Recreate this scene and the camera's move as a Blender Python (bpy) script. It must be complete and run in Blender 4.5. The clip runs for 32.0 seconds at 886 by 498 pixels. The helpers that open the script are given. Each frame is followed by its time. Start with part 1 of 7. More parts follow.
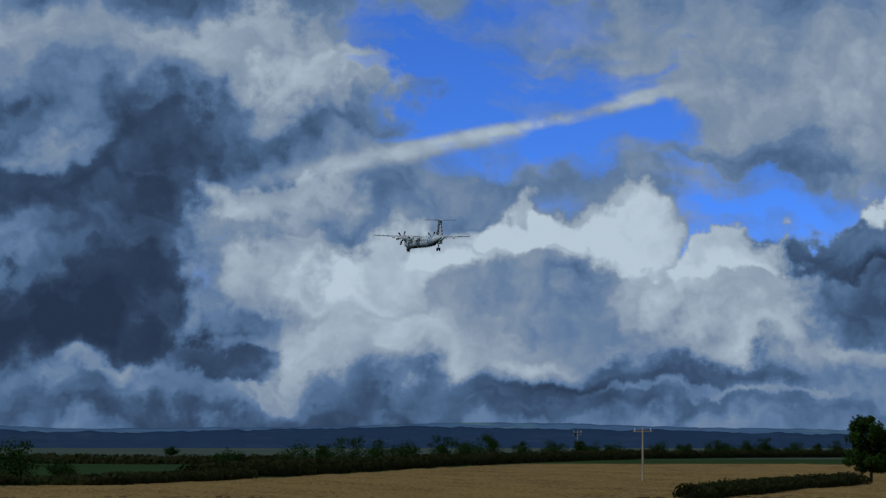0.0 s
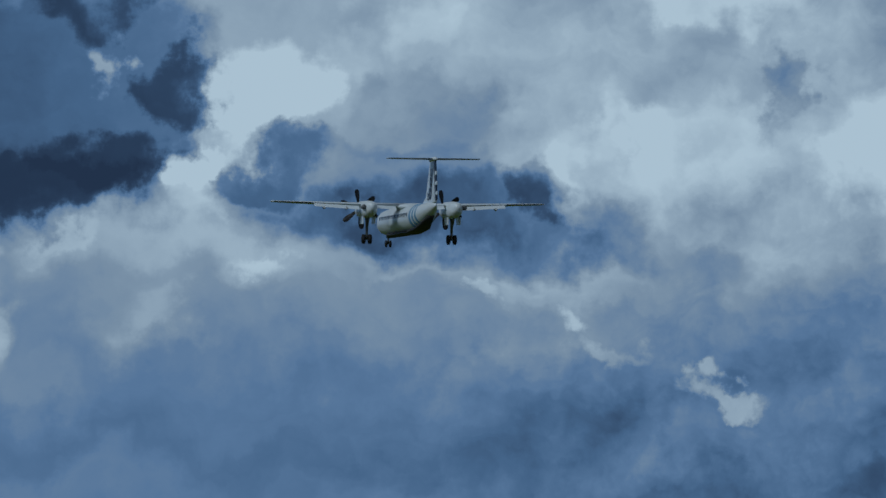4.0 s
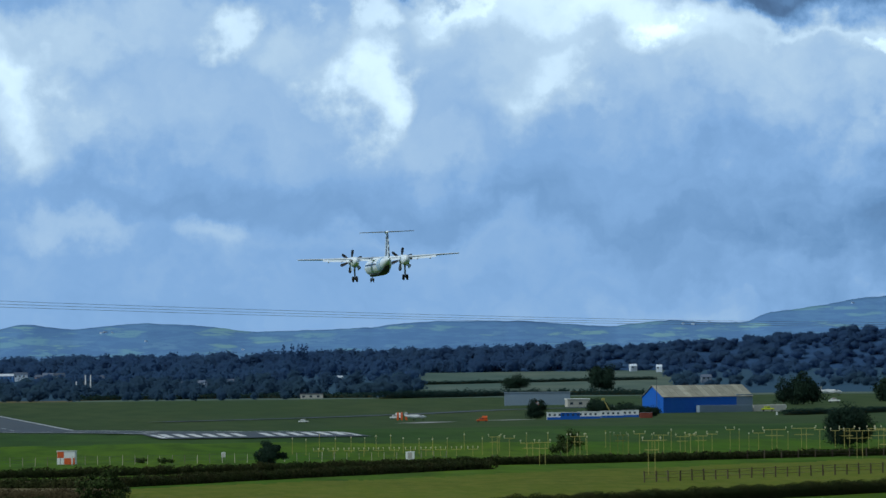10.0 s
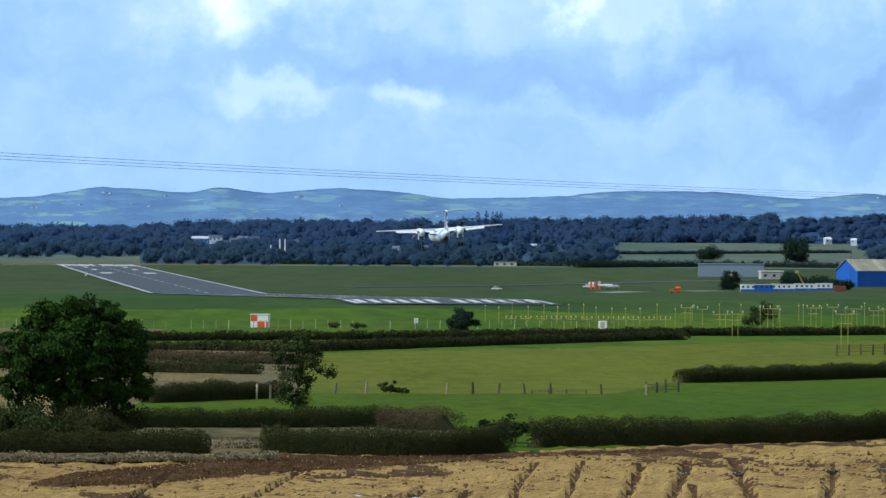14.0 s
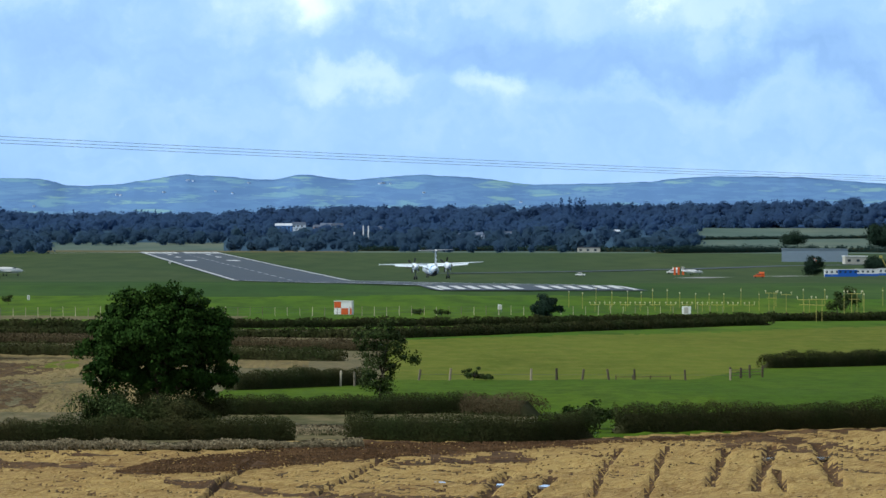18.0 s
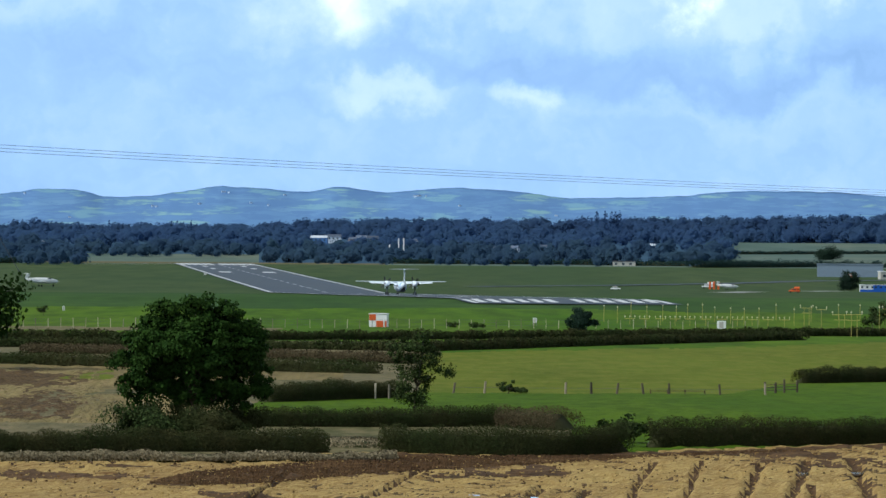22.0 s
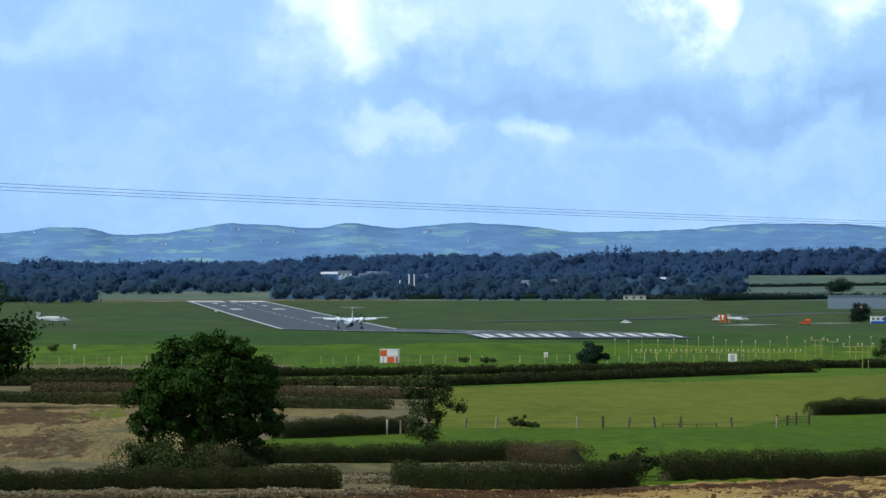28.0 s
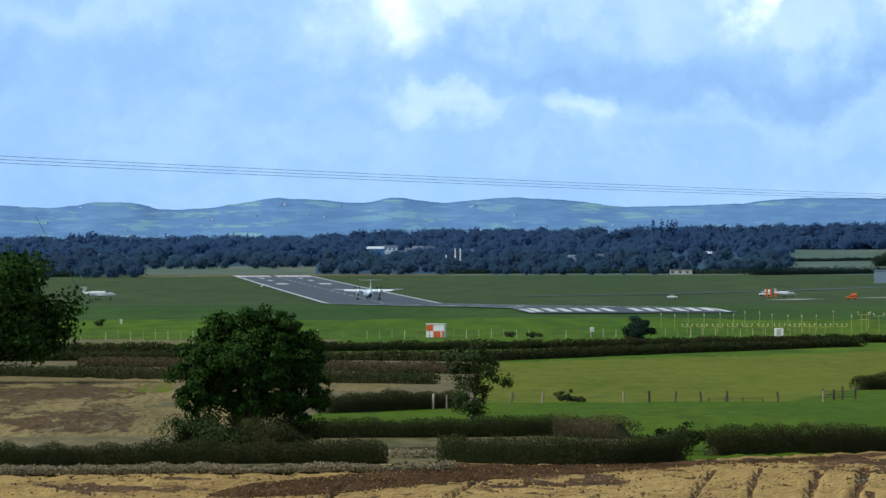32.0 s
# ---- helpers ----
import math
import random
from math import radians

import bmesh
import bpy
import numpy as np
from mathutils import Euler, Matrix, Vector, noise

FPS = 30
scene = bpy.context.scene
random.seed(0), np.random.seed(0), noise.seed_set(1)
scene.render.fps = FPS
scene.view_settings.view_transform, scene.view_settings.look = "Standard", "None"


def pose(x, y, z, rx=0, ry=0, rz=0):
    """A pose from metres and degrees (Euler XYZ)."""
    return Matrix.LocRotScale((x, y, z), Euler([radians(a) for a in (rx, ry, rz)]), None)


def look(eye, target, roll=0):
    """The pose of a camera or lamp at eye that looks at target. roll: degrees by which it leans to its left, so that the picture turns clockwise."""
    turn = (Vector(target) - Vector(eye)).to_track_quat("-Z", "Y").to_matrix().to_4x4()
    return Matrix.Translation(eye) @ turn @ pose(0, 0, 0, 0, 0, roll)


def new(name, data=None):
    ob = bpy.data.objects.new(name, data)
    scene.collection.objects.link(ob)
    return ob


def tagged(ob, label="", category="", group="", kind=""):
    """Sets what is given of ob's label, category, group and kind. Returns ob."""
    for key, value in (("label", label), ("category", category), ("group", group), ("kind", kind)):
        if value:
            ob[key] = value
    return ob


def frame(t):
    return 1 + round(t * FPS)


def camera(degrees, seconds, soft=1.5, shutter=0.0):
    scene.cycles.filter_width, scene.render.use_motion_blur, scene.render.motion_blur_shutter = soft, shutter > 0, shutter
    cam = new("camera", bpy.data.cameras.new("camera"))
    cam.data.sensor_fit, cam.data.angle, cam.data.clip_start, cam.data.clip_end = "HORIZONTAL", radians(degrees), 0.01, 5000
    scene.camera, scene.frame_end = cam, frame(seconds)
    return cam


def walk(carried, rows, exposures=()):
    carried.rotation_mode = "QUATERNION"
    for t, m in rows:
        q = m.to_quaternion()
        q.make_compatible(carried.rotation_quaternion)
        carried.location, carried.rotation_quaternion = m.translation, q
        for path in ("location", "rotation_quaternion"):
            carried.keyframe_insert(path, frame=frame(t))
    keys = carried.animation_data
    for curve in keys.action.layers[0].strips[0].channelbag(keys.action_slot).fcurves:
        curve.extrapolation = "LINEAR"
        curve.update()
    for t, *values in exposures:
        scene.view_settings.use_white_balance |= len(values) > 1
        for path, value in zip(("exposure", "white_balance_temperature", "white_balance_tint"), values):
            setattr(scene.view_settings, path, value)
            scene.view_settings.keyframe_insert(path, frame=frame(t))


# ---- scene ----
# The place is laid out from the viewpoint, on a hillside above the airfield, as a surveyor would:
# bearing (clockwise from +y) and dip below eye level, both in steps of 1/9790 radian, and range in metres.
STEP = 1 / 9790
EYE = 20.7


def survey_pose(bearing, lift, lean):
    return pose(0, 0, EYE, 90 + math.degrees(lift * STEP), lean, -math.degrees(bearing * STEP))


cam = camera(9.157, 32.0, soft=1.5)
LOOKS = [
    (0, 4770.0, 344.0, 0.00),
    (0.5, 4785.0, 366.0, 0.00),
    (1, 4790.0, 396.0, 0.00),
    (1.5, 4000.0, 403.0, 0.00),
    (2, 3170.0, 409.0, 0.00),
    (2.5, 2240.0, 519.0, 0.00),
    (3, 1545.0, 708.0, 0.00),
    (3.5, 1440.0, 669.0, 0.00),
    (4, 1370.0, 615.0, 0.00),
    (4.5, 1311.0, 492.0, 0.00),
    (5.5, 1150.0, 449.0, 0.00),
    (6.5, 984.6, 408.1, -0.00),
    (7, 890.0, 332.5, 0.00),
    (7.5, 834.9, 239.9, 0.08),
    (8, 864.6, 187.4, -0.10),
    (8.5, 795.3, 185.2, 0.44),
    (9, 741.3, 201.6, 0.51),
    (9.5, 712.4, 198.2, 0.45),
    (10, 654.0, 202.1, 0.65),
    (10.5, 596.1, 178.7, 0.63),
    (11, 630.9, 132.3, 0.43),
    (11.5, 592.4, 28.3, 1.13),
    (12, 496.7, 78.2, 0.83),
    (12.5, 523.6, 4.2, 0.26),
    (13, 344.8, -9.2, 0.09),
    (13.5, 324.5, -16.9, 0.07),
    (14, 310.4, -30.2, -0.35),
    (14.5, 248.9, -41.5, -0.32),
    (16.5, 207.2, -70.6, -0.23),
    (17, 194.8, -83.9, -0.26),
    (17.5, 179.3, -76.3, -0.18),
    (18, 163.0, -54.9, -0.12),
    (18.5, 144.9, -51.8, 0.13),
    (19, 104.5, -49.4, -0.04),
    (19.5, 115.7, -19.8, 0.05),
    (20, 154.0, 8.2, 0.32),
    (20.5, 110.6, -32.5, -0.04),
    (21, 95.7, -29.3, -0.31),
    (21.5, 92.9, -35.6, -0.30),
    (22, 100.2, -32.3, -0.45),
    (22.5, 99.0, -9.4, -0.91),
    (23, 57.0, -6.2, -0.98),
    (23.5, 60.2, -22.9, -0.82),
    (24, 51.6, -21.5, -0.82),
    (24.5, 59.7, -13.6, -0.98),
    (26.5, 49.2, 3.6, 0.28),
    (27, 104.0, 21.2, 0.45),
    (27.5, 84.7, 20.0, 0.28),
    (28, 82.0, 30.1, 0.04),
    (28.5, 70.5, 10.4, 0.21),
    (29, 62.6, -8.5, 0.12),
    (29.5, 39.0, -5.4, 0.13),
    (30, 51.5, 24.8, 0.04),
    (30.5, 25.5, 24.9, -0.07),
    (31, 9.8, 34.2, 0.07),
    (31.5, 16.4, 23.4, -0.24),
    (32, 0.4, -14.7, 0.08),
]
EXPOSURES = [
    (0, -1.76, 5700, 8),
    (1, -1.72, 5850, 8),
    (2, -1.4, 6150, 8),
    (3, -1.7, 5700, 6),
    (4, -1.88, 5350, 2),
    (4.5, -1.7, 6100, 6),
    (6.5, -1.3, 7200, 16),
    (7, -1.2, 7000, 14),
    (7.5, -0.9, 6600, 8),
    (8, -0.72, 5900, 4),
    (8.5, -0.72, 5800, 2),
    (9, -0.68, 5600, 1),
    (10, -0.66, 5570, 1),
    (11.5, -0.35, 5670, 1),
    (13, -0.03, 5720, 4),
    (14, 0.04, 5770, 5),
    (17, 0.07, 5870, 5),
    (32, 0, 5850, 4),
]
walk(cam, [(t, survey_pose(b, e, r)) for t, b, e, r in LOOKS], EXPOSURES)

# ---- sky, sun ----
SUN_EL, SUN_AZ = radians(38), radians(-108)      # azimuth clockwise from +y
world = bpy.data.worlds.new("world")
scene.world = world
world.use_nodes = True
WN, WL = world.node_tree.nodes, world.node_tree.links
WN.clear()


def wnode(kind, *ins):
    n = WN.new(kind)
    for i, v in enumerate(ins):
        if v is None:
            continue
        if hasattr(v, "links"):
            WL.new(v, n.inputs[i])
        else:
            n.inputs[i].default_value = v
    return n


def wmath(op, a, b=None, c=None, clamp=False):
    n = wnode("ShaderNodeMath", a, b, c)
    n.operation, n.use_clamp = op, clamp
    return n.outputs[0]


def wvec(op, a, b=None):
    n = wnode("ShaderNodeVectorMath", a, b)
    n.operation = op
    return n.outputs[1 if op == "LENGTH" else 0]


def wnoise(vector, scale, detail, roughness):
    n = wnode("ShaderNodeTexNoise", vector)
    n.noise_dimensions = "2D"
    n.inputs["Scale"].default_value, n.inputs["Detail"].default_value, n.inputs["Roughness"].default_value = scale, detail, roughness
    return n


ray = wnode("ShaderNodeTexCoord").outputs["Generated"]
axis = wnode("ShaderNodeSeparateXYZ", ray).outputs
BEAR = wmath("MULTIPLY", wmath("ARCTAN2", axis[0], axis[1]), 9.79)
RISE = wmath("MULTIPLY", wmath("ARCSINE", axis[2]), 9.79)
flat = wnode("ShaderNodeCombineXYZ", BEAR, RISE, 0.0).outputs[0]
swirl = wnoise(flat, 6.0, 7.0, 0.56)
push = wvec("MULTIPLY", wvec("SUBTRACT", swirl.outputs["Color"], (0.5, 0.5, 0.5)), (0.30, 0.25, 0.0))
drift = wnoise(flat, 2.1, 2.0, 0.5)
WARPED = wvec("ADD", wvec("ADD", flat, push), wvec("MULTIPLY", wvec("SUBTRACT", drift.outputs["Color"], (0.5, 0.5, 0.5)), (0.09, 0.07, 0.0)))
stretched = wvec("MULTIPLY", WARPED, (1.0, 1.7, 1.0))
puff = wnoise(stretched, 3.2, 7.0, 0.56)
grain = wmath("SUBTRACT", puff.outputs[0], 0.5)
billow = wnode("ShaderNodeTexVoronoi", stretched)
billow.voronoi_dimensions, billow.feature = "2D", "SMOOTH_F1"
billow.inputs["Scale"].default_value = 11.0
billow.inputs["Smoothness"].default_value = 0.6
heap = wmath("SUBTRACT", 0.42, billow.outputs["Distance"])
upper = wnoise(wvec("ADD", flat, (-0.028, 0.034, 0.0)), 6.0, 5.0, 0.5)
lower = wnoise(flat, 6.0, 5.0, 0.5)
relief = wmath("SUBTRACT", lower.outputs[0], upper.outputs[0])          # swells lit from above


def spread(value, lo, hi, a, b):
    n = wnode("ShaderNodeMapRange", value, lo, hi, a, b)
    n.interpolation_type = "SMOOTHSTEP"
    return n.outputs[0]


# thin even overcast on the runway side, broken and heavier towards the right
tone = spread(BEAR, 0.25, 1.1, 0.70, 0.80)
tone = wmath("ADD", tone, spread(BEAR, 1.9, 2.9, 0.0, 0.02))
tone = wmath("MULTIPLY_ADD", spread(RISE, 0.62, 0.12, 0.0, 0.045), spread(BEAR, 0.6, 1.3, 1.0, 0.2), tone)
rough = spread(BEAR, 0.9, 1.9, 0.12, 0.44)
tone = wmath("MULTIPLY_ADD", grain, rough, tone)
tone = wmath("MULTIPLY_ADD", heap, spread(BEAR, 0.6, 3.4, 0.02, 0.14), tone)
curl = wnode("ShaderNodeTexVoronoi", stretched)
curl.voronoi_dimensions, curl.feature = "2D", "SMOOTH_F1"
curl.inputs["Scale"].default_value = 25.0
curl.inputs["Smoothness"].default_value = 0.7
tone = wmath("MULTIPLY_ADD", wmath("SUBTRACT", 0.42, curl.outputs["Distance"]), spread(BEAR, 0.6, 3.4, 0.02, 0.10), tone)
tone = wmath("MULTIPLY_ADD", relief, spread(BEAR, 0.9, 1.9, 0.08, 0.58), tone)
clear = wmath("MULTIPLY_ADD", BEAR, 0.0, -0.22)


def blot(b, e, rb, re, turn, edge, straight=False):
    off = wvec("SUBTRACT", flat if straight else WARPED, (b / 1000, e / 1000, 0.0))
    if turn:
        n = wnode("ShaderNodeVectorRotate", off)
        n.rotation_type = "Z_AXIS"
        n.inputs["Angle"].default_value = -radians(turn)
        off = n.outputs[0]
    far = wvec("LENGTH", wvec("MULTIPLY", off, (1000 / rb, 1000 / re, 0.0)))
    return spread(far, 1 - edge, 1 + edge, 1.0, 0.0)


def cloud(b, e, rb, re, lightness, edge=0.5, turn=0, cover=1.0, straight=False):
    """A mass of cloud, lighter or darker than the sheet behind it, that hides blue sky."""
    global tone, clear
    w = blot(b, e, rb, re, turn, edge, straight)
    tone = wmath("MULTIPLY_ADD", w, lightness, tone)
    clear = wmath("MULTIPLY_ADD", w, -cover, clear)


def settle():
    """Lets the masses so far be summed up before the next ones are laid over them."""
    global WARPED
    WARPED = wvec("ADD", WARPED, wmath("MULTIPLY", wmath("ADD", tone, clear), 1e-7))


def blue(b, e, rb, re, amount, edge=0.5):
    """A gap in the cloud."""
    global clear
    clear = wmath("MULTIPLY_ADD", blot(b, e, rb, re, 0, edge), amount, clear)


blue(4886, 655, 420, 150, 1.5, 0.52)
blue(5316, 385, 160, 70, 0.9, 0.6)
blue(4316, 285, 80, 110, 0.5, 0.75)
blue(5136, 485, 330, 90, 0.8, 0.75)
cloud(4106, 715, 240, 110, 0.063, 0.45)
cloud(4416, 690, 130, 65, 0.231, 0.3)
cloud(4566, 650, 110, 60, 0.252, 0.24)
cloud(4286, 665, 200, 80, 0.053, 0.45)
cloud(4626, 595, 110, 45, -0.133, 0.33)
cloud(4466, 590, 170, 45, -0.114, 0.45)
cloud(4076, 535, 240, 130, -0.285, 0.33)
cloud(4316, 540, 165, 90, -0.304, 0.3)
cloud(4096, 355, 210, 150, -0.294, 0.24)
cloud(4206, 240, 125, 85, -0.323, 0.21)
cloud(4026, 220, 220, 60, -0.304, 0.3)
cloud(4286, 195, 50, 35, -0.285, 0.45)
cloud(4076, 523, 85, 36, 0.252, 0.45)
cloud(4006, 355, 70, 50, 0.147, 0.6)
cloud(4286, 605, 50, 26, 0.189, 0.6)
cloud(4426, 425, 140, 45, 0.273, 0.3)
cloud(4336, 395, 80, 40, 0.147, 0.45)
cloud(4486, 375, 160, 36, -0.114, 0.45)
cloud(4566, 400, 70, 40, -0.19, 0.38)
cloud(4676, 385, 100, 45, -0.038, 0.45)
cloud(4406, 157, 85, 32, -0.342, 0.27)
cloud(4506, 305, 115, 75, 0.294, 0.24)
cloud(4676, 315, 150, 70, 0.315, 0.21)
cloud(4626, 345, 100, 50, 0.105, 0.45)
cloud(4836, 355, 110, 60, 0.315, 0.21)
cloud(4956, 375, 130, 55, 0.378, 0.18)
cloud(5066, 365, 120, 65, 0.378, 0.18)
cloud(5136, 315, 90, 90, 0.21, 0.21)
cloud(4916, 245, 330, 130, 0.126, 0.3)
cloud(4626, 180, 170, 70, 0.315, 0.38)
cloud(4546, 225, 90, 60, 0.105, 0.45)
cloud(4916, 270, 95, 42, -0.114, 0.3)
cloud(5066, 240, 120, 60, -0.095, 0.38)
cloud(4816, 185, 100, 50, 0.063, 0.45)
cloud(4946, 145, 65, 36, 0.21, 0.45)
cloud(5046, 155, 100, 40, -0.057, 0.45)
cloud(5166, 225, 80, 60, -0.048, 0.45)
cloud(5106, 117, 260, 34, -0.285, 0.45)
cloud(4866, 95, 200, 22, -0.209, 0.52)
cloud(5276, 330, 75, 45, 0.399, 0.21)
cloud(5286, 245, 110, 80, 0.273, 0.3)
cloud(5386, 185, 120, 40, 0.126, 0.45)
cloud(5226, 175, 70, 30, 0.168, 0.45)
cloud(5456, 355, 130, 55, -0.304, 0.22)
cloud(5506, 255, 130, 70, -0.323, 0.3)
cloud(5496, 415, 34, 24, 0.578, 0.38)
settle()
cloud(5516, 165, 90, 30, 0.105, 0.45)
cloud(5456, 135, 180, 26, -0.133, 0.6)
cloud(5376, 575, 190, 85, 0.053, 0.38, -12)
cloud(5346, 510, 150, 32, -0.152, 0.45)
cloud(5486, 615, 160, 120, 0.105, 0.52)
cloud(5116, 735, 190, 60, 0.063, 0.75, 0, 0.7)
cloud(5486, 745, 180, 80, -0.038, 0.6, 0, 0.9)
cloud(4096, 125, 70, 30, 0.231, 0.45)
cloud(4216, 130, 40, 28, 0.231, 0.45)
cloud(4046, 145, 180, 26, 0.053, 0.6)
cloud(4336, 95, 170, 22, 0.063, 0.6)
cloud(4486, 110, 50, 20, 0.21, 0.45)
cloud(4770, 45, 1000, 60, -0.152, 0.75)
cloud(4416, 50, 600, 26, -0.152, 0.75)
cloud(5136, 55, 500, 22, -0.133, 0.75)
cloud(5246, 83, 200, 11, 0.189, 0.6)
cloud(4626, 120, 120, 30, -0.048, 0.6)
cloud(4226, 70, 300, 18, 0.063, 0.6)
cloud(4746, 523, 330, 15, 0.315, 0.8, 11, 0.9, straight=True)
cloud(4606, 500, 160, 17, 0.105, 0.8, 11, 0.5, straight=True)
cloud(5121, 611, 75, 13, 0.252, 0.7, 14, 0.8, straight=True)
cloud(4846, 553, 120, 10, 0.105, 0.7, 8, 0.5, straight=True)
cloud(4186, 825, 380, 75, -0.342, 0.38)
blue(2726, 700, 190, 140, 0.62, 0.66)
cloud(2446, 520, 230, 130, -0.378, 0.27)
cloud(2436, 660, 130, 110, -0.36, 0.27)
cloud(2541, 690, 34, 34, -0.306, 0.47)
cloud(2401, 780, 70, 100, -0.306, 0.38)
cloud(2606, 430, 110, 70, -0.378, 0.3)
cloud(2446, 390, 200, 40, -0.342, 0.38)
cloud(2606, 505, 34, 34, 0.198, 0.76)
cloud(2946, 370, 155, 60, -0.342, 0.3)
cloud(2826, 430, 80, 55, -0.27, 0.38)
cloud(2786, 370, 100, 46, -0.306, 0.38)
cloud(2766, 490, 80, 56, 0.308, 0.38)
cloud(2686, 400, 30, 26, 0.55, 0.57)
cloud(2736, 835, 320, 20, -0.162, 0.76)
cloud(3036, 840, 90, 22, -0.198, 0.76)
cloud(2996, 660, 140, 90, 0.33, 0.3)
cloud(2946, 610, 60, 60, 0.132, 0.57)
cloud(3256, 700, 90, 110, 0.33, 0.34)
cloud(3106, 770, 180, 60, 0.176, 0.57)
cloud(3226, 600, 60, 40, 0.22, 0.57)
cloud(3406, 790, 130, 60, 0.286, 0.57)
cloud(3576, 810, 60, 36, -0.18, 0.57)
cloud(3776, 790, 190, 70, 0.308, 0.57)
cloud(3386, 600, 160, 90, -0.036, 0.76)
cloud(3556, 580, 70, 60, 0.22, 0.47)
cloud(3736, 550, 330, 160, 0.132, 0.76)
cloud(3786, 500, 60, 46, 0.242, 0.57)
settle()
cloud(3696, 720, 26, 30, -0.216, 0.76)
cloud(3946, 600, 30, 60, -0.18, 0.76)
cloud(3466, 415, 110, 60, 0.396, 0.38)
cloud(3146, 410, 60, 50, 0.198, 0.57)
cloud(3236, 480, 70, 50, -0.126, 0.57)
cloud(3346, 410, 120, 80, 0.11, 0.76)
cloud(3636, 350, 200, 50, 0.132, 0.76)
cloud(3836, 370, 150, 50, 0.154, 0.76)
cloud(3006, 230, 900, 60, -0.09, 0.85)
cloud(3170, 110, 1000, 110, -0.396, 0.85)
cloud(3170, 750, 900, 200, 0.088, 0.85)
cloud(3736, 770, 300, 130, 0.11, 0.85)
cloud(3766, 210, 300, 40, -0.216, 0.66)
cloud(3866, 160, 240, 26, -0.126, 0.76)
cloud(2446, 285, 44, 70, 0.286, 0.57)
cloud(2636, 305, 160, 26, 0.11, 0.76)
cloud(3046, 250, 90, 22, 0.176, 0.76, -18)
cloud(3186, 188, 46, 16, 0.242, 0.76)
cloud(2976, 275, 60, 16, 0.132, 0.76)
cloud(3466, 260, 110, 26, 0.154, 0.76)
cloud(3086, 90, 500, 14, -0.072, 0.85)
cloud(2786, 160, 300, 20, 0.055, 0.85)
blue(1146, 1096, 230, 100, 0.4, 0.64)
cloud(1370, 996, 950, 300, 0.368, 0.72)
cloud(1986, 756, 500, 350, 0.092, 0.8)
cloud(676, 886, 290, 210, -0.451, 0.19)
cloud(916, 906, 66, 56, -0.34, 0.26)
cloud(646, 726, 270, 50, -0.289, 0.29)
cloud(796, 766, 100, 60, -0.34, 0.26)
cloud(776, 1076, 90, 60, -0.323, 0.32)
cloud(791, 960, 30, 36, 0.483, 0.48)
cloud(1056, 906, 90, 100, 0.391, 0.26)
cloud(1006, 811, 90, 46, 0.345, 0.26)
cloud(936, 751, 46, 46, 0.529, 0.4)
cloud(1186, 946, 70, 60, 0.138, 0.48)
cloud(1326, 856, 130, 80, -0.136, 0.32)
cloud(1246, 881, 50, 40, -0.085, 0.48)
cloud(1436, 826, 90, 60, -0.119, 0.4)
cloud(1276, 711, 270, 90, -0.212, 0.22)
cloud(1486, 651, 230, 90, -0.221, 0.22)
cloud(1086, 756, 110, 40, -0.306, 0.29)
cloud(1596, 706, 70, 60, -0.306, 0.26)
cloud(1146, 656, 150, 50, -0.204, 0.4)
cloud(1026, 696, 60, 40, 0.092, 0.64)
cloud(1696, 766, 110, 100, 0.184, 0.4)
cloud(1756, 816, 50, 50, 0.161, 0.48)
cloud(1856, 796, 130, 90, 0.23, 0.48)
cloud(1976, 891, 40, 70, -0.255, 0.4)
cloud(1926, 956, 60, 50, -0.119, 0.48)
cloud(1786, 996, 130, 50, -0.051, 0.64)
settle()
cloud(2226, 776, 150, 110, 0.414, 0.48)
cloud(2286, 636, 120, 80, 0.161, 0.64)
cloud(1866, 1096, 100, 70, 0.345, 0.4)
cloud(1346, 1046, 90, 60, 0.23, 0.48)
cloud(2036, 1026, 120, 100, 0.115, 0.64)
cloud(1486, 1026, 90, 60, 0.069, 0.64)
cloud(1596, 1086, 120, 80, -0.085, 0.64)
cloud(1716, 906, 120, 80, -0.034, 0.64)
cloud(2086, 726, 140, 120, 0.115, 0.64)
cloud(1886, 656, 200, 60, 0.092, 0.64)
cloud(886, 616, 330, 44, 0.161, 0.56)
cloud(686, 626, 60, 16, 0.161, 0.64)
cloud(1056, 564, 56, 22, 0.23, 0.48, -15)
cloud(1436, 576, 220, 26, 0.138, 0.56)
cloud(1446, 526, 32, 14, 0.253, 0.56)
cloud(1596, 476, 34, 20, 0.322, 0.48, -25)
cloud(1671, 431, 44, 16, 0.23, 0.56)
cloud(1841, 364, 58, 22, 0.414, 0.4)
cloud(856, 496, 40, 26, 0.092, 0.64)
cloud(1736, 256, 900, 150, -0.119, 0.8)
cloud(1486, 406, 800, 90, -0.076, 0.8)
cloud(786, 416, 400, 50, -0.043, 0.8)
cloud(966, 266, 520, 130, -0.076, 0.8)
cloud(1586, 401, 140, 22, -0.051, 0.64)
cloud(890, 540, 1000, 230, 0.096, 0.85)
cloud(426, 740, 440, 58, -0.102, 0.6)
cloud(256, 710, 200, 40, -0.041, 0.72)
cloud(951, 710, 50, 55, 0.4, 0.6)
cloud(896, 740, 40, 30, 0.176, 0.85)
cloud(1036, 675, 40, 26, 0.192, 0.85)
cloud(1196, 730, 60, 36, 0.128, 0.85)
cloud(1416, 675, 220, 75, -0.082, 0.43)
cloud(1206, 620, 160, 40, -0.048, 0.72)
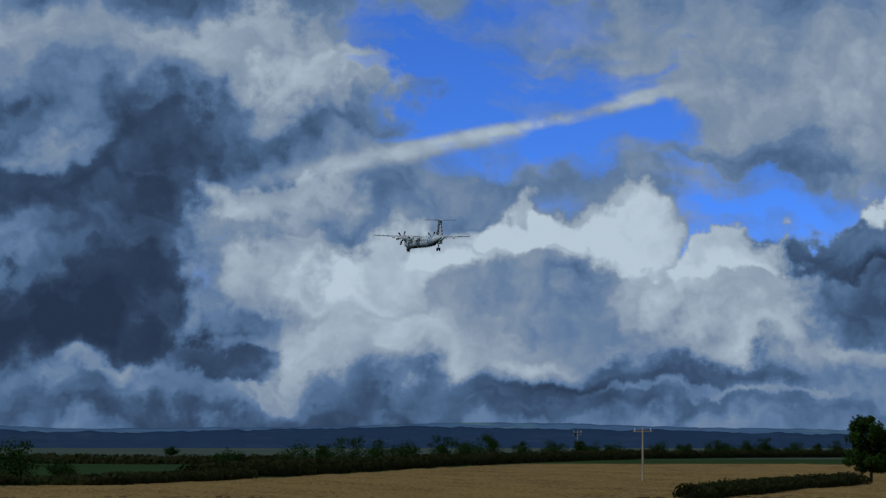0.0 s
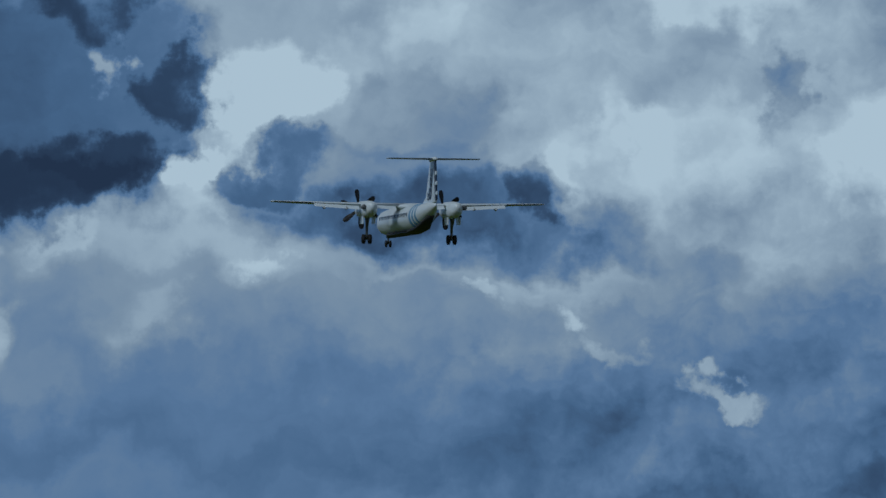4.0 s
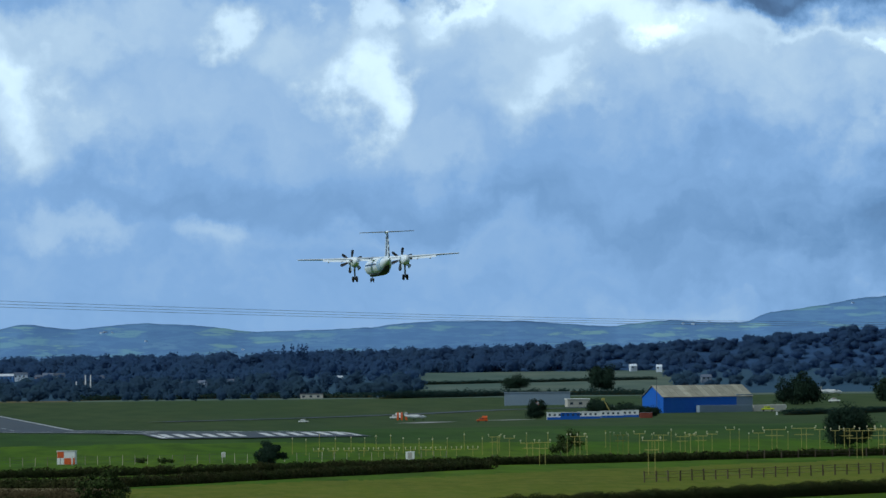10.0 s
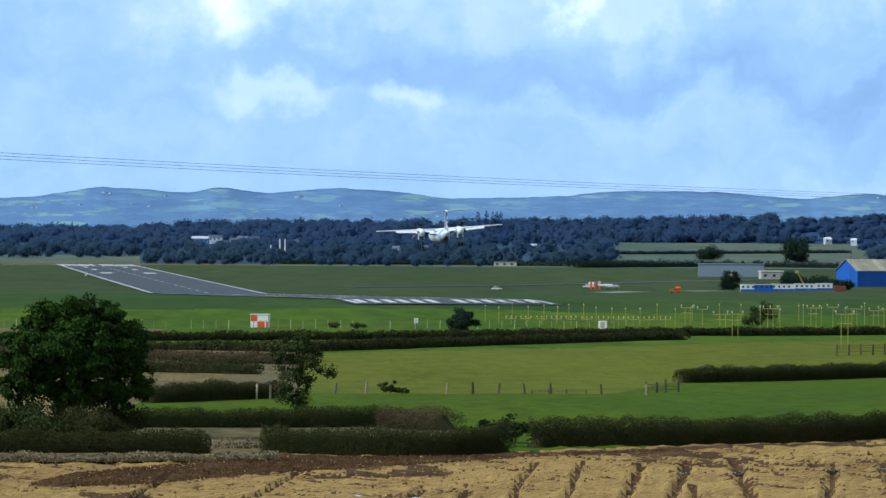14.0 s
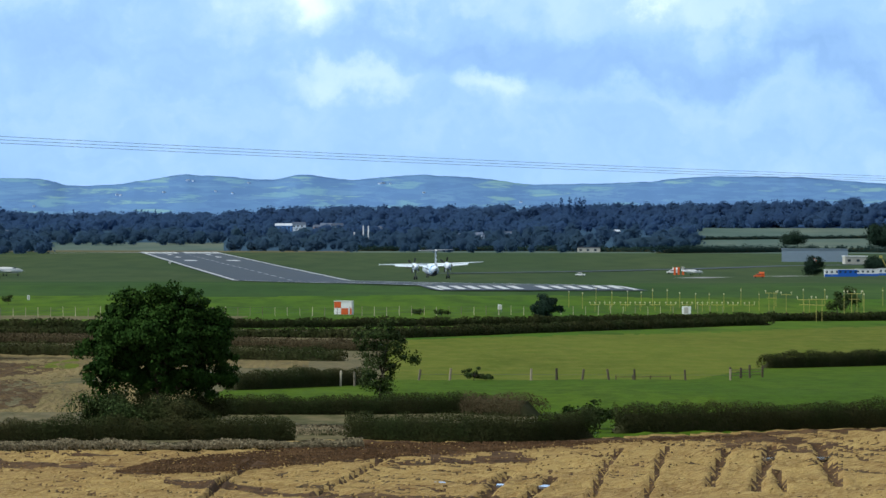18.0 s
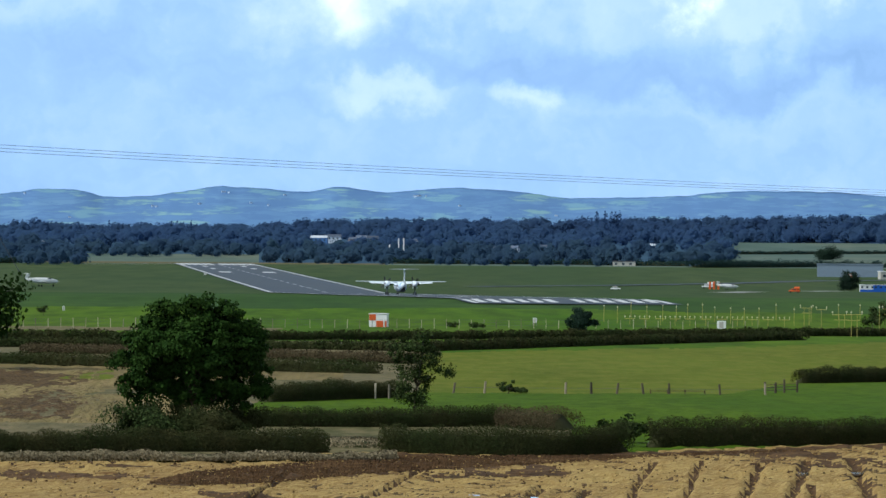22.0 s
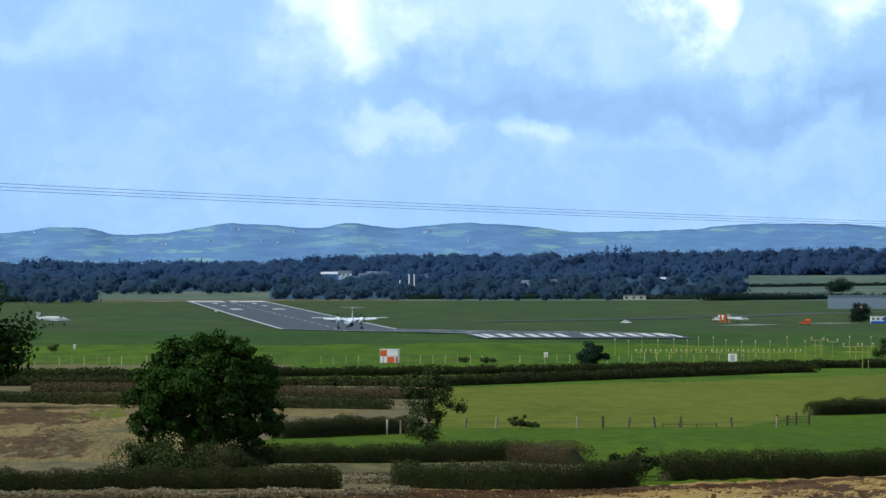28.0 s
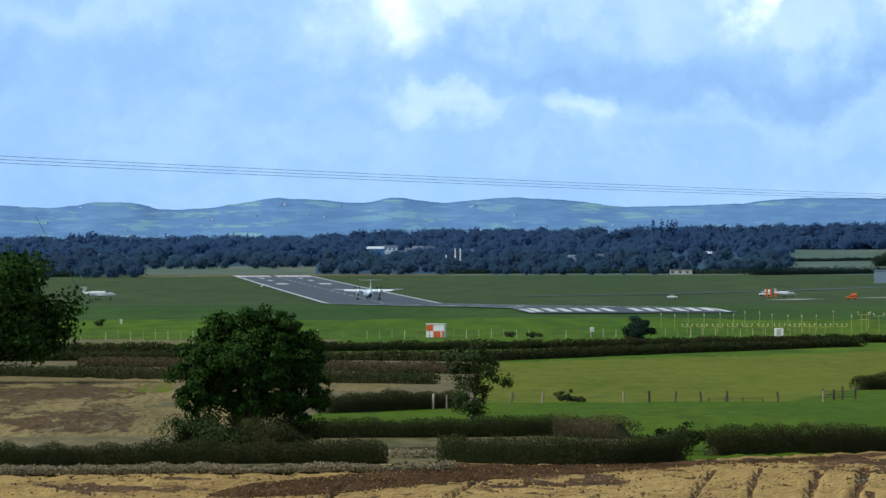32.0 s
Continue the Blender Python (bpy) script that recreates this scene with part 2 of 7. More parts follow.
cloud(1651, 710, 34, 90, 0.288, 0.6)
cloud(1546, 540, 120, 34, 0.176, 0.72)
cloud(1606, 470, 70, 40, 0.128, 0.85)
cloud(1106, 550, 110, 34, 0.16, 0.72)
cloud(966, 620, 160, 26, 0.096, 0.85)
cloud(806, 590, 260, 70, 0.08, 0.85)
cloud(511, 620, 38, 56, 0.24, 0.6)
cloud(536, 480, 56, 70, 0.176, 0.72)
cloud(271, 605, 50, 46, 0.208, 0.72)
cloud(396, 555, 60, 40, 0.144, 0.84)
cloud(186, 630, 130, 50, 0.08, 0.85)
cloud(326, 650, 60, 30, -0.027, 0.85)
cloud(166, 500, 90, 60, 0.048, 0.85)
cloud(646, 540, 50, 60, -0.024, 0.85)
cloud(406, 430, 70, 60, -0.017, 0.85)
cloud(1156, 450, 200, 60, 0.04, 0.85)
cloud(1356, 440, 160, 60, 0.048, 0.85)
settle()
cloud(456, 300, 420, 34, -0.031, 0.85)
cloud(1006, 255, 500, 26, -0.031, 0.85)
cloud(1406, 190, 400, 40, -0.024, 0.85)
cloud(1506, 310, 300, 50, -0.017, 0.85)
cloud(281, 215, 70, 34, 0.072, 0.85)
cloud(606, 200, 350, 34, 0.04, 0.85)
cloud(1006, 170, 300, 30, 0.032, 0.85)
cloud(-83, 576, 90, 60, 0.198, 0.63)
cloud(-73, 481, 60, 36, 0.144, 0.63)
cloud(57, 616, 90, 50, 0.126, 0.72)
cloud(257, 596, 50, 36, 0.126, 0.72)
cloud(167, 586, 60, 40, 0.045, 0.85)
cloud(1337, 616, 130, 30, -0.042, 0.72)
cloud(1027, 566, 70, 36, 0.09, 0.72)
cloud(847, 496, 60, 60, 0.054, 0.85)
cloud(107, 346, 200, 60, -0.017, 0.85)
cloud(317, 311, 160, 40, -0.021, 0.72)
cloud(17, 246, 130, 30, 0.054, 0.85)
cloud(-13, 376, 70, 50, 0.036, 0.85)
cloud(-88, 464, 120, 70, 0.208, 0.66)
cloud(-158, 499, 80, 60, 0.096, 0.76)
cloud(512, 474, 60, 60, 0.224, 0.66)
cloud(-8, 239, 70, 34, 0.096, 0.76)
cloud(262, 227, 70, 28, 0.096, 0.76)
cloud(496, 459, 1000, 120, 0.064, 0.85)
cloud(842, 479, 60, 40, 0.08, 0.76)
cloud(212, 349, 300, 40, -0.024, 0.85)
cloud(-142, 238, 70, 22, 0.03, 0.85)
cloud(518, 213, 240, 26, 0.036, 0.85)
cloud(598, 273, 330, 36, -0.021, 0.85)
cloud(208, 318, 130, 50, -0.015, 0.85)
cloud(-482, 308, 160, 56, -0.018, 0.85)
cloud(-112, 393, 120, 40, 0.084, 0.85)
cloud(-622, 393, 120, 44, 0.066, 0.85)
cloud(-502, 453, 80, 60, 0.048, 0.85)
cloud(648, 393, 60, 36, 0.108, 0.85)
cloud(728, 343, 50, 50, 0.048, 0.85)
cloud(268, 443, 260, 40, 0.03, 0.85)
cloud(-432, 223, 140, 40, 0.018, 0.85)
cloud(-82, 163, 600, 24, 0.018, 0.85)
cloud(-632, 183, 200, 40, -0.009, 0.85)

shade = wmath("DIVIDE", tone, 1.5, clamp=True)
ramp = wnode("ShaderNodeValToRGB", shade)
stops = ((0.0, (0.075, 0.115, 0.21)), (0.18, (0.105, 0.165, 0.29)), (0.30, (0.165, 0.265, 0.455)), (0.40, (0.275, 0.45, 0.745)),
         (0.50, (0.43, 0.64, 0.99)), (0.66, (0.81, 0.96, 1.14)), (1.0, (1.75, 1.9, 1.95)))
ramp.color_ramp.elements[0].position, ramp.color_ramp.elements[0].color = stops[0][0], (*stops[0][1], 1)
ramp.color_ramp.elements[1].position, ramp.color_ramp.elements[1].color = stops[-1][0], (*stops[-1][1], 1)
for place, colour in stops[1:-1]:
    ramp.color_ramp.elements.new(place).color = (*colour, 1)
high = wvec("NORMALIZE", wvec("MULTIPLY", ray, (1.0, 1.0, 7.0)))
heaven = wnode("ShaderNodeTexSky", high)
heaven.sky_type, heaven.sun_disc, heaven.sun_elevation, heaven.sun_rotation, heaven.ozone_density = "NISHITA", False, SUN_EL, SUN_AZ, 3.0
heaven = wvec("MULTIPLY", heaven.outputs[0], (0.20, 0.32, 0.60))
veil = wnoise(wvec("MULTIPLY", wvec("ADD", flat, wvec("MULTIPLY", push, (0.5, 0.5, 0.0))), (1.3, 6.0, 1.0)), 1.6, 6.0, 0.6)
thin = wmath("MULTIPLY", wmath("MAXIMUM", wmath("SUBTRACT", veil.outputs[0], 0.42), 0.0), -3.4)      # streaks of cirrus
seen = wmath("ADD", wmath("MULTIPLY_ADD", grain, 1.2, clear), thin, clamp=True)
both = wnode("ShaderNodeMix", seen)
both.data_type = "RGBA"
WL.new(ramp.outputs[0], both.inputs[6])
WL.new(heaven, both.inputs[7])
overcast = wnode("ShaderNodeMix", spread(RISE, 1.0, 2.4, 0.0, 1.0))        # unseen plain grey sheet overhead, added to take the blue out of skylight
overcast.data_type = "RGBA"
WL.new(both.outputs[2], overcast.inputs[6])
overcast.inputs[7].default_value = (0.46, 0.48, 0.50, 1)
ground_tint = spread(RISE, -0.6, 0.0, 0.25, 1.0)
back = wnode("ShaderNodeBackground", overcast.outputs[2], ground_tint)
WL.new(back.outputs[0], wnode("ShaderNodeOutputWorld").inputs[0])

sun = new("sun", bpy.data.lights.new("sun", "SUN"))
sun.data.energy, sun.data.angle, sun.data.color = 3.4, radians(0.6), (1.0, 0.95, 0.87)
sun.matrix_world = look((0, 0, 0), (-math.sin(SUN_AZ) * math.cos(SUN_EL), -math.cos(SUN_AZ) * math.cos(SUN_EL), -math.sin(SUN_EL)))


# ---- materials ----
def material(name, colour, rough=0.8, metal=0.0, fine=None, broad=None, bump=0.0, bump_scale=20.0, island=0.0, each=0.0, spec=0.3, stretch=(1, 1, 1), turn=0.0, glow=0.0):
    """A surface with two scales of variation: broad and fine are (scale, colour, amount)."""
    m = bpy.data.materials.new(name)
    m.use_nodes = True
    n, l = m.node_tree.nodes, m.node_tree.links
    body = n["Principled BSDF"]
    body.inputs["Roughness"].default_value, body.inputs["Metallic"].default_value = rough, metal
    body.inputs["Specular IOR Level"].default_value = spec
    place = n.new("ShaderNodeNewGeometry")
    scaled = n.new("ShaderNodeVectorMath")
    scaled.operation = "MULTIPLY"
    turned = n.new("ShaderNodeVectorRotate")
    turned.rotation_type = "Z_AXIS"
    turned.inputs["Angle"].default_value = radians(turn)
    l.new(place.outputs["Position"], turned.inputs["Vector"])
    l.new(turned.outputs[0], scaled.inputs[0])
    scaled.inputs[1].default_value = stretch
    base = n.new("ShaderNodeRGB")
    base.outputs[0].default_value = (*colour, 1)
    out = base.outputs[0]
    for layer in (broad, fine):
        if not layer:
            continue
        size, tint, amount = layer
        tex = n.new("ShaderNodeTexNoise")
        tex.inputs["Scale"].default_value, tex.inputs["Detail"].default_value = size, 5
        tex.inputs["Roughness"].default_value = 0.6
        l.new(scaled.outputs[0], tex.inputs["Vector"])
        cut = n.new("ShaderNodeMapRange")
        l.new(tex.outputs[0], cut.inputs[0])
        cut.inputs[1].default_value, cut.inputs[2].default_value, cut.inputs[4].default_value = 0.40, 0.66, amount
        mix = n.new("ShaderNodeMix")
        mix.data_type = "RGBA"
        l.new(cut.outputs[0], mix.inputs[0])
        l.new(out, mix.inputs[6])
        mix.inputs[7].default_value = (*tint, 1)
        out = mix.outputs[2]
    for amount, source in ((island, place.outputs["Random Per Island"]), (each, None)):
        if not amount:
            continue
        if source is None:
            source = n.new("ShaderNodeObjectInfo").outputs["Random"]
        cut = n.new("ShaderNodeMapRange")
        l.new(source, cut.inputs[0])
        cut.inputs[3].default_value, cut.inputs[4].default_value = 1 - amount, 1 + amount
        vary = n.new("ShaderNodeVectorMath")
        vary.operation = "SCALE"
        l.new(out, vary.inputs[0])
        l.new(cut.outputs[0], vary.inputs[3])
        out = vary.outputs[0]
    l.new(out, body.inputs["Base Color"])
    if glow:
        through_leaf = n.new("ShaderNodeBsdfTranslucent")
        l.new(out, through_leaf.inputs["Color"])
        blend = n.new("ShaderNodeMixShader")
        blend.inputs[0].default_value = glow
        l.new(body.outputs[0], blend.inputs[1])
        l.new(through_leaf.outputs[0], blend.inputs[2])
        l.new(blend.outputs[0], n["Material Output"].inputs[0])
    if bump:
        tex = n.new("ShaderNodeTexNoise")
        tex.inputs["Scale"].default_value, tex.inputs["Detail"].default_value = bump_scale, 6
        l.new(scaled.outputs[0], tex.inputs["Vector"])
        relief = n.new("ShaderNodeBump")
        relief.inputs["Strength"].default_value, relief.inputs["Distance"].default_value = bump, 1.2 / bump_scale
        l.new(tex.outputs[0], relief.inputs["Height"])
        l.new(relief.outputs[0], body.inputs["Normal"])
    return m


M = dict(
    stubble=material("stubble", (0.31, 0.205, 0.070), 0.95, broad=(0.13, (0.165, 0.090, 0.034), 0.95), fine=(2.2, (0.47, 0.35, 0.135), 0.7), bump=0.8, bump_scale=5, spec=0.05, stretch=(1.6, 0.16, 1), turn=20),
    mown=material("mown_grass", (0.056, 0.118, 0.010), 0.92, broad=(0.03, (0.096, 0.150, 0.014), 0.9), fine=(0.3, (0.034, 0.066, 0.012), 0.7), bump=0.3, bump_scale=1.0, spec=0.02, stretch=(0.7, 0.10, 1)),
    dry=material("dull_airfield_grass", (0.046, 0.074, 0.030), 0.92, broad=(0.012, (0.066, 0.088, 0.036), 0.9), fine=(0.10, (0.032, 0.056, 0.024), 0.7), spec=0.02, stretch=(0.7, 0.10, 1)),
    fallow=material("fallow_stubble", (0.235, 0.175, 0.078), 0.95, broad=(0.16, (0.110, 0.086, 0.040), 0.95), fine=(1.3, (0.17, 0.140, 0.055), 0.85), bump=0.9, bump_scale=1.6, spec=0.05, stretch=(0.9, 0.14, 1)),
    soil=material("soil", (0.082, 0.045, 0.020), 0.95, broad=(0.3, (0.15, 0.088, 0.040), 0.7), fine=(1.6, (0.030, 0.018, 0.010), 0.7), bump=0.8, bump_scale=2.0, spec=0.1, stretch=(0.7, 0.4, 1)),
    lush=material("lush_grass", (0.055, 0.104, 0.006), 0.9, broad=(0.10, (0.084, 0.130, 0.008), 0.8), fine=(0.8, (0.036, 0.068, 0.005), 0.8), bump=0.4, bump_scale=1.5, spec=0.03, stretch=(0.8, 0.25, 1)),
    pasture=material("pasture", (0.100, 0.128, 0.012), 0.9, broad=(0.06, (0.070, 0.095, 0.008), 0.85), fine=(0.6, (0.145, 0.148, 0.024), 0.75), bump=0.4, bump_scale=1.2, spec=0.03, stretch=(0.7, 0.16, 1)),
    airfield=material("airfield_grass", (0.032, 0.070, 0.019), 0.92, broad=(0.02, (0.058, 0.104, 0.024), 0.9), fine=(0.2, (0.026, 0.052, 0.017), 0.65), spec=0.02, stretch=(0.7, 0.12, 1)),
    rough=material("rough_grass", (0.105, 0.092, 0.045), 0.95, broad=(0.05, (0.055, 0.06, 0.02), 0.8), fine=(0.8, (0.22, 0.17, 0.09), 0.5), bump=0.5, bump_scale=2, spec=0.1, stretch=(0.7, 0.25, 1)),
    # Far fields and woodland floor have distance haze mixed in as a blue cast.
    farland=material("haze_tinted_far_fields", (0.085, 0.125, 0.105), 0.95, broad=(0.006, (0.135, 0.155, 0.115), 0.9), fine=(0.03, (0.05, 0.085, 0.075), 0.6), spec=0.05, stretch=(1, 0.3, 1)),
    woodfloor=material("haze_blue_woodland_floor", (0.046, 0.086, 0.140), 0.95, broad=(0.006, (0.056, 0.098, 0.135), 0.8), fine=(0.03, (0.044, 0.082, 0.138), 0.6), spec=0.0, stretch=(1, 0.3, 1)),
    tilled=material("tilled_earth", (0.088, 0.056, 0.024), 0.95, broad=(0.5, (0.150, 0.098, 0.044), 0.8), fine=(2.0, (0.040, 0.030, 0.022), 0.8), bump=0.9, bump_scale=2.0, spec=0.05, stretch=(0.8, 0.25, 1)),
    dark=material("dark_hedge_core", (0.035, 0.04, 0.015), 0.95, broad=(0.1, (0.07, 0.06, 0.03), 0.7), fine=(1, (0.02, 0.024, 0.01), 0.6), spec=0.1),
)


# ---- mesh helpers ----
def sheet(name, verts, faces, mats, index=None, smooth=False):
    me = bpy.data.meshes.new(name)
    verts, faces = np.asarray(verts, np.float32), np.asarray(faces, np.int32)
    k = faces.shape[1]
    me.vertices.add(len(verts))
    me.vertices.foreach_set("co", verts.ravel())
    me.loops.add(faces.size)
    me.loops.foreach_set("vertex_index", faces.ravel())
    me.polygons.add(len(faces))
    me.polygons.foreach_set("loop_start", np.arange(len(faces), dtype=np.int32) * k)
    for m in mats:
        me.materials.append(m)
    if index is not None:
        me.polygons.foreach_set("material_index", np.asarray(index, np.int32))
    if smooth:
        me.polygons.foreach_set("use_smooth", np.ones(len(faces), bool))
    me.update(calc_edges=True)
    me.validate()
    return me


def part(name, bm, mat, parent, label="", smooth=False):
    me = bpy.data.meshes.new(name)
    bmesh.ops.recalc_face_normals(bm, faces=bm.faces)
    bm.to_mesh(me)
    bm.free()
    me.materials.append(mat)
    if smooth:
        me.polygons.foreach_set("use_smooth", np.ones(len(me.polygons), bool))
    ob = new(name, me)
    ob.parent = parent
    if label:
        ob["label"] = label
    return ob


def box(bm, x, y, z, sx, sy, sz, turn=None, bevel=0.0):
    made = bmesh.ops.create_cube(bm, size=1, matrix=Matrix.Translation((x, y, z)) @ (turn or Matrix()) @ Matrix.Diagonal((sx, sy, sz, 1)))
    if bevel:
        edges = list({e for v in made["verts"] for e in v.link_edges})
        bmesh.ops.bevel(bm, geom=edges, offset=bevel, segments=1, affect="EDGES")
    return bm


def rod(bm, a, b, r0, r1=None, n=8):
    a, b = Vector(a), Vector(b)
    r1 = r0 if r1 is None else r1
    m = Matrix.Translation((a + b) / 2) @ (b - a).to_track_quat("Z", "Y").to_matrix().to_4x4()
    bmesh.ops.create_cone(bm, cap_ends=True, segments=n, radius1=r0, radius2=r1, depth=(b - a).length, matrix=m)
    return bm


def loft(bm, rings, n=24, power=2.0):
    """Rings (y, centre x, centre z, half width, half height) joined to a closed skin."""
    loops = []
    for y, cx, cz, rx, rz in rings:
        loop = []
        for i in range(n):
            a = 2 * math.pi * i / n
            c, s = math.cos(a), math.sin(a)
            loop.append(bm.verts.new((cx + rx * math.copysign(abs(c) ** (2 / power), c), y, cz + rz * math.copysign(abs(s) ** (2 / power), s))))
        loops.append(loop)
    for p, q in zip(loops, loops[1:]):
        for i in range(n):
            bm.faces.new((p[i], p[(i + 1) % n], q[(i + 1) % n], q[i]))
    bm.faces.new(loops[0])
    bm.faces.new(loops[-1])
    return bm


def slab(bm, sections):
    """Wing-like skin: sections (x, y of leading edge, y of trailing edge, z, thickness)."""
    shape = ((0.0, 0.0), (0.06, 0.42), (0.3, 0.55), (0.65, 0.36), (1.0, 0.02), (0.65, -0.30), (0.3, -0.42), (0.06, -0.32))
    loops = [[bm.verts.new((x, lead + (trail - lead) * f, z + th * g)) for f, g in shape] for x, lead, trail, z, th in sections]
    for p, q in zip(loops, loops[1:]):
        for i in range(8):
            bm.faces.new((p[i], p[(i + 1) % 8], q[(i + 1) % 8], q[i]))
    bm.faces.new(loops[0])
    bm.faces.new(loops[-1])
    return bm


def thing(name, label, category, m=None, group="", kind=""):
    ob = new(name)
    ob.matrix_world = m or Matrix()
    return tagged(ob, label, category, group, kind)


# ---- lie of the land ----
NEAR_R = np.array([0, 60, 150, 250, 330, 370, 430, 520, 600, 700, 850, 1000, 1150, 1240, 1270, 1400, 1700, 2150, 2600, 3260, 3420, 3600, 3900, 4200, 4500, 4960.0])
NEAR_D = np.array([0, 0, 0, 542, 442, 387, 312, 272, 243, 212, 184, 165, 137, 128, 121, 118.5, 116, 112, 87, 62, 60, 54, 41, 28, 18, 10.0])
LEFT_Z = EYE - NEAR_R * np.tan(NEAR_D * STEP)
LEFT_Z[0], LEFT_Z[1], LEFT_Z[2] = 19.0, 16.0, 11.4
HILL_R = np.array([0, 60, 150, 300, 400, 500, 600, 800, 1000, 1300, 1800, 2500, 4960.0])
HILL_D = np.array([0, 0, 0, 130, 97, 77, 60, 43, 31, 23, 17, 12, 8.0])
RIGHT_Z = EYE - HILL_R * np.tan(HILL_D * STEP)
RIGHT_Z[0], RIGHT_Z[1], RIGHT_Z[2] = 19.0, 18.2, 17.3


def smooth_step(x, a, b):
    t = np.clip((x - a) / (b - a), 0, 1)
    return t * t * (3 - 2 * t)


def land(b, r):
    """Height of the ground at a bearing and range."""
    k = smooth_step(np.asarray(b, float), 1750, 2600)
    return np.interp(r, NEAR_R, LEFT_Z) * (1 - k) + np.interp(r, HILL_R, RIGHT_Z) * k


def compass(b):
    """A bearing in radians; the high field on the right lies further round the hill."""
    return (b + 420 * smooth_step(b, 2600, 3300)) * STEP


def spot(b, r, lift=0.0):
    """The point on the ground at a bearing and range."""
    a = float(compass(b))
    return Vector((r * math.sin(a), r * math.cos(a), float(land(b, r)) + lift))


SCAN = np.geomspace(150, 4950, 3000)


def reach(b, dip):
    """The range at which the ground comes up to a dip below eye level."""
    d = np.arctan((EYE - land(b, SCAN)) / SCAN) / STEP
    return float(SCAN[np.argmax(d <= dip)]) if (d <= dip).any() else 4900.0


def on(b, dip, lift=0.0):
    return spot(b, reach(b, dip), lift)


def facing(p, turn=0.0):
    """A pose on p whose +y points away from the viewpoint, turned clockwise by some degrees."""
    return pose(p.x, p.y, p.z, 0, 0, -math.degrees(math.atan2(p.x, p.y)) - turn)


# ---- ground ----
def ripple(x, y, seed):
    """Cheap rolling noise, about -1 to 1."""
    g = np.random.RandomState(seed)
    out = np.zeros_like(x)
    for k in range(7):
        a, f, p = g.uniform(0, math.pi), 2.0 ** (k * 0.55), g.uniform(0, 6.28)
        out += np.sin((x * math.cos(a) + y * math.sin(a)) * f + p + 1.3 * np.sin((y * math.cos(a) - x * math.sin(a)) * f * 0.7 + 2 * p)) / (1 + 0.7 * k)
    return out / 2.6


def field_edge(b):
    """Dip of the far edge of the stubble field below the viewpoint."""
    near = np.interp(b, [-1600, -784, -384, 0, 422, 990, 1376, 2000], [408, 404, 401, 393, 388, 363, 336, 296])
    high = np.interp(b, [3350, 3566, 4066, 4350, 4696, 5100, 5850], [82, 76, 60, 42, 28, 25, 25])
    k = smooth_step(b, 2200, 3000)
    return near * (1 - k) + high * k


RUTS = [([(667, 408), (650, 440), (636, 474)], 7), ([(748, 400), (732, 436), (716, 480)], 8), ([(752, 446), (768, 480)], 6), ([(826, 398), (838, 426), (864, 470)], 9),
        ([(284, 449), (242, 486), (220, 515)], 9), ([(360, 458), (302, 501), (280, 530)], 8), ([(1000, 404), (1004, 424), (990, 470)], 8), ([(1092, 396), (1100, 420), (1126, 460)], 9), ([(975, 396), (966, 412)], 7),
        ([(-160, 424), (-230, 470), (-280, 520)], 6), ([(60, 425), (10, 455), (-60, 490)], 6), ([(480, 405), (450, 440), (430, 490)], 5), ([(560, 402), (545, 440), (520, 500)], 5)]


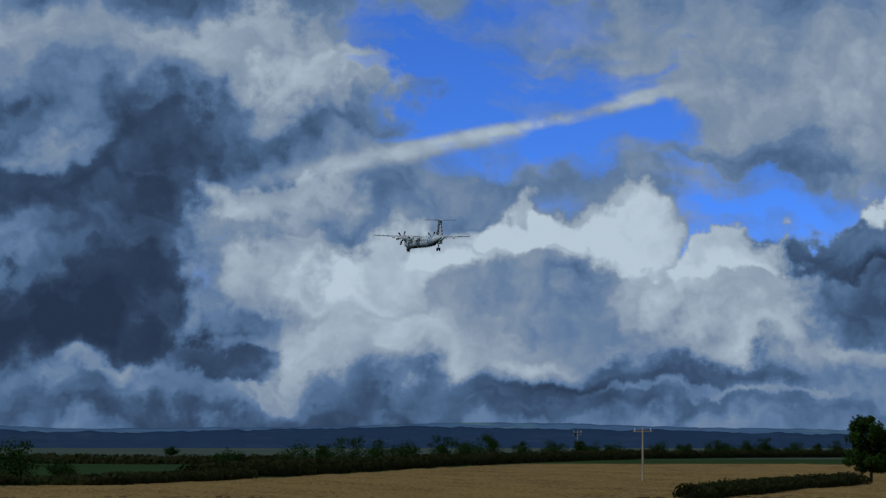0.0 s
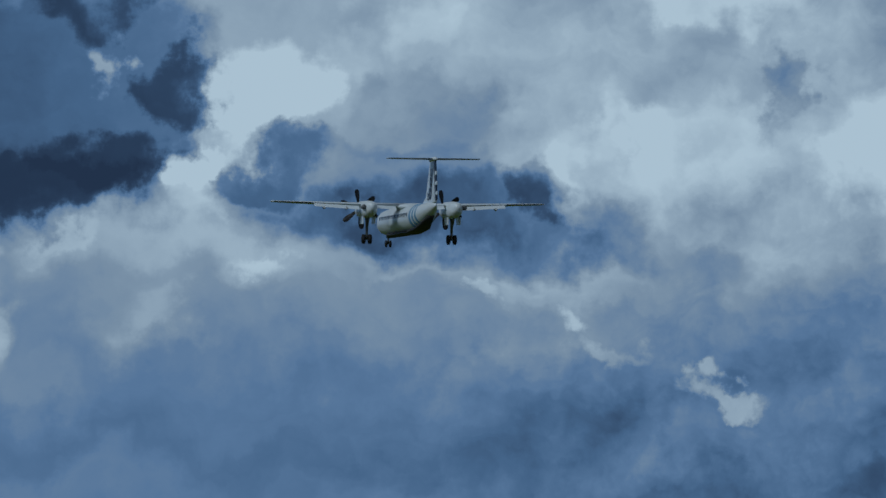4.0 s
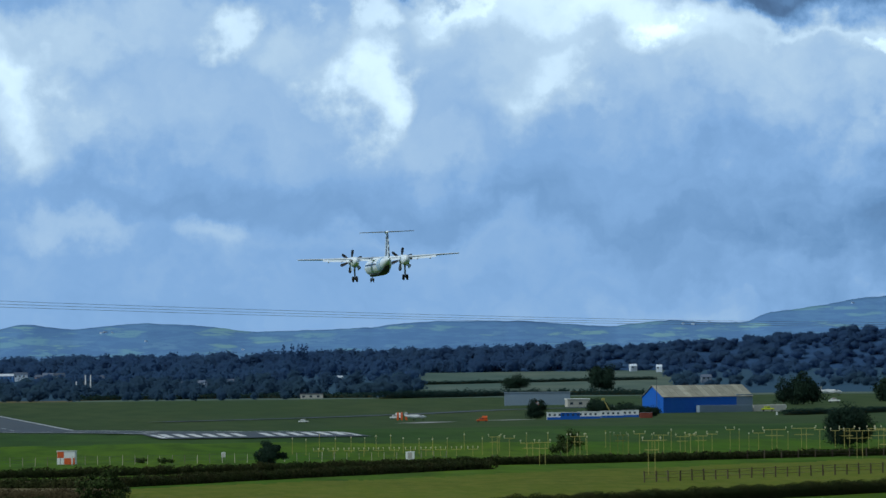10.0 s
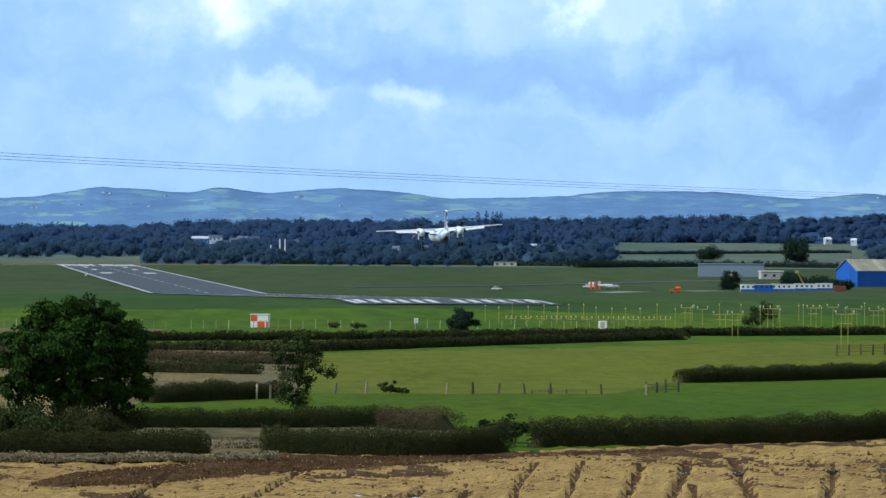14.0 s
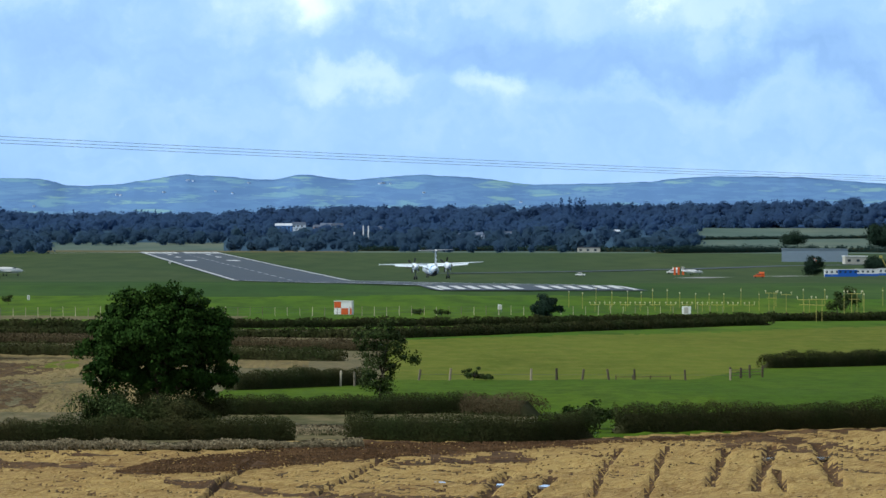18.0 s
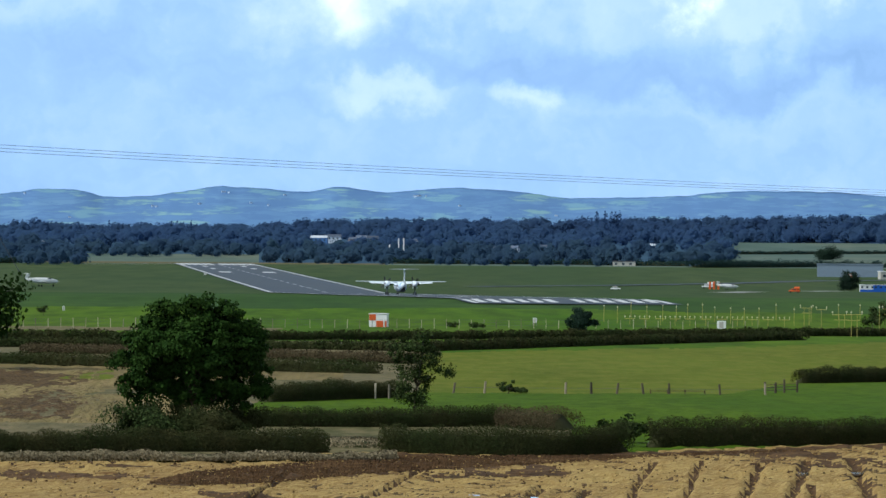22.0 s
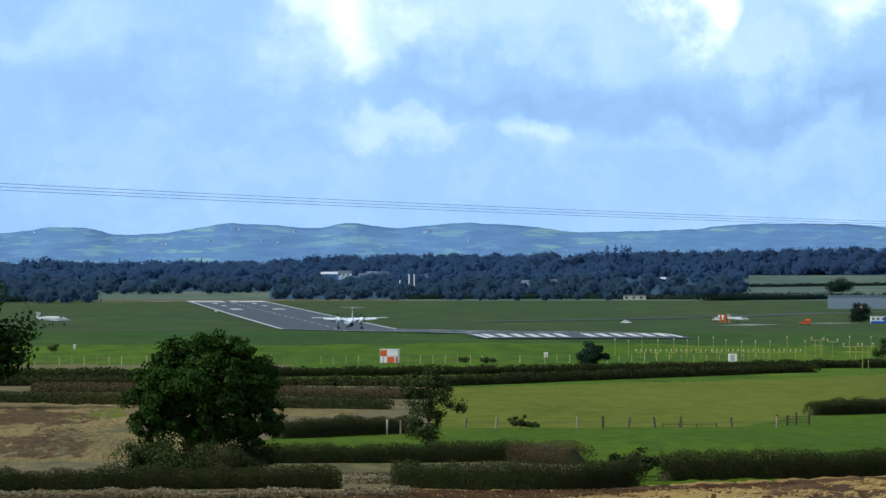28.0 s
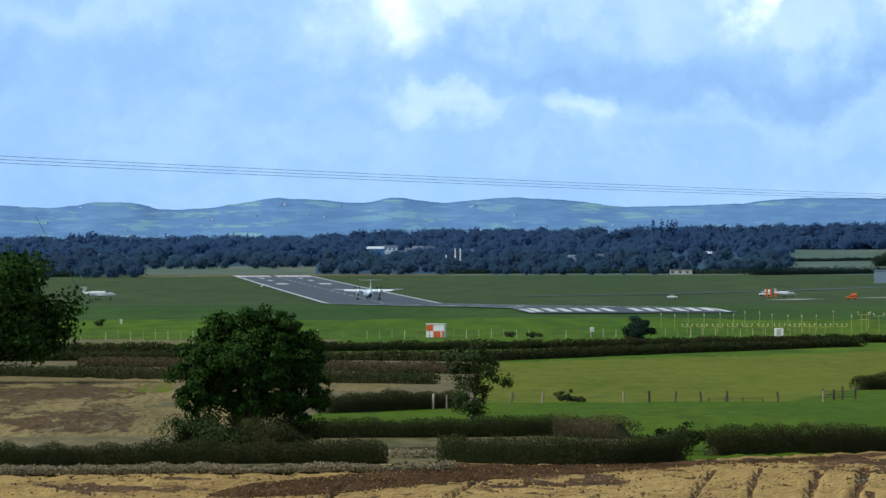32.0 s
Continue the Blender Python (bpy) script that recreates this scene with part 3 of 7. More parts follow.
def ground_sheet():
    bs = np.concatenate([np.arange(-30700, -2000, 500), np.arange(-2000, -1100, 18), np.arange(-1100, -200, 5), np.arange(-200, 1600, 9), np.arange(1600, 3400, 36), np.arange(3400, 5900, 14), np.arange(6000, 30400, 500)]).astype(float)
    bs[-1] = bs[0] + 2 * math.pi / STEP - 420
    rs = np.concatenate([np.array([0.0, 2.0]), np.arange(6, 240, 9), np.arange(240, 392, 0.7), np.arange(392, 410, 1.0), np.arange(410, 640, 1.1), np.arange(640, 700, 4), np.arange(700, 1300, 8), np.arange(1300, 3400, 40), np.arange(3400, 4961, 60)])
    B, R = np.meshgrid(bs, rs)
    Z = land(B, R)
    X, Y = R * np.sin(compass(B)), R * np.cos(compass(B))
    dip = np.arctan((EYE - Z) / R) / STEP
    worked = (dip > field_edge(B) - 4) & (R < 900)
    # uneven, rutted stubble; gentle roll elsewhere
    furrow = np.sin(X * 2.4 + Y * 0.5 + 1.5 * ripple(X / 30, Y / 30, 5))
    Z = Z + np.where(worked, 0.09 * ripple(X / 2.1, Y / 5.0, 3) + 0.05 * ripple(X / 0.7, Y / 1.5, 4) - 0.14 * np.exp(-(ripple((X + 0.5 * Y) / 1.6, (Y - 2 * X) / 9.0, 8) / 0.13) ** 2) + 0.03 * furrow, 0.10 * ripple(X / 14, Y / 22, 6))
    clod_field = (dip > 242) & (dip < 345) & (B < -300) & (R > 250)
    Z = Z + np.where(clod_field, 0.10 * ripple(X / 1.3, Y / 7.0, 61) + 0.07 * ripple(X / 0.5, Y / 2.5, 62), 0)
    for line, width in RUTS:
        along = np.array(line, float)
        centre = np.interp(dip, along[:, 1], along[:, 0], left=1e6, right=1e6)
        Z = Z - 0.30 * np.exp(-((B - centre) / width) ** 2) + 0.12 * np.exp(-((np.abs(B - centre) - 2.2 * width) / width) ** 2)
    V = np.stack([X, Y, Z], -1).reshape(-1, 3)
    nr, nb = B.shape
    i = np.arange(nr - 1)[:, None] * nb + np.arange(nb - 1)[None, :]
    F = np.stack([i, i + 1, i + nb + 1, i + nb], -1).reshape(-1, 4)

    def mid(A):
        return ((A[:-1, :-1] + A[1:, 1:]) / 2).ravel()
    b, r, x, y = mid(B), mid(R), mid(X), mid(Y)
    d = np.arctan((EYE - land(b, r)) / r) / STEP
    idx = np.full(len(b), 4)                                   # airfield grass
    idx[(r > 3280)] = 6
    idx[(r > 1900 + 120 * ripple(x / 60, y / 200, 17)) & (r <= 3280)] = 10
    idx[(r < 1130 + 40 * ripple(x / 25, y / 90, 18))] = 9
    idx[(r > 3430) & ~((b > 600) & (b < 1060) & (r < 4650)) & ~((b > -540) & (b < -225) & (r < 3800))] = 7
    wob = 1.6 * ripple(x / 5, y / 24, 9) + 0.8 * ripple(x / 0.9, y / 6, 10)
    idx[(d > 172 + wob) & (r < 1200) & (b < 100)] = 5                       # rough banks between the fields
    idx[(d > 172 + wob) & (d < 197) & (r < 1200) & (b < 100)] = 9              # mown verge along the perimeter
    idx[(np.abs(d - 177 - 0.6 * wob) < 2.6 + wob) & (b < -190 + 12 * wob)] = 5
    pasture_top = np.interp(b, [0, 82, 990, 1400], [232, 216, 190, 178])
    seam = np.interp(b, [600, 728, 1376, 2000], [286, 265, 238, 212])
    idx[(d > pasture_top + wob) & (b > 60) & (d < seam + wob)] = 3
    idx[(d > seam + wob) & (b > -215 + (300 - d) * 2)] = 2
    idx[(d > 240 + wob) & (b < -300 - (d - 300) * 0.3 + 22 * wob) & (r > 200)] = 8           # the fallow field beyond the oak
    idx[(d > 244 + wob) & (d < 264 + wob) & (b < -70)] = 8
    torn = ripple(x / 2.6, y / 16, 13) + 0.6 * ripple(x / 0.8, y / 5, 14) + 0.3 * ripple(x / 0.3, y / 2, 15)
    idx[(d > 248) & (d < 338) & (b < -330) & (torn + 0.35 * ripple(x / 0.35, y / 3, 16) > -0.62 + np.minimum(np.abs(d - 269), np.abs(d - 316)) / 30 + np.maximum(0, b + 585) / 90)] = 11
    idx[(d > 246) & (d < 268) & (b > -590) & (b < -480) & (torn > 0.35)] = 3
    idx[(d > 285) & (d < 345) & (b < -440) & (torn > 0.55)] = 5
    idx[(d > 322) & (d < 352) & (b > -470) & (b < -400) & (torn > -0.2)] = 3
    idx[(r > 3290) & (r < 3440) & (b > -640) & (b < 0)] = 5
    idx[(d > 345) & (d < 400) & (b < 330)] = 5                  # weedy ground round the hedges
    idx[(d > 138 + wob) & (d < 154 + wob) & (b > 1490 + 5 * np.abs(d - 150)) & (b < 2000)] = 11      # bare earth by the perimeter
    right = b > 2600
    idx[right] = 4
    # The dark floor colour is laid here in place of the hillside's shade.
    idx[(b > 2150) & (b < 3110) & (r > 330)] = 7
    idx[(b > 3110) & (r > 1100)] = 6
    idx[right & (r <= 1100) & (d > 20) & (b < 4200) & (d > 30)] = 4
    edge = field_edge(b)
    idx[(d > edge + wob * 0.5) & (r < 900)] = 0
    # ploughed strips that sweep through the stubble
    strip = np.interp(b, [-1000, -560, -380, -180, 0, 260, 420, 900], [500, 470, 446, 432, 415, 402, 392, 372])
    wide = np.interp(b, [-1000, -420, -340, -200, 120, 420, 900], [0, 0, 12, 15, 12, 6, 2])
    lower = np.interp(b, [-1000, -330, -120, 200, 500, 1000], [470, 466, 486, 500, 508, 512])
    tear = ripple(x / 4, y / 9, 21)
    plough = (np.abs(d - strip) < wide * (1 + 0.6 * tear)) | ((np.abs(d - lower) < 4 * (1 + 2.2 * tear)) & (b > -330) & (b < 900))
    scraps = (d < edge + 42) & (tear + 0.5 * ripple(x / 1.5, y / 3, 22) > 0.40)
    crease = np.abs(ripple((x + 0.5 * y) / 1.6, (y - 2 * x) / 9.0, 8)) < 0.10 + 0.05 * tear
    idx[(d > edge + 6) & (r < 420) & (r > 225) & crease & (ripple(x / 7, y / 16, 24) > 0.15)] = 11
    idx[(d > edge + 6) & (r < 420) & (r > 225) & crease & (ripple(x / 3, y / 9, 25) > 0.25)] = 1
    for line, width in RUTS:
        along = np.array(line, float)
        centre = np.interp(d, along[:, 1], along[:, 0], left=1e6, right=1e6)
        idx[np.abs(b - centre) < width * (1.0 + 0.6 * ripple(x / 0.7, y / 1.5, 26))] = 1
    idx[(d > edge + 3) & (r < 420) & (r > 225) & (b < 1500) & (plough | scraps)] = 1
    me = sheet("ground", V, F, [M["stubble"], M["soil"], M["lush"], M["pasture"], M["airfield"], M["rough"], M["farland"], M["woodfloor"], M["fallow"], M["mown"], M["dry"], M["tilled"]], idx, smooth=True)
    tagged(new("ground", me), "farmland and airfield grass falling away to a wooded plain", "ground", kind="structure")


ground_sheet()

# ---- hills and sky line ----


def countryside(name, tints, hedge_tint, wood_tint, cell, wooded):
    """Distant land: small fields of several colours, dark hedgerows between them, woods in patches."""
    m = bpy.data.materials.new(name)
    m.use_nodes = True
    n, l = m.node_tree.nodes, m.node_tree.links
    body = n["Principled BSDF"]
    body.inputs["Roughness"].default_value, body.inputs["Specular IOR Level"].default_value = 1.0, 0.0
    place = n.new("ShaderNodeNewGeometry")
    scaled = n.new("ShaderNodeVectorMath")
    scaled.operation = "MULTIPLY"
    l.new(place.outputs["Position"], scaled.inputs[0])
    scaled.inputs[1].default_value = (1, 0.6, 7.5)
    cells = n.new("ShaderNodeTexVoronoi")
    cells.inputs["Scale"].default_value = cell
    l.new(scaled.outputs[0], cells.inputs["Vector"])
    pick = n.new("ShaderNodeSeparateColor")
    l.new(cells.outputs["Color"], pick.inputs[0])
    ramp = n.new("ShaderNodeValToRGB")
    ramp.color_ramp.interpolation = "CONSTANT"
    ramp.color_ramp.elements[0].color = (*tints[0], 1)
    ramp.color_ramp.elements[1].position, ramp.color_ramp.elements[1].color = 1 / len(tints), (*tints[1], 1)
    for i, t in enumerate(tints[2:]):
        ramp.color_ramp.elements.new((i + 2) / len(tints)).color = (*t, 1)
    l.new(pick.outputs[0], ramp.inputs[0])
    out = ramp.outputs[0]
    edge = n.new("ShaderNodeTexVoronoi")
    edge.feature = "DISTANCE_TO_EDGE"
    edge.inputs["Scale"].default_value = cell
    l.new(scaled.outputs[0], edge.inputs["Vector"])
    woods = n.new("ShaderNodeTexNoise")
    woods.inputs["Scale"].default_value, woods.inputs["Detail"].default_value, woods.inputs["Roughness"].default_value = cell * 1.1, 7, 0.7
    l.new(scaled.outputs[0], woods.inputs["Vector"])
    for source, lo, hi, tint, most in ((edge.outputs["Distance"], 0.10, 0.03, hedge_tint, 0.5), (woods.outputs[0], wooded, wooded + 0.05, wood_tint, 0.9)):
        cut = n.new("ShaderNodeMapRange")
        l.new(source, cut.inputs[0])
        cut.inputs[1].default_value, cut.inputs[2].default_value, cut.inputs[4].default_value = lo, hi, most
        mix = n.new("ShaderNodeMix")
        mix.data_type = "RGBA"
        l.new(cut.outputs[0], mix.inputs[0])
        l.new(out, mix.inputs[6])
        mix.inputs[7].default_value = (*tint, 1)
        out = mix.outputs[2]
    l.new(out, body.inputs["Base Color"])
    return m


# Distance haze is put into these hill and slope colours as blue.
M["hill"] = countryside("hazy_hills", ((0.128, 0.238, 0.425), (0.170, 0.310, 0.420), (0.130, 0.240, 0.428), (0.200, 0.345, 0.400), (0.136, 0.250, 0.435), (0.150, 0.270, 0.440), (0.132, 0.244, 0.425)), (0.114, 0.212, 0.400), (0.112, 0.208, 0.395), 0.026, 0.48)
M["hill_near"] = countryside("haze_blue_wooded_slopes", ((0.044, 0.084, 0.168), (0.050, 0.092, 0.168), (0.045, 0.086, 0.172)), (0.038, 0.074, 0.155), (0.038, 0.074, 0.155), 0.03, 0.42)


def hill(name, label, r0, r1, bs, tops, mat, bumps, seed, foot=-25):
    """A ridge whose crest stands at the given heights (steps above eye level) along the bearings."""
    b = np.arange(bs[0], bs[-1] + 1, 7.0)
    crest = np.interp(b, bs, tops)
    k = np.array([1, 2, 3, 2, 1]) / 9
    for _ in range(2):
        crest = np.convolve(np.pad(crest, 2, mode="edge"), k, mode="valid")
    crest = crest + bumps * ripple(b / 60, b * 0, seed) + 0.7 * bumps * ripple(b / 9, b * 0, seed + 1)
    rows = np.linspace(0, 1, 16)
    V = []
    for f in rows:
        r = r0 + (r1 - r0) * f
        e = foot + (crest - foot) * (f ** 0.8) + (1 - f) * f * bumps * 6 * ripple(b / 90 + f * 3, b * 0 + f * 6, seed + 3)
        V.append(np.stack([r * np.sin(compass(b)), r * np.cos(compass(b)), EYE + r * np.tan(e * STEP)], -1))
    V.append(np.stack([(r1 + 20) * np.sin(compass(b)), (r1 + 20) * np.cos(compass(b)), np.full(len(b), -8.0)], -1))
    n = len(b)
    i = np.arange(len(V) - 1)[:, None] * n + np.arange(n - 1)[None, :]
    F = np.stack([i, i + 1, i + n + 1, i + n], -1).reshape(-1, 4)
    tagged(new(name, sheet(name, np.concatenate(V), F, [mat], smooth=True)), label, "hill", kind="structure")

    def at(bearing, e):
        """The point on the slope at a bearing and height above eye level."""
        top = float(np.interp(bearing, b, crest))
        f = np.linspace(0.02, 0.98, 97)
        one = np.full(97, float(bearing))
        rise = foot + (top - foot) * f ** 0.8 + (1 - f) * f * bumps * 6 * ripple(one / 90 + f * 3, f * 6, seed + 3)
        k = int(np.argmax(rise >= e)) if (rise >= e).any() else 96
        r, e = r0 + (r1 - r0) * float(f[k]), float(rise[k])
        return Vector((r * math.sin(compass(bearing)), r * math.cos(compass(bearing)), EYE + r * math.tan(e * STEP)))
    return at


HILLS = hill("backdrop_hill", "distant hills with a patchwork of green fields, haze painted in as pale blue", 4750, 4930,
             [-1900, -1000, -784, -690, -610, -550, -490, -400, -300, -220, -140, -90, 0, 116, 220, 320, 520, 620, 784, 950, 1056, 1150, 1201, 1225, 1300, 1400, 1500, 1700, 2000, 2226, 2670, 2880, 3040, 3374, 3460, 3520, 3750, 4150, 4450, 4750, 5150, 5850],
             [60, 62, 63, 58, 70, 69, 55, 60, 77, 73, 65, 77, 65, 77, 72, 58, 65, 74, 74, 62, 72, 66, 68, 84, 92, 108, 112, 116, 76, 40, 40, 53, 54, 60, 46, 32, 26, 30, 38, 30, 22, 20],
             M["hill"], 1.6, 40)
SLOPE = hill("backdrop_slope", "wooded lower slope under the hills, haze painted in as dark blue", 4560, 4700,
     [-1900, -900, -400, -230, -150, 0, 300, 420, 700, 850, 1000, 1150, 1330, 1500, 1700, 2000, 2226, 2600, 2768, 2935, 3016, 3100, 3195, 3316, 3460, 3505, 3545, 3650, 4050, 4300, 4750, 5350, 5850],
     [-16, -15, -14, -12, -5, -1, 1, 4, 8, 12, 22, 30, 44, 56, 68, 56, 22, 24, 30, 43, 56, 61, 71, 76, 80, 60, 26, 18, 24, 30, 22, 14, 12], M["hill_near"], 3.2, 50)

# ---- runway ----
M["asphalt"] = material("grooved_asphalt", (0.036, 0.052, 0.074), 0.75, broad=(0.02, (0.046, 0.060, 0.076), 0.7), fine=(0.4, (0.054, 0.068, 0.088), 0.5), spec=0.3, stretch=(1, 0.2, 1))
M["paint"] = material("runway_paint", (0.66, 0.67, 0.67), 0.6, fine=(0.5, (0.36, 0.38, 0.40), 0.7))
M["worn_paint"] = material("worn_runway_paint", (0.34, 0.36, 0.39), 0.7, fine=(0.8, (0.20, 0.22, 0.25), 0.6))
M["concrete"] = material("pale_concrete", (0.30, 0.30, 0.30), 0.8, broad=(0.05, (0.22, 0.22, 0.22), 0.6), fine=(0.6, (0.36, 0.36, 0.36), 0.4))
AXIS = radians(-4.05)                                      # heading of the runway, clockwise from +y
RIGHT_OF = Vector((math.cos(AXIS), -math.sin(AXIS), 0))
ALONG = Vector((math.sin(AXIS), math.cos(AXIS), 0))
SIDE = 129.0                                               # the viewpoint stands this far left of the centre line


def strip_point(s, x, lift):
    p = RIGHT_OF * (SIDE + x) + ALONG * s
    b = math.atan2(p.x, p.y) / STEP
    return (p.x, p.y, float(land(b, p.xy.length)) + lift)


def strip_mesh(name, pieces, mat, lift):
    """Flat pieces (s0, s1, x0, x1) laid along the runway over the lie of the land."""
    V, F = [], []
    for s0, s1, x0, x1 in pieces:
        n = max(1, int((s1 - s0) / 25))
        m = max(1, int((x1 - x0) / 8))
        for j in range(n):
            a, b = s0 + (s1 - s0) * j / n, s0 + (s1 - s0) * (j + 1) / n
            for k in range(m):
                c, d = x0 + (x1 - x0) * k / m, x0 + (x1 - x0) * (k + 1) / m
                i = len(V)
                V += [strip_point(a, c, lift), strip_point(a, d, lift), strip_point(b, d, lift), strip_point(b, c, lift)]
                F.append((i, i + 1, i + 2, i + 3))
    return sheet(name, V, F, [mat])


S0, S1 = 1225.0, 3270.0
runway = tagged(new("runway", strip_mesh("runway", [(S0 - 6, S1 + 12, -23.5, 23.5)], M["asphalt"], 0.22)), "long grey asphalt runway with white markings", "runway", kind="structure")
for pieces, name in (([(S0, S1, -22.5, -21.3)], "edge_line"), ([(S0, S1, 21.3, 22.5)], "edge_line")):
    new(name, strip_mesh(name, pieces, M["paint"], 0.27)).parent = runway
for s in (S0 + 6, S1 - 36):
    for k in range(12):
        x = (3.2 + 3.3 * (k // 2)) * (1 if k % 2 else -1)
        new("threshold_stripe", strip_mesh("threshold_stripe", [(s - (50 if s > 2000 else 0), s + 30, x - (1.2 if s > 2000 else 0.9), x + (1.2 if s > 2000 else 0.9))], M["paint"], 0.27)).parent = runway
for k in range(34):
    s = S0 + 95 + k * 55
    new("centre_dash", strip_mesh("centre_dash", [(s, s + 30, -0.5, 0.5)], M["worn_paint"], 0.27)).parent = runway
for s, w in ((400, 6.0), (150, 2.5), (550, 2.5), (S1 - S0 - 460, 6.0), (S1 - S0 - 300, 2.5), (S1 - S0 - 180, 2.5)):
    for x in (-11.0, 11.0):
        new("touchdown_mark", strip_mesh("touchdown_mark", [(S0 + s, S0 + s + 40, x - w / 2, x + w / 2)], M["paint"], 0.27)).parent = runway

# ---- airliner ----
M["white_paint"] = material("white_aircraft_paint", (0.80, 0.87, 0.93), 0.3, broad=(0.5, (0.73, 0.80, 0.87), 0.5), fine=(6, (0.77, 0.84, 0.90), 0.4), spec=0.5)
M["wing_grey"] = material("wing_grey", (0.46, 0.48, 0.50), 0.4, fine=(3, (0.38, 0.40, 0.42), 0.5), spec=0.5)
M["boot"] = material("black_rubber_and_belly_shade", (0.03, 0.032, 0.035), 0.6, fine=(6, (0.05, 0.05, 0.055), 0.5))
M["tyre"] = material("tyre_rubber", (0.018, 0.018, 0.02), 0.8, fine=(9, (0.035, 0.035, 0.035), 0.5))
M["blade"] = material("black_propeller_blade", (0.02, 0.021, 0.024), 0.45, fine=(8, (0.04, 0.04, 0.045), 0.4))
M["glass_dark"] = material("cockpit_glass", (0.02, 0.03, 0.05), 0.08, spec=0.6)
M["sky_blue"] = material("pale_blue_paint", (0.16, 0.36, 0.62), 0.35, fine=(4, (0.20, 0.40, 0.64), 0.5))
M["navy"] = material("navy_paint", (0.012, 0.025, 0.06), 0.35, fine=(4, (0.02, 0.035, 0.08), 0.5))
M["strut"] = material("gear_steel", (0.20, 0.21, 0.22), 0.45, metal=0.4, fine=(9, (0.12, 0.12, 0.13), 0.5))


def tube_ring(bm, y0, y1, cz0, cz1, r0, r1, n=32):
    loft(bm, [(y0, 0, cz0, r0, r0), (y1, 0, cz1, r1, r1)], n)


def airliner():
    ob = thing("airliner", "white twin-propeller airliner with a dark patterned tail, gear down", "aircraft")
    bm = bmesh.new()
    loft(bm, [(15.4, 0, 2.20, 0.05, 0.05), (15.1, 0, 2.22, 0.42, 0.38), (14.4, 0, 2.32, 0.85, 0.80), (13.4, 0, 2.45, 1.15, 1.16), (12.2, 0, 2.55, 1.33, 1.33), (10.5, 0, 2.58, 1.35, 1.35),
              (4, 0, 2.58, 1.35, 1.35), (-4, 0, 2.58, 1.35, 1.35), (-7.5, 0, 2.62, 1.33, 1.32), (-10, 0, 2.80, 1.15, 1.12), (-12.5, 0, 3.06, 0.86, 0.86), (-14.8, 0, 3.32, 0.52, 0.56), (-16.8, 0, 3.52, 0.16, 0.22), (-17.3, 0, 3.56, 0.04, 0.05)], 32)
    part("fuselage", bm, M["white_paint"], ob, "white fuselage", True)
    # The shade under the fuselage is put into this near-black panel.
    bm = bmesh.new()
    loft(bm, [(13.0, 0, 1.02, 0.2, 0.1), (9, 0, 1.17, 0.85, 0.24), (-4, 0, 1.17, 0.85, 0.24), (-9, 0, 1.45, 0.8, 0.24), (-14, 0, 2.5, 0.35, 0.3)], 20)
    part("belly", bm, M["boot"], ob, "near-black belly panel with the underside's shade painted in", True)
    bm = bmesh.new()
    loft(bm, [(3.4, 0, 3.75, 0.5, 0.10), (2.2, 0, 3.83, 1.25, 0.34), (-1.8, 0, 3.83, 1.3, 0.36), (-4.2, 0, 3.72, 0.6, 0.12)], 20)
    part("wing_fairing", bm, M["white_paint"], ob, "", True)
    bm = bmesh.new()
    tube_ring(bm, 13.55, 13.0, 2.60, 2.66, 1.03, 1.16)
    bmesh.ops.delete(bm, geom=[v for v in bm.verts if v.co.z < 2.75], context="VERTS")
    part("cockpit_window", bm, M["glass_dark"], ob, "dark wraparound cockpit windows")
    for y, w in ((-8.3, 0.75), (-9.5, 0.62), (-10.6, 0.5)):
        bm = bmesh.new()
        r0, r1 = np.interp([-(y + w / 2), -(y - w / 2)], [7.5, 10, 12.5], [1.34, 1.155, 0.875])
        c0, c1 = np.interp([-(y + w / 2), -(y - w / 2)], [7.5, 10, 12.5], [2.62, 2.80, 3.06])
        tube_ring(bm, y + w / 2, y - w / 2, c0, c1, r0, r1)
        part("stripe", bm, M["sky_blue"], ob, "pale blue band round the rear fuselage", True)
    for side in (-1, 1):
        for k in range(19):
            y = 10.2 - k * 0.95
            bm = bmesh.new()
            loft(bm, [(y + 0.17, side * 1.32, 2.86, 0.045, 0.22), (y - 0.17, side * 1.32, 2.86, 0.045, 0.22)], 10)
            part("cabin_window", bm, M["glass_dark"], ob)
        bm = bmesh.new()
        slab(bm, [(0, 1.55, -1.2, 3.98, 0.50), (side * 5.2, 1.5, -1.15, 4.02, 0.48), (side * 9.8, 1.25, -0.75, 4.16, 0.34), (side * 14.0, 0.95, -0.25, 4.28, 0.20), (side * 14.2, 0.7, -0.2, 4.29, 0.08)])
        part("wing", bm, M["white_paint"], ob, "", True)
        bm = bmesh.new()
        slab(bm, [(side * 5.3, 1.66, 1.25, 4.03, 0.34), (side * 9.8, 1.36, 1.0, 4.16, 0.26), (side * 14.05, 1.02, 0.75, 4.28, 0.16)])
        part("deicing_boot", bm, M["boot"], ob, "black rubber leading edge")
        for x0, x1, drop in ((1.5, 3.5, 0.55), (5.3, 9.9, 0.5)):
            bm = bmesh.new()
            lead0, lead1 = np.interp([x0, x1], [0, 5.2, 9.8], [-1.05, -1.0, -0.6])
            slab(bm, [(side * x0, lead0, lead0 - 0.95, 3.86, 0.13), (side * x1, lead1, lead1 - 0.8, 3.95, 0.12)])
            bmesh.ops.rotate(bm, verts=bm.verts, cent=(0, lead0, 3.9), matrix=Matrix.Rotation(radians(24), 3, "X"))
            part("flap", bm, M["white_paint"], ob, "extended white flap")
        bm = bmesh.new()
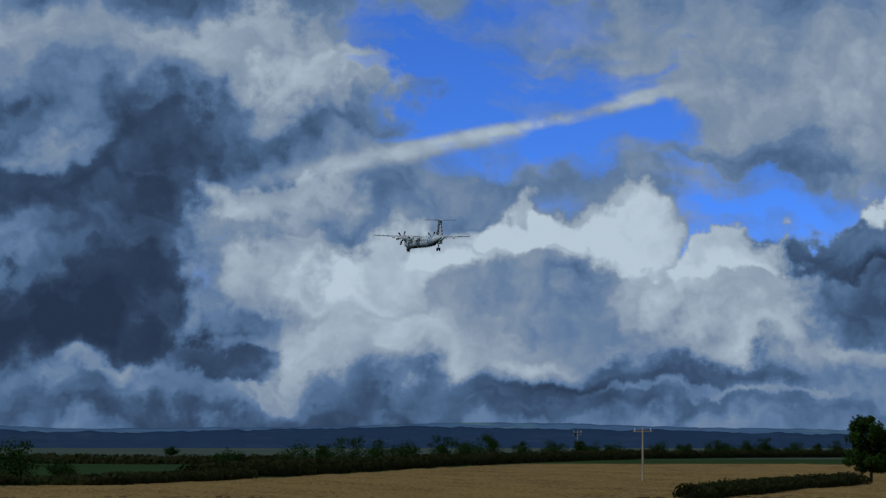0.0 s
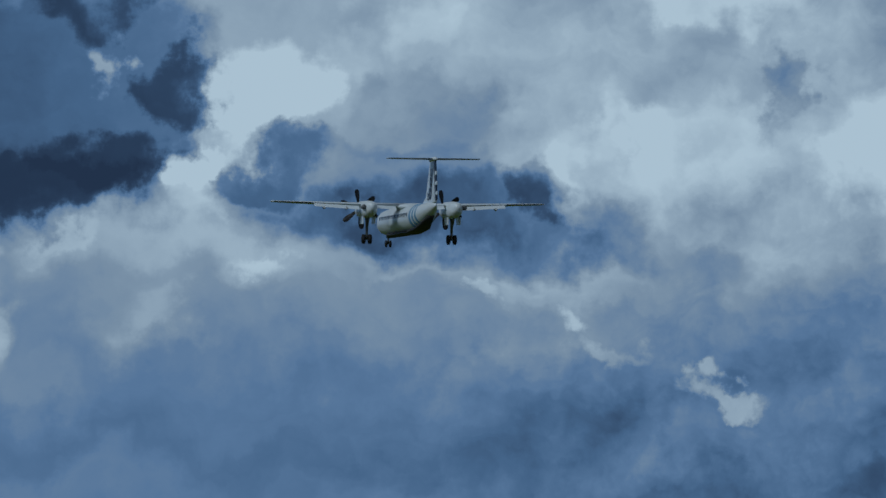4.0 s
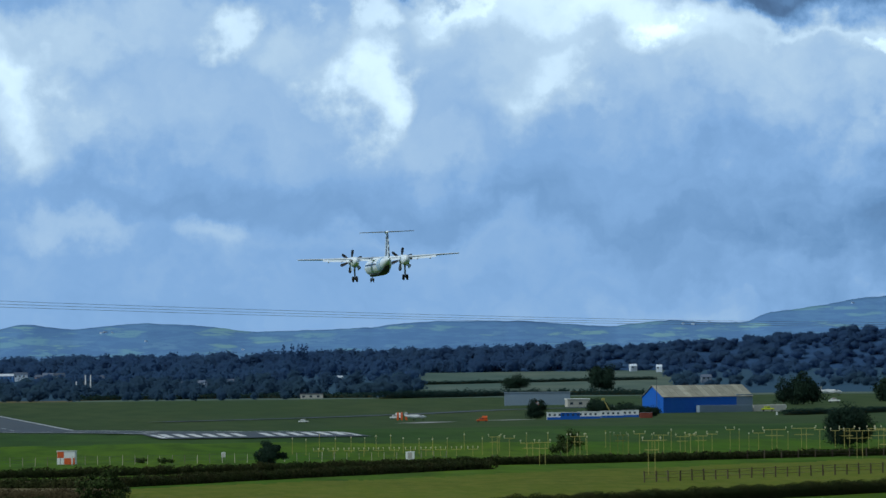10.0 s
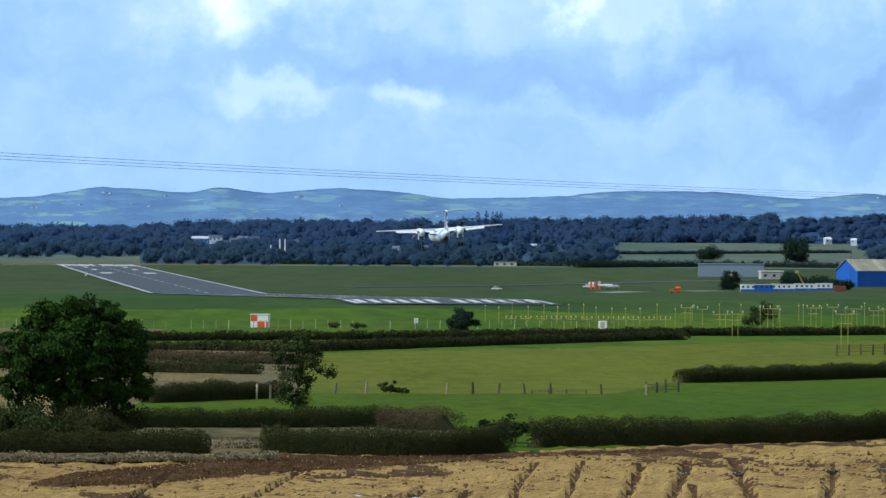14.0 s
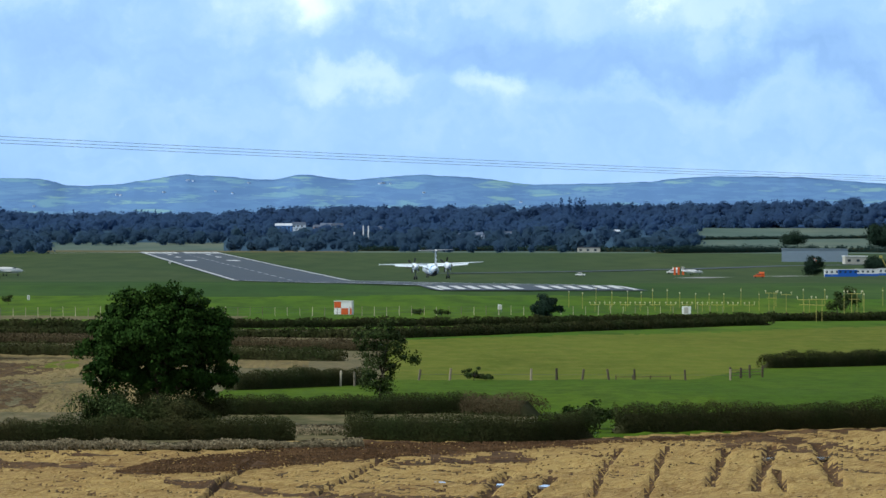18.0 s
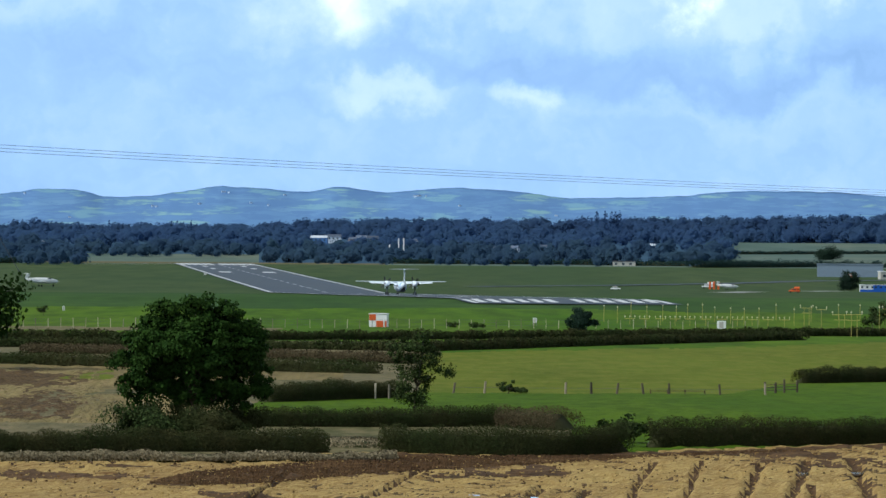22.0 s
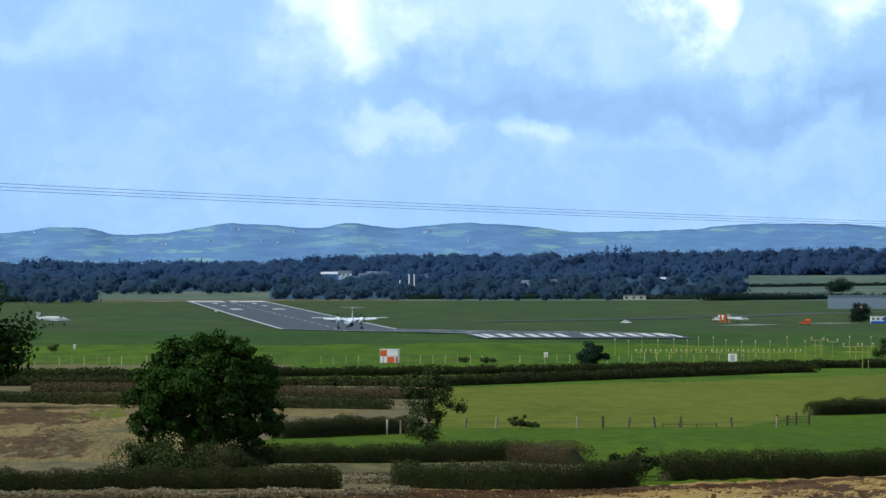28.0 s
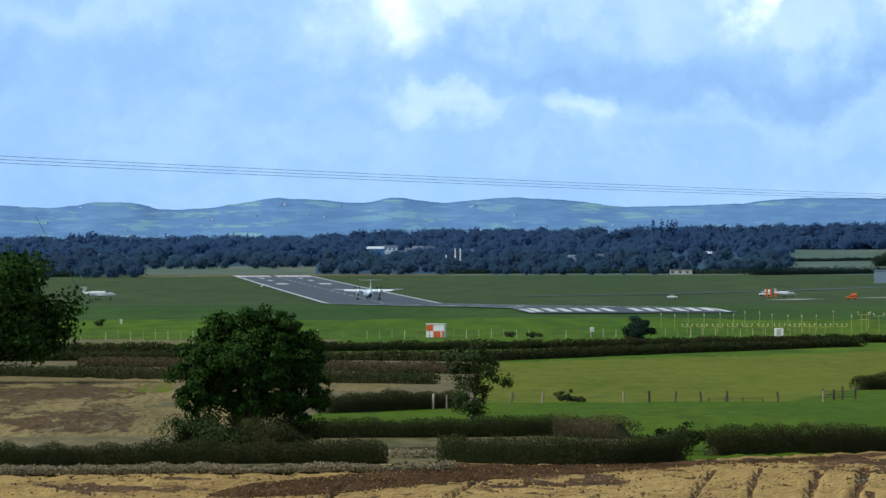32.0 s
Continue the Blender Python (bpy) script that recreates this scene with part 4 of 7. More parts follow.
        slab(bm, [(side * 10.1, -0.62, -1.15, 4.15, 0.14), (side * 13.9, -0.22, -0.62, 4.27, 0.10)])
        part("aileron", bm, M["navy"], ob, "dark aileron")
        for x in (6.6, 8.9):
            bm = bmesh.new()
            loft(bm, [(0.2, side * x, 3.82, 0.06, 0.08), (-1.0, side * x, 3.68, 0.13, 0.2), (-2.1, side * x, 3.60, 0.04, 0.06)], 10)
            part("flap_track", bm, M["wing_grey"], ob, "", True)
        # engine nacelle with the main gear below it
        bm = bmesh.new()
        loft(bm, [(4.35, side * 4.4, 3.72, 0.42, 0.45), (3.6, side * 4.4, 3.68, 0.62, 0.70), (2.0, side * 4.4, 3.60, 0.72, 0.86), (-1.5, side * 4.4, 3.52, 0.74, 0.90), (-3.6, side * 4.4, 3.55, 0.62, 0.72), (-5.0, side * 4.4, 3.66, 0.34, 0.40)], 20, 2.6)
        nacelle = part("nacelle", bm, M["white_paint"], ob, "white engine nacelle", True)
        bm = bmesh.new()
        loft(bm, [(4.42, side * 4.4, 3.18, 0.34, 0.14), (3.9, side * 4.4, 3.10, 0.38, 0.18), (2.4, side * 4.4, 2.95, 0.36, 0.12)], 14)
        part("intake", bm, M["boot"], nacelle, "dark engine intake", True)
        bm = bmesh.new()
        loft(bm, [(-2.6, side * 5.15, 3.72, 0.2, 0.24), (-3.9, side * 5.2, 3.70, 0.24, 0.26)], 14)
        part("exhaust", bm, M["strut"], nacelle, "sooty exhaust pipe", True)
        bm = bmesh.new()
        rod(bm, (side * 4.4, -0.7, 3.0), (side * 4.4, -0.7, 0.50), 0.16, 0.13, 10)
        rod(bm, (side * 4.4, -2.4, 2.9), (side * 4.4, -0.75, 1.35), 0.08, 0.08, 8)
        rod(bm, (side * 4.4, 0.5, 2.9), (side * 4.4, -0.65, 1.6), 0.06, 0.06, 8)
        rod(bm, (side * 4.4 - 0.42, -0.7, 0.50), (side * 4.4 + 0.42, -0.7, 0.50), 0.09, 0.09, 8)
        gear = part("main_gear", bm, M["strut"], ob, "long grey main landing gear leg")
        for dx in (-0.33, 0.33):
            bm = bmesh.new()
            loft(bm, [(-0.19, 0, 0, 0.34, 0.34), (-0.13, 0, 0, 0.5, 0.5), (0.13, 0, 0, 0.5, 0.5), (0.19, 0, 0, 0.34, 0.34)], 18)
            bmesh.ops.rotate(bm, verts=bm.verts, cent=(0, 0, 0), matrix=Matrix.Rotation(radians(90), 3, "Z"))
            bmesh.ops.translate(bm, verts=bm.verts, vec=(side * 4.4 + dx, -0.7, 0.5))
            part("wheel", bm, M["tyre"], gear, "black tyre", True)
        for dx in (-0.62, 0.62):
            bm = bmesh.new()
            box(bm, side * 4.4 + dx, -1.2, 2.40, 0.05, 2.4, 0.75, bevel=0.015)
            part("gear_door", bm, M["white_paint"], gear)
    # nose gear
    bm = bmesh.new()
    rod(bm, (0, 12.9, 1.6), (0, 12.9, 0.36), 0.10, 0.08, 8)
    rod(bm, (0, 12.0, 1.3), (0, 12.8, 0.8), 0.05, 0.05, 8)
    rod(bm, (-0.26, 12.9, 0.36), (0.26, 12.9, 0.36), 0.06, 0.06, 8)
    nose_gear = part("nose_gear", bm, M["strut"], ob, "nose landing gear leg")
    for dx in (-0.22, 0.22):
        bm = bmesh.new()
        loft(bm, [(-0.12, 0, 0, 0.24, 0.24), (-0.08, 0, 0, 0.36, 0.36), (0.08, 0, 0, 0.36, 0.36), (0.12, 0, 0, 0.24, 0.24)], 16)
        bmesh.ops.rotate(bm, verts=bm.verts, cent=(0, 0, 0), matrix=Matrix.Rotation(radians(90), 3, "Z"))
        bmesh.ops.translate(bm, verts=bm.verts, vec=(dx, 12.9, 0.36))
        part("wheel", bm, M["tyre"], nose_gear, "black tyre", True)
    # tail
    bm = bmesh.new()
    fin_shape = ((-8.6, 3.75), (-11.2, 4.5), (-13.5, 8.0), (-16.0, 8.1), (-17.0, 3.9), (-15.0, 3.6))
    for x in (-1, 1):
        bm.faces.new([bm.verts.new((x * (0.19 if z < 5 else 0.12) * (0.25 if y in (-8.6, -11.2, -13.5) else 0.8), y, z)) for y, z in fin_shape])
    bm.verts.ensure_lookup_table()
    for i in range(6):
        j = (i + 1) % 6
        bm.faces.new((bm.verts[i], bm.verts[j], bm.verts[6 + j], bm.verts[6 + i]))
    fin = part("fin", bm, M["white_paint"], ob, "white swept tail fin with dark rings")
    bm = bmesh.new()
    for y, z, ry, rz in ((-14.4, 4.75, 0.85, 0.62), (-14.7, 5.9, 0.62, 0.50), (-15.0, 6.85, 0.5, 0.42), (-13.2, 4.5, 0.45, 0.4)):
        for x in (-1, 1):
            outer = [bm.verts.new((x * 0.172, y + ry * math.cos(a), z + rz * math.sin(a))) for a in np.linspace(0, 6.283, 19)[:-1]]
            inner = [bm.verts.new((x * 0.176, y + 0.5 * ry * math.cos(a), z + 0.5 * rz * math.sin(a))) for a in np.linspace(0, 6.283, 19)[:-1]]
            for i in range(18):
                bm.faces.new((outer[i], outer[(i + 1) % 18], inner[(i + 1) % 18], inner[i]))
    part("ring_pattern", bm, M["navy"], fin, "dark blue rings painted on the fin")
    bm = bmesh.new()
    box(bm, 0, -16.75, 6.0, 0.14, 0.9, 4.0, Matrix.Rotation(radians(-13), 4, "X"), 0.03)
    part("rudder", bm, M["navy"], fin, "dark rudder with pale patches")
    for z in (4.7, 5.7, 6.7):
        bm = bmesh.new()
        box(bm, 0, -17.12 + (z - 6) * 0.23, z, 0.18, 0.5, 0.42, Matrix.Rotation(radians(-13), 4, "X"), 0.05)
        part("rudder_patch", bm, M["white_paint"], fin, "pale patch on the rudder")
    bm = bmesh.new()
    loft(bm, [(-13.0, 0, 8.10, 0.06, 0.06), (-13.8, 0, 8.14, 0.24, 0.22), (-16.2, 0, 8.16, 0.26, 0.24), (-17.2, 0, 8.14, 0.08, 0.08)], 14)
    part("fin_cap", bm, M["white_paint"], ob, "", True)
    for side in (-1, 1):
        bm = bmesh.new()
        slab(bm, [(side * 0.05, -13.9, -16.1, 8.20, 0.22), (side * 4.65, -14.6, -15.9, 8.22, 0.12)])
        tail = part("tailplane", bm, M["wing_grey"], ob, "grey tailplane", True)
        bm = bmesh.new()
        slab(bm, [(side * 0.3, -16.05, -16.75, 8.2, 0.10), (side * 4.6, -15.85, -16.35, 8.22, 0.07)])
        part("elevator", bm, M["navy"], tail, "dark elevator")
    props = []
    for side in (-1, 1):
        bm = bmesh.new()
        loft(bm, [(-0.12, 0, 0, 0.40, 0.40), (0.1, 0, 0, 0.42, 0.42), (0.6, 0, 0, 0.26, 0.26), (0.85, 0, 0, 0.03, 0.03)], 16)
        prop = part("propeller", bm, M["white_paint"], ob, "six-blade black propeller with a pale spinner", True)
        prop.location = (side * 4.4, 4.5, 3.72)
        for k in range(6):
            bm = bmesh.new()
            spin = Matrix.Rotation(radians(60 * k), 4, "Y")
            ends = []
            for r, c, tw, th in ((0.36, 0.16, 60, 0.10), (0.8, 0.24, 48, 0.08), (1.4, 0.31, 34, 0.05), (1.85, 0.28, 26, 0.04), (2.06, 0.14, 24, 0.03)):
                cx, cy = c * math.cos(radians(tw)), c * math.sin(radians(tw))
                ends.append([bm.verts.new(spin @ Vector(p)) for p in ((-cx, -cy, r), (th * math.sin(radians(tw)), -th * math.cos(radians(tw)), r), (cx, cy, r), (-th * math.sin(radians(tw)), th * math.cos(radians(tw)), r))])
            for p, q in zip(ends, ends[1:]):
                for i in range(4):
                    bm.faces.new((p[i], p[(i + 1) % 4], q[(i + 1) % 4], q[i]))
            bm.faces.new(ends[0])
            bm.faces.new(ends[-1])
            part("blade", bm, M["blade"], prop)
        props.append(prop)
    return ob, props


PLANE, PROPS = airliner()


# ---- plants ----
M["oak_leaf"] = material("oak_leaves", (0.016, 0.040, 0.006), 0.75, fine=(0.8, (0.030, 0.062, 0.009), 0.7), island=0.35, spec=0.06)
M["shrub_leaf"] = material("shrub_leaves", (0.030, 0.050, 0.014), 0.8, fine=(1.0, (0.055, 0.065, 0.022), 0.6), island=0.45, spec=0.06)
M["hedge_leaf"] = material("hedge_leaves", (0.040, 0.054, 0.018), 0.85, broad=(0.25, (0.070, 0.062, 0.026), 0.8), fine=(0.9, (0.032, 0.042, 0.014), 0.7), island=0.22, spec=0.05, stretch=(1, 1, 0.35), glow=0.35)
M["brown_leaf"] = material("brown_hedge_twigs", (0.088, 0.068, 0.036), 0.9, fine=(1.0, (0.055, 0.046, 0.022), 0.6), island=0.25, spec=0.1, glow=0.3)
M["dead_grass"] = material("dead_grass", (0.20, 0.165, 0.10), 0.95, fine=(1.2, (0.12, 0.10, 0.055), 0.6), island=0.4, spec=0.1)
# wood_leaf, far_leaf and slope_leaf carry the distance haze as blue leaf colour.
M["wood_leaf"] = material("haze_blue_foliage", (0.068, 0.122, 0.205), 0.95, broad=(0.008, (0.086, 0.150, 0.190), 0.8), fine=(0.04, (0.060, 0.110, 0.196), 0.5), island=0.06, spec=0.0, glow=0.7)
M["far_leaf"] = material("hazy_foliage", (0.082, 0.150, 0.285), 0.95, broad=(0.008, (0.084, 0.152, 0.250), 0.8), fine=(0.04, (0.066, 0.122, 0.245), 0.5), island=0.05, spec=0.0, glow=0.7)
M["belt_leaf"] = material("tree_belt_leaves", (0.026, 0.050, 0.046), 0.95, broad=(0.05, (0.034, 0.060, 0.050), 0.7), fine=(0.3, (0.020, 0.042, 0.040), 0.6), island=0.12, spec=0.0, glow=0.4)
M["slope_leaf"] = material("haze_blue_slope_foliage", (0.074, 0.136, 0.270), 0.95, broad=(0.008, (0.090, 0.160, 0.270), 0.8), fine=(0.04, (0.068, 0.126, 0.262), 0.5), island=0.05, spec=0.0, glow=0.7)
M["mid_leaf"] = material("airfield_and_shade_leaves", (0.014, 0.029, 0.019), 0.9, fine=(0.4, (0.022, 0.040, 0.024), 0.6), island=0.2, spec=0.1)
M["bark"] = material("bark", (0.055, 0.042, 0.028), 0.95, broad=(0.8, (0.035, 0.028, 0.02), 0.7), fine=(5, (0.08, 0.065, 0.045), 0.5), bump=0.6, bump_scale=6)


def leaf_quads(points, size, g, out=None, loose=0.8):
    """A small leaf spray at each point, turned roughly outwards: vertices and faces."""
    n = len(points)
    if out is None:
        out = np.array([0, 0, 0.6])
    w = out + g.normal(size=(n, 3)) * loose
    w /= np.linalg.norm(w, axis=1)[:, None]
    u = np.cross(w, g.normal(size=(n, 3)))
    u /= np.linalg.norm(u, axis=1)[:, None] + 1e-9
    v = np.cross(w, u)
    v /= np.linalg.norm(v, axis=1)[:, None] + 1e-9
    s = size * g.uniform(0.6, 1.4, (n, 1))
    u, v = u * s * 0.5, v * s * 0.38
    P = np.stack([points - u, points + v * 0.9 - u * 0.1, points + u, points - v - u * 0.1], 1).reshape(-1, 3)
    F = np.arange(4 * n).reshape(-1, 4)
    return P, F


def in_ball(n, g, power=0.45):
    d = g.normal(size=(n, 3))
    d /= np.linalg.norm(d, axis=1)[:, None]
    return d * (g.uniform(0, 1, (n, 1)) ** power)


def crown_points(g, n, wide, deep, tall, base, clumps, clump_size, hollow=0.62):
    """Leaf places of an uneven crown: clumps spread through a rounded dome."""
    c = in_ball(clumps, g, 1 - hollow)
    c[:, 2] = np.where(c[:, 2] < -0.55, c[:, 2] * 0.6, c[:, 2])
    c *= np.array([wide / 2, deep / 2, tall / 2]) * g.uniform(0.84, 1.06, (clumps, 1))
    c[:, 2] += base + tall / 2
    r = clump_size * g.uniform(0.6, 1.35, clumps)
    k = g.randint(0, clumps, n)
    p = c[k] + in_ball(n, g, 0.5) * r[k][:, None] * np.array([1, 1, 0.75])
    p[:, 2] = np.maximum(p[:, 2], 0.15)
    o = (p - c[k]) / r[k][:, None] + 0.6 * (p - c.mean(0)) / np.array([wide / 2, deep / 2, tall / 2])
    return p, c, o


def lobed_points(g, n, lobes, clumps, clump_size):
    """Leaf places of a crown made of several boughs (x, y, z, half width, half height)."""
    L = np.array(lobes, float)
    share = L[:, 3] ** 2 * L[:, 4]
    k = g.choice(len(L), clumps, p=share / share.sum())
    o = in_ball(clumps, g, 0.35)
    half = np.stack([L[k, 3], L[k, 3] * 0.9, L[k, 4]], -1)
    c = L[k, :3] + o * half
    r = clump_size * g.uniform(0.55, 1.3, clumps)
    j = g.randint(0, clumps, n)
    p = c[j] + in_ball(n, g, 0.5) * r[j][:, None] * np.array([1, 1, 0.7])
    p[:, 2] = np.maximum(p[:, 2], 0.15)
    return p, c, (p - c[j]) / r[j][:, None] + 0.7 * o[j]


def branchwork(bm, height, girth, centres, g, count, fork):
    lean = Vector((g.uniform(-0.3, 0.3), g.uniform(-0.3, 0.3), fork))
    rod(bm, (0, 0, -0.4), (lean.x * 0.4, lean.y * 0.4, fork * 0.55), girth, girth * 0.75, 9)
    rod(bm, (lean.x * 0.4, lean.y * 0.4, fork * 0.55), lean, girth * 0.75, girth * 0.6, 9)
    for i in range(min(count, len(centres))):
        tip = Vector(centres[i])
        mid = lean.lerp(tip, 0.5) + Vector((g.uniform(-0.4, 0.4), g.uniform(-0.4, 0.4), g.uniform(0, 0.06) * height))
        rod(bm, lean, mid, girth * 0.42, girth * 0.24, 6)
        rod(bm, mid, tip, girth * 0.24, girth * 0.06, 6)


def tree(name, label, p, height, wide, leaves, size, mat, seed, fork=0.28, girth=0.3, clumps=60, clump=1.0, base=0.2, category="tree", hollow=0.62, lobes=()):
    g = np.random.RandomState(seed)
    ob = thing(name, label, category, facing(p))
    tall = height * (1 - base)
    pts, centres, outward = crown_points(g, leaves, wide, wide * 0.9, tall * 0.96, height * base, clumps, clump, hollow)
    if lobes:
        pts, centres, outward = lobed_points(g, leaves, lobes, clumps, clump)
    bm = bmesh.new()
    branchwork(bm, height, girth, centres, g, 16, height * fork)
    part("trunk", bm, M["bark"], ob, "", True)
    V, F = leaf_quads(pts, size, g, outward, 0.6)
    crown = new("crown", sheet("crown", V, F, [mat]))
    crown.parent = ob
    return ob


tree("oak_tree", "broad dark green oak tree standing in a field hedge", on(-337, 374), 10.9, 11.6, 100000, 0.21, M["oak_leaf"], 11, fork=0.20, girth=0.36, clumps=760, clump=0.62,
     lobes=((0.1, 0, 9.5, 1.4, 0.8), (-0.7, 0, 8.6, 2.5, 1.1), (1.6, 0.2, 8.3, 2.1, 1.2), (3.9, 0, 7.1, 1.2, 1.0), (-3.1, 0, 7.3, 1.8, 1.1), (-4.6, 0, 6.2, 1.0, 0.8), (0.3, 0, 6.7, 3.4, 1.7), (2.7, 0.3, 5.7, 2.0, 1.2), (-3.6, 0, 4.8, 1.6, 1.2), (4.5, 0, 3.9, 1.0, 1.0),
            (3.1, 0.2, 3.6, 1.5, 0.8), (-4.2, 0, 3.2, 0.8, 0.9), (-1.2, 0.5, 5.0, 1.8, 1.0), (1.0, 0, 4.4, 1.9, 0.9), (-0.4, -1.8, 6.6, 2.0, 1.2), (1.6, 1.6, 7.2, 2.2, 1.2), (-2.2, 1.6, 7.6, 1.7, 1.0), (0.9, -1.6, 5.3, 1.6, 0.9),
            (-2.7, 0.2, 4.0, 1.7, 1.1), (2.0, 0.4, 3.4, 2.0, 1.0), (0.2, 0.8, 3.3, 2.2, 0.9), (4.0, 0.3, 3.0, 1.3, 0.9), (-3.9, 0.2, 3.9, 1.3, 1.2), (-1.2, 0.9, 3.7, 1.6, 0.9), (-4.4, 0.3, 5.4, 1.4, 1.1), (4.2, 0.2, 5.2, 1.4, 1.2), (3.3, 0.4, 6.6, 1.8, 1.4), (-2.2, 0.0, 6.2, 2.4, 1.6)))
tree("oak_tree", "tall dark green tree at the edge of a stubble field", on(-812, 250), 14.8, 19.0, 26000, 0.52, M["oak_leaf"], 12, fork=0.25, girth=0.45, clumps=170, clump=2.0, base=0.02)
tree("hedgerow_tree", "thin young tree with sparse leaves above the hedge", on(51, 322), 6.6, 6.0, 8000, 0.16, M["shrub_leaf"], 13, fork=0.3, girth=0.10, clumps=80, clump=0.62,
     lobes=((0, 0, 4.4, 2.2, 1.6), (-0.2, 0, 2.0, 1.6, 1.5), (1.7, 0.2, 3.0, 1.2, 1.1), (-1.7, 0, 4.3, 0.9, 0.8), (0.3, 0, 5.7, 0.8, 0.6), (0.2, 0.3, 0.9, 1.0, 0.7)))
tree("lone_bush", "ragged dark bush by the airfield boundary", on(348, 186), 4.7, 4.4, 5000, 0.27, M["mid_leaf"], 14, girth=0.14, clumps=24, clump=0.9, base=-0.05, category="bush")
tree("round_bush", "large round dark bush on the airfield grass", on(1367, 156), 8.4, 9.6, 24000, 0.30, M["mid_leaf"], 15, girth=0.2, clumps=130, clump=1.5, base=-0.1, category="bush")
for b, d, h, w, seed in ((818, 100, 8.5, 9, 21), (930, 96, 8, 11, 22), (1290, 80, 16, 20, 23), (1255, 82, 15, 9, 24), (975, 97, 5, 16, 25), (1010, 98, 4, 12, 27), (1455, 76, 13, 24, 26), (1530, 78, 15, 26, 28), (1610, 80, 12, 26, 29), (935, 50, 18, 22, 30), (783, 46, 9, 18, 31)):
    tree("airfield_tree", "dark green tree among the airfield buildings", on(b, d), h, w, 7000, w * 0.05, M["mid_leaf"], seed, girth=0.25, clumps=60, clump=w * 0.19, base=-0.15, hollow=0.5)
for b, d, h, w, seed in ((217, 287, 1.35, 1.9, 41), (240, 287, 0.6, 1.8, 42), (-604, 155, 2.2, 2.6, 43), (-690, 157, 1.6, 2.2, 44), (160, 173, 1.3, 3.0, 46), (120, 172, 1.2, 2.5, 47), (882, 160, 4.2, 6.5, 54), (860, 163, 2.4, 5.0, 55), (440, 372, 1.9, 3.2, 51), (395, 378, 1.7, 3.0, 52)):
    tree("field_bush", "small ragged bush in rough grass", on(b, d), h, w, 900, max(0.16, w * 0.07), M["shrub_leaf"], seed, girth=0.05, clumps=14, clump=w * 0.16, base=0.02, category="bush")

for b, d, h, w, seed, mat in ((-385, 366, 3.0, 4.6, 48, "hedge_leaf"), (-262, 372, 2.9, 5.0, 49, "hedge_leaf"), (-440, 370, 2.6, 4.6, 50, "shrub_leaf"), (-330, 384, 2.9, 4.4, 53, "hedge_leaf"), (-405, 384, 2.6, 4.0, 56, "shrub_leaf"), (-290, 386, 2.7, 4.4, 57, "hedge_leaf")):
    tree("bramble_thicket", "tangled olive bramble thicket under the oak", on(b, d), h, w, 6500, 0.15, M[mat], seed, girth=0.05, clumps=34, clump=0.8, base=-0.1, category="bush", hollow=0.4)


def hedge(name, label, line, tall, deep, mat, seed, size=0.105, density=260, ragged=0.32):
    """A clipped hedge along (bearing, dip) points: a plain dark body under a skin of leaf sprays."""
    g = np.random.RandomState(seed)
    pts = []
    for (b0, d0), (b1, d1) in zip(line, line[1:]):
        n = max(2, int(abs(b1 - b0) / 12))
        pts += [(b0 + (b1 - b0) * i / n, d0 + (d1 - d0) * i / n) for i in range(n)]
    pts.append(line[-1])
    R = np.array([reach(b, d) for b, d in pts])
    B = np.array([b for b, d in pts])
    if len(R) > 9:
        R = np.convolve(np.pad(R, 4, mode="edge"), np.ones(9) / 9, mode="valid")
    C = np.stack([R * np.sin(compass(B)), R * np.cos(compass(B)), land(B, R)], -1)
    seg = np.linalg.norm(np.diff(C, axis=0), axis=1)
    run = np.concatenate([[0], np.cumsum(seg)])
    ob = thing(name, label, "hedge", Matrix.Translation(C[0]))
    C = C - C[0]
    n = int(run[-1] * (2 * tall + deep) * density)
    s = g.uniform(0, run[-1], n)
    P = np.stack([np.interp(s, run, C[:, k]) for k in range(3)], -1)
    side = np.stack([np.interp(s, run, np.gradient(C[:, 1])), -np.interp(s, run, np.gradient(C[:, 0])), np.zeros(n)], -1)
    side /= np.linalg.norm(side, axis=1)[:, None] + 1e-9
    top = tall * (1 + ragged * ripple(s / 1.7, s * 0 + seed, seed) * 0.6 + ragged * 0.5 * ripple(s / 0.5, s * 0, seed + 1))
    a = g.uniform(-0.15, 1, n) * math.pi
    rr = g.uniform(0.72, 1.08, n)
    P += side * (np.cos(a) * deep / 2 * rr)[:, None]
    P[:, 2] += np.clip(np.abs(np.sin(a)) ** 0.55 * rr, 0.04, 1.1) * top
    V, F = leaf_quads(P, size, g, side * np.cos(a)[:, None] + np.array([0, 0, 1.0]) * np.sin(a)[:, None], 0.42)
    leaves = new("foliage", sheet("foliage", V, F, [mat]))
    leaves.parent = ob
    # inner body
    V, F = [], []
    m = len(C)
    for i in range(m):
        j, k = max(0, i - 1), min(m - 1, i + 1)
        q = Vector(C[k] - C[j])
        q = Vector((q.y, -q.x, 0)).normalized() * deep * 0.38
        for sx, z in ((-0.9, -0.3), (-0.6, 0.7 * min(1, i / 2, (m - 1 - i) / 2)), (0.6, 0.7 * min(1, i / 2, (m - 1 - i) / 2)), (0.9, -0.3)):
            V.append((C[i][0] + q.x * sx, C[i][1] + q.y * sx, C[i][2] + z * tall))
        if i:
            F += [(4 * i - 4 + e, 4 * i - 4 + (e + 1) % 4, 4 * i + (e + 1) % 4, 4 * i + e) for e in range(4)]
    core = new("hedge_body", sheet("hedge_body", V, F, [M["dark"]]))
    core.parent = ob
    return ob


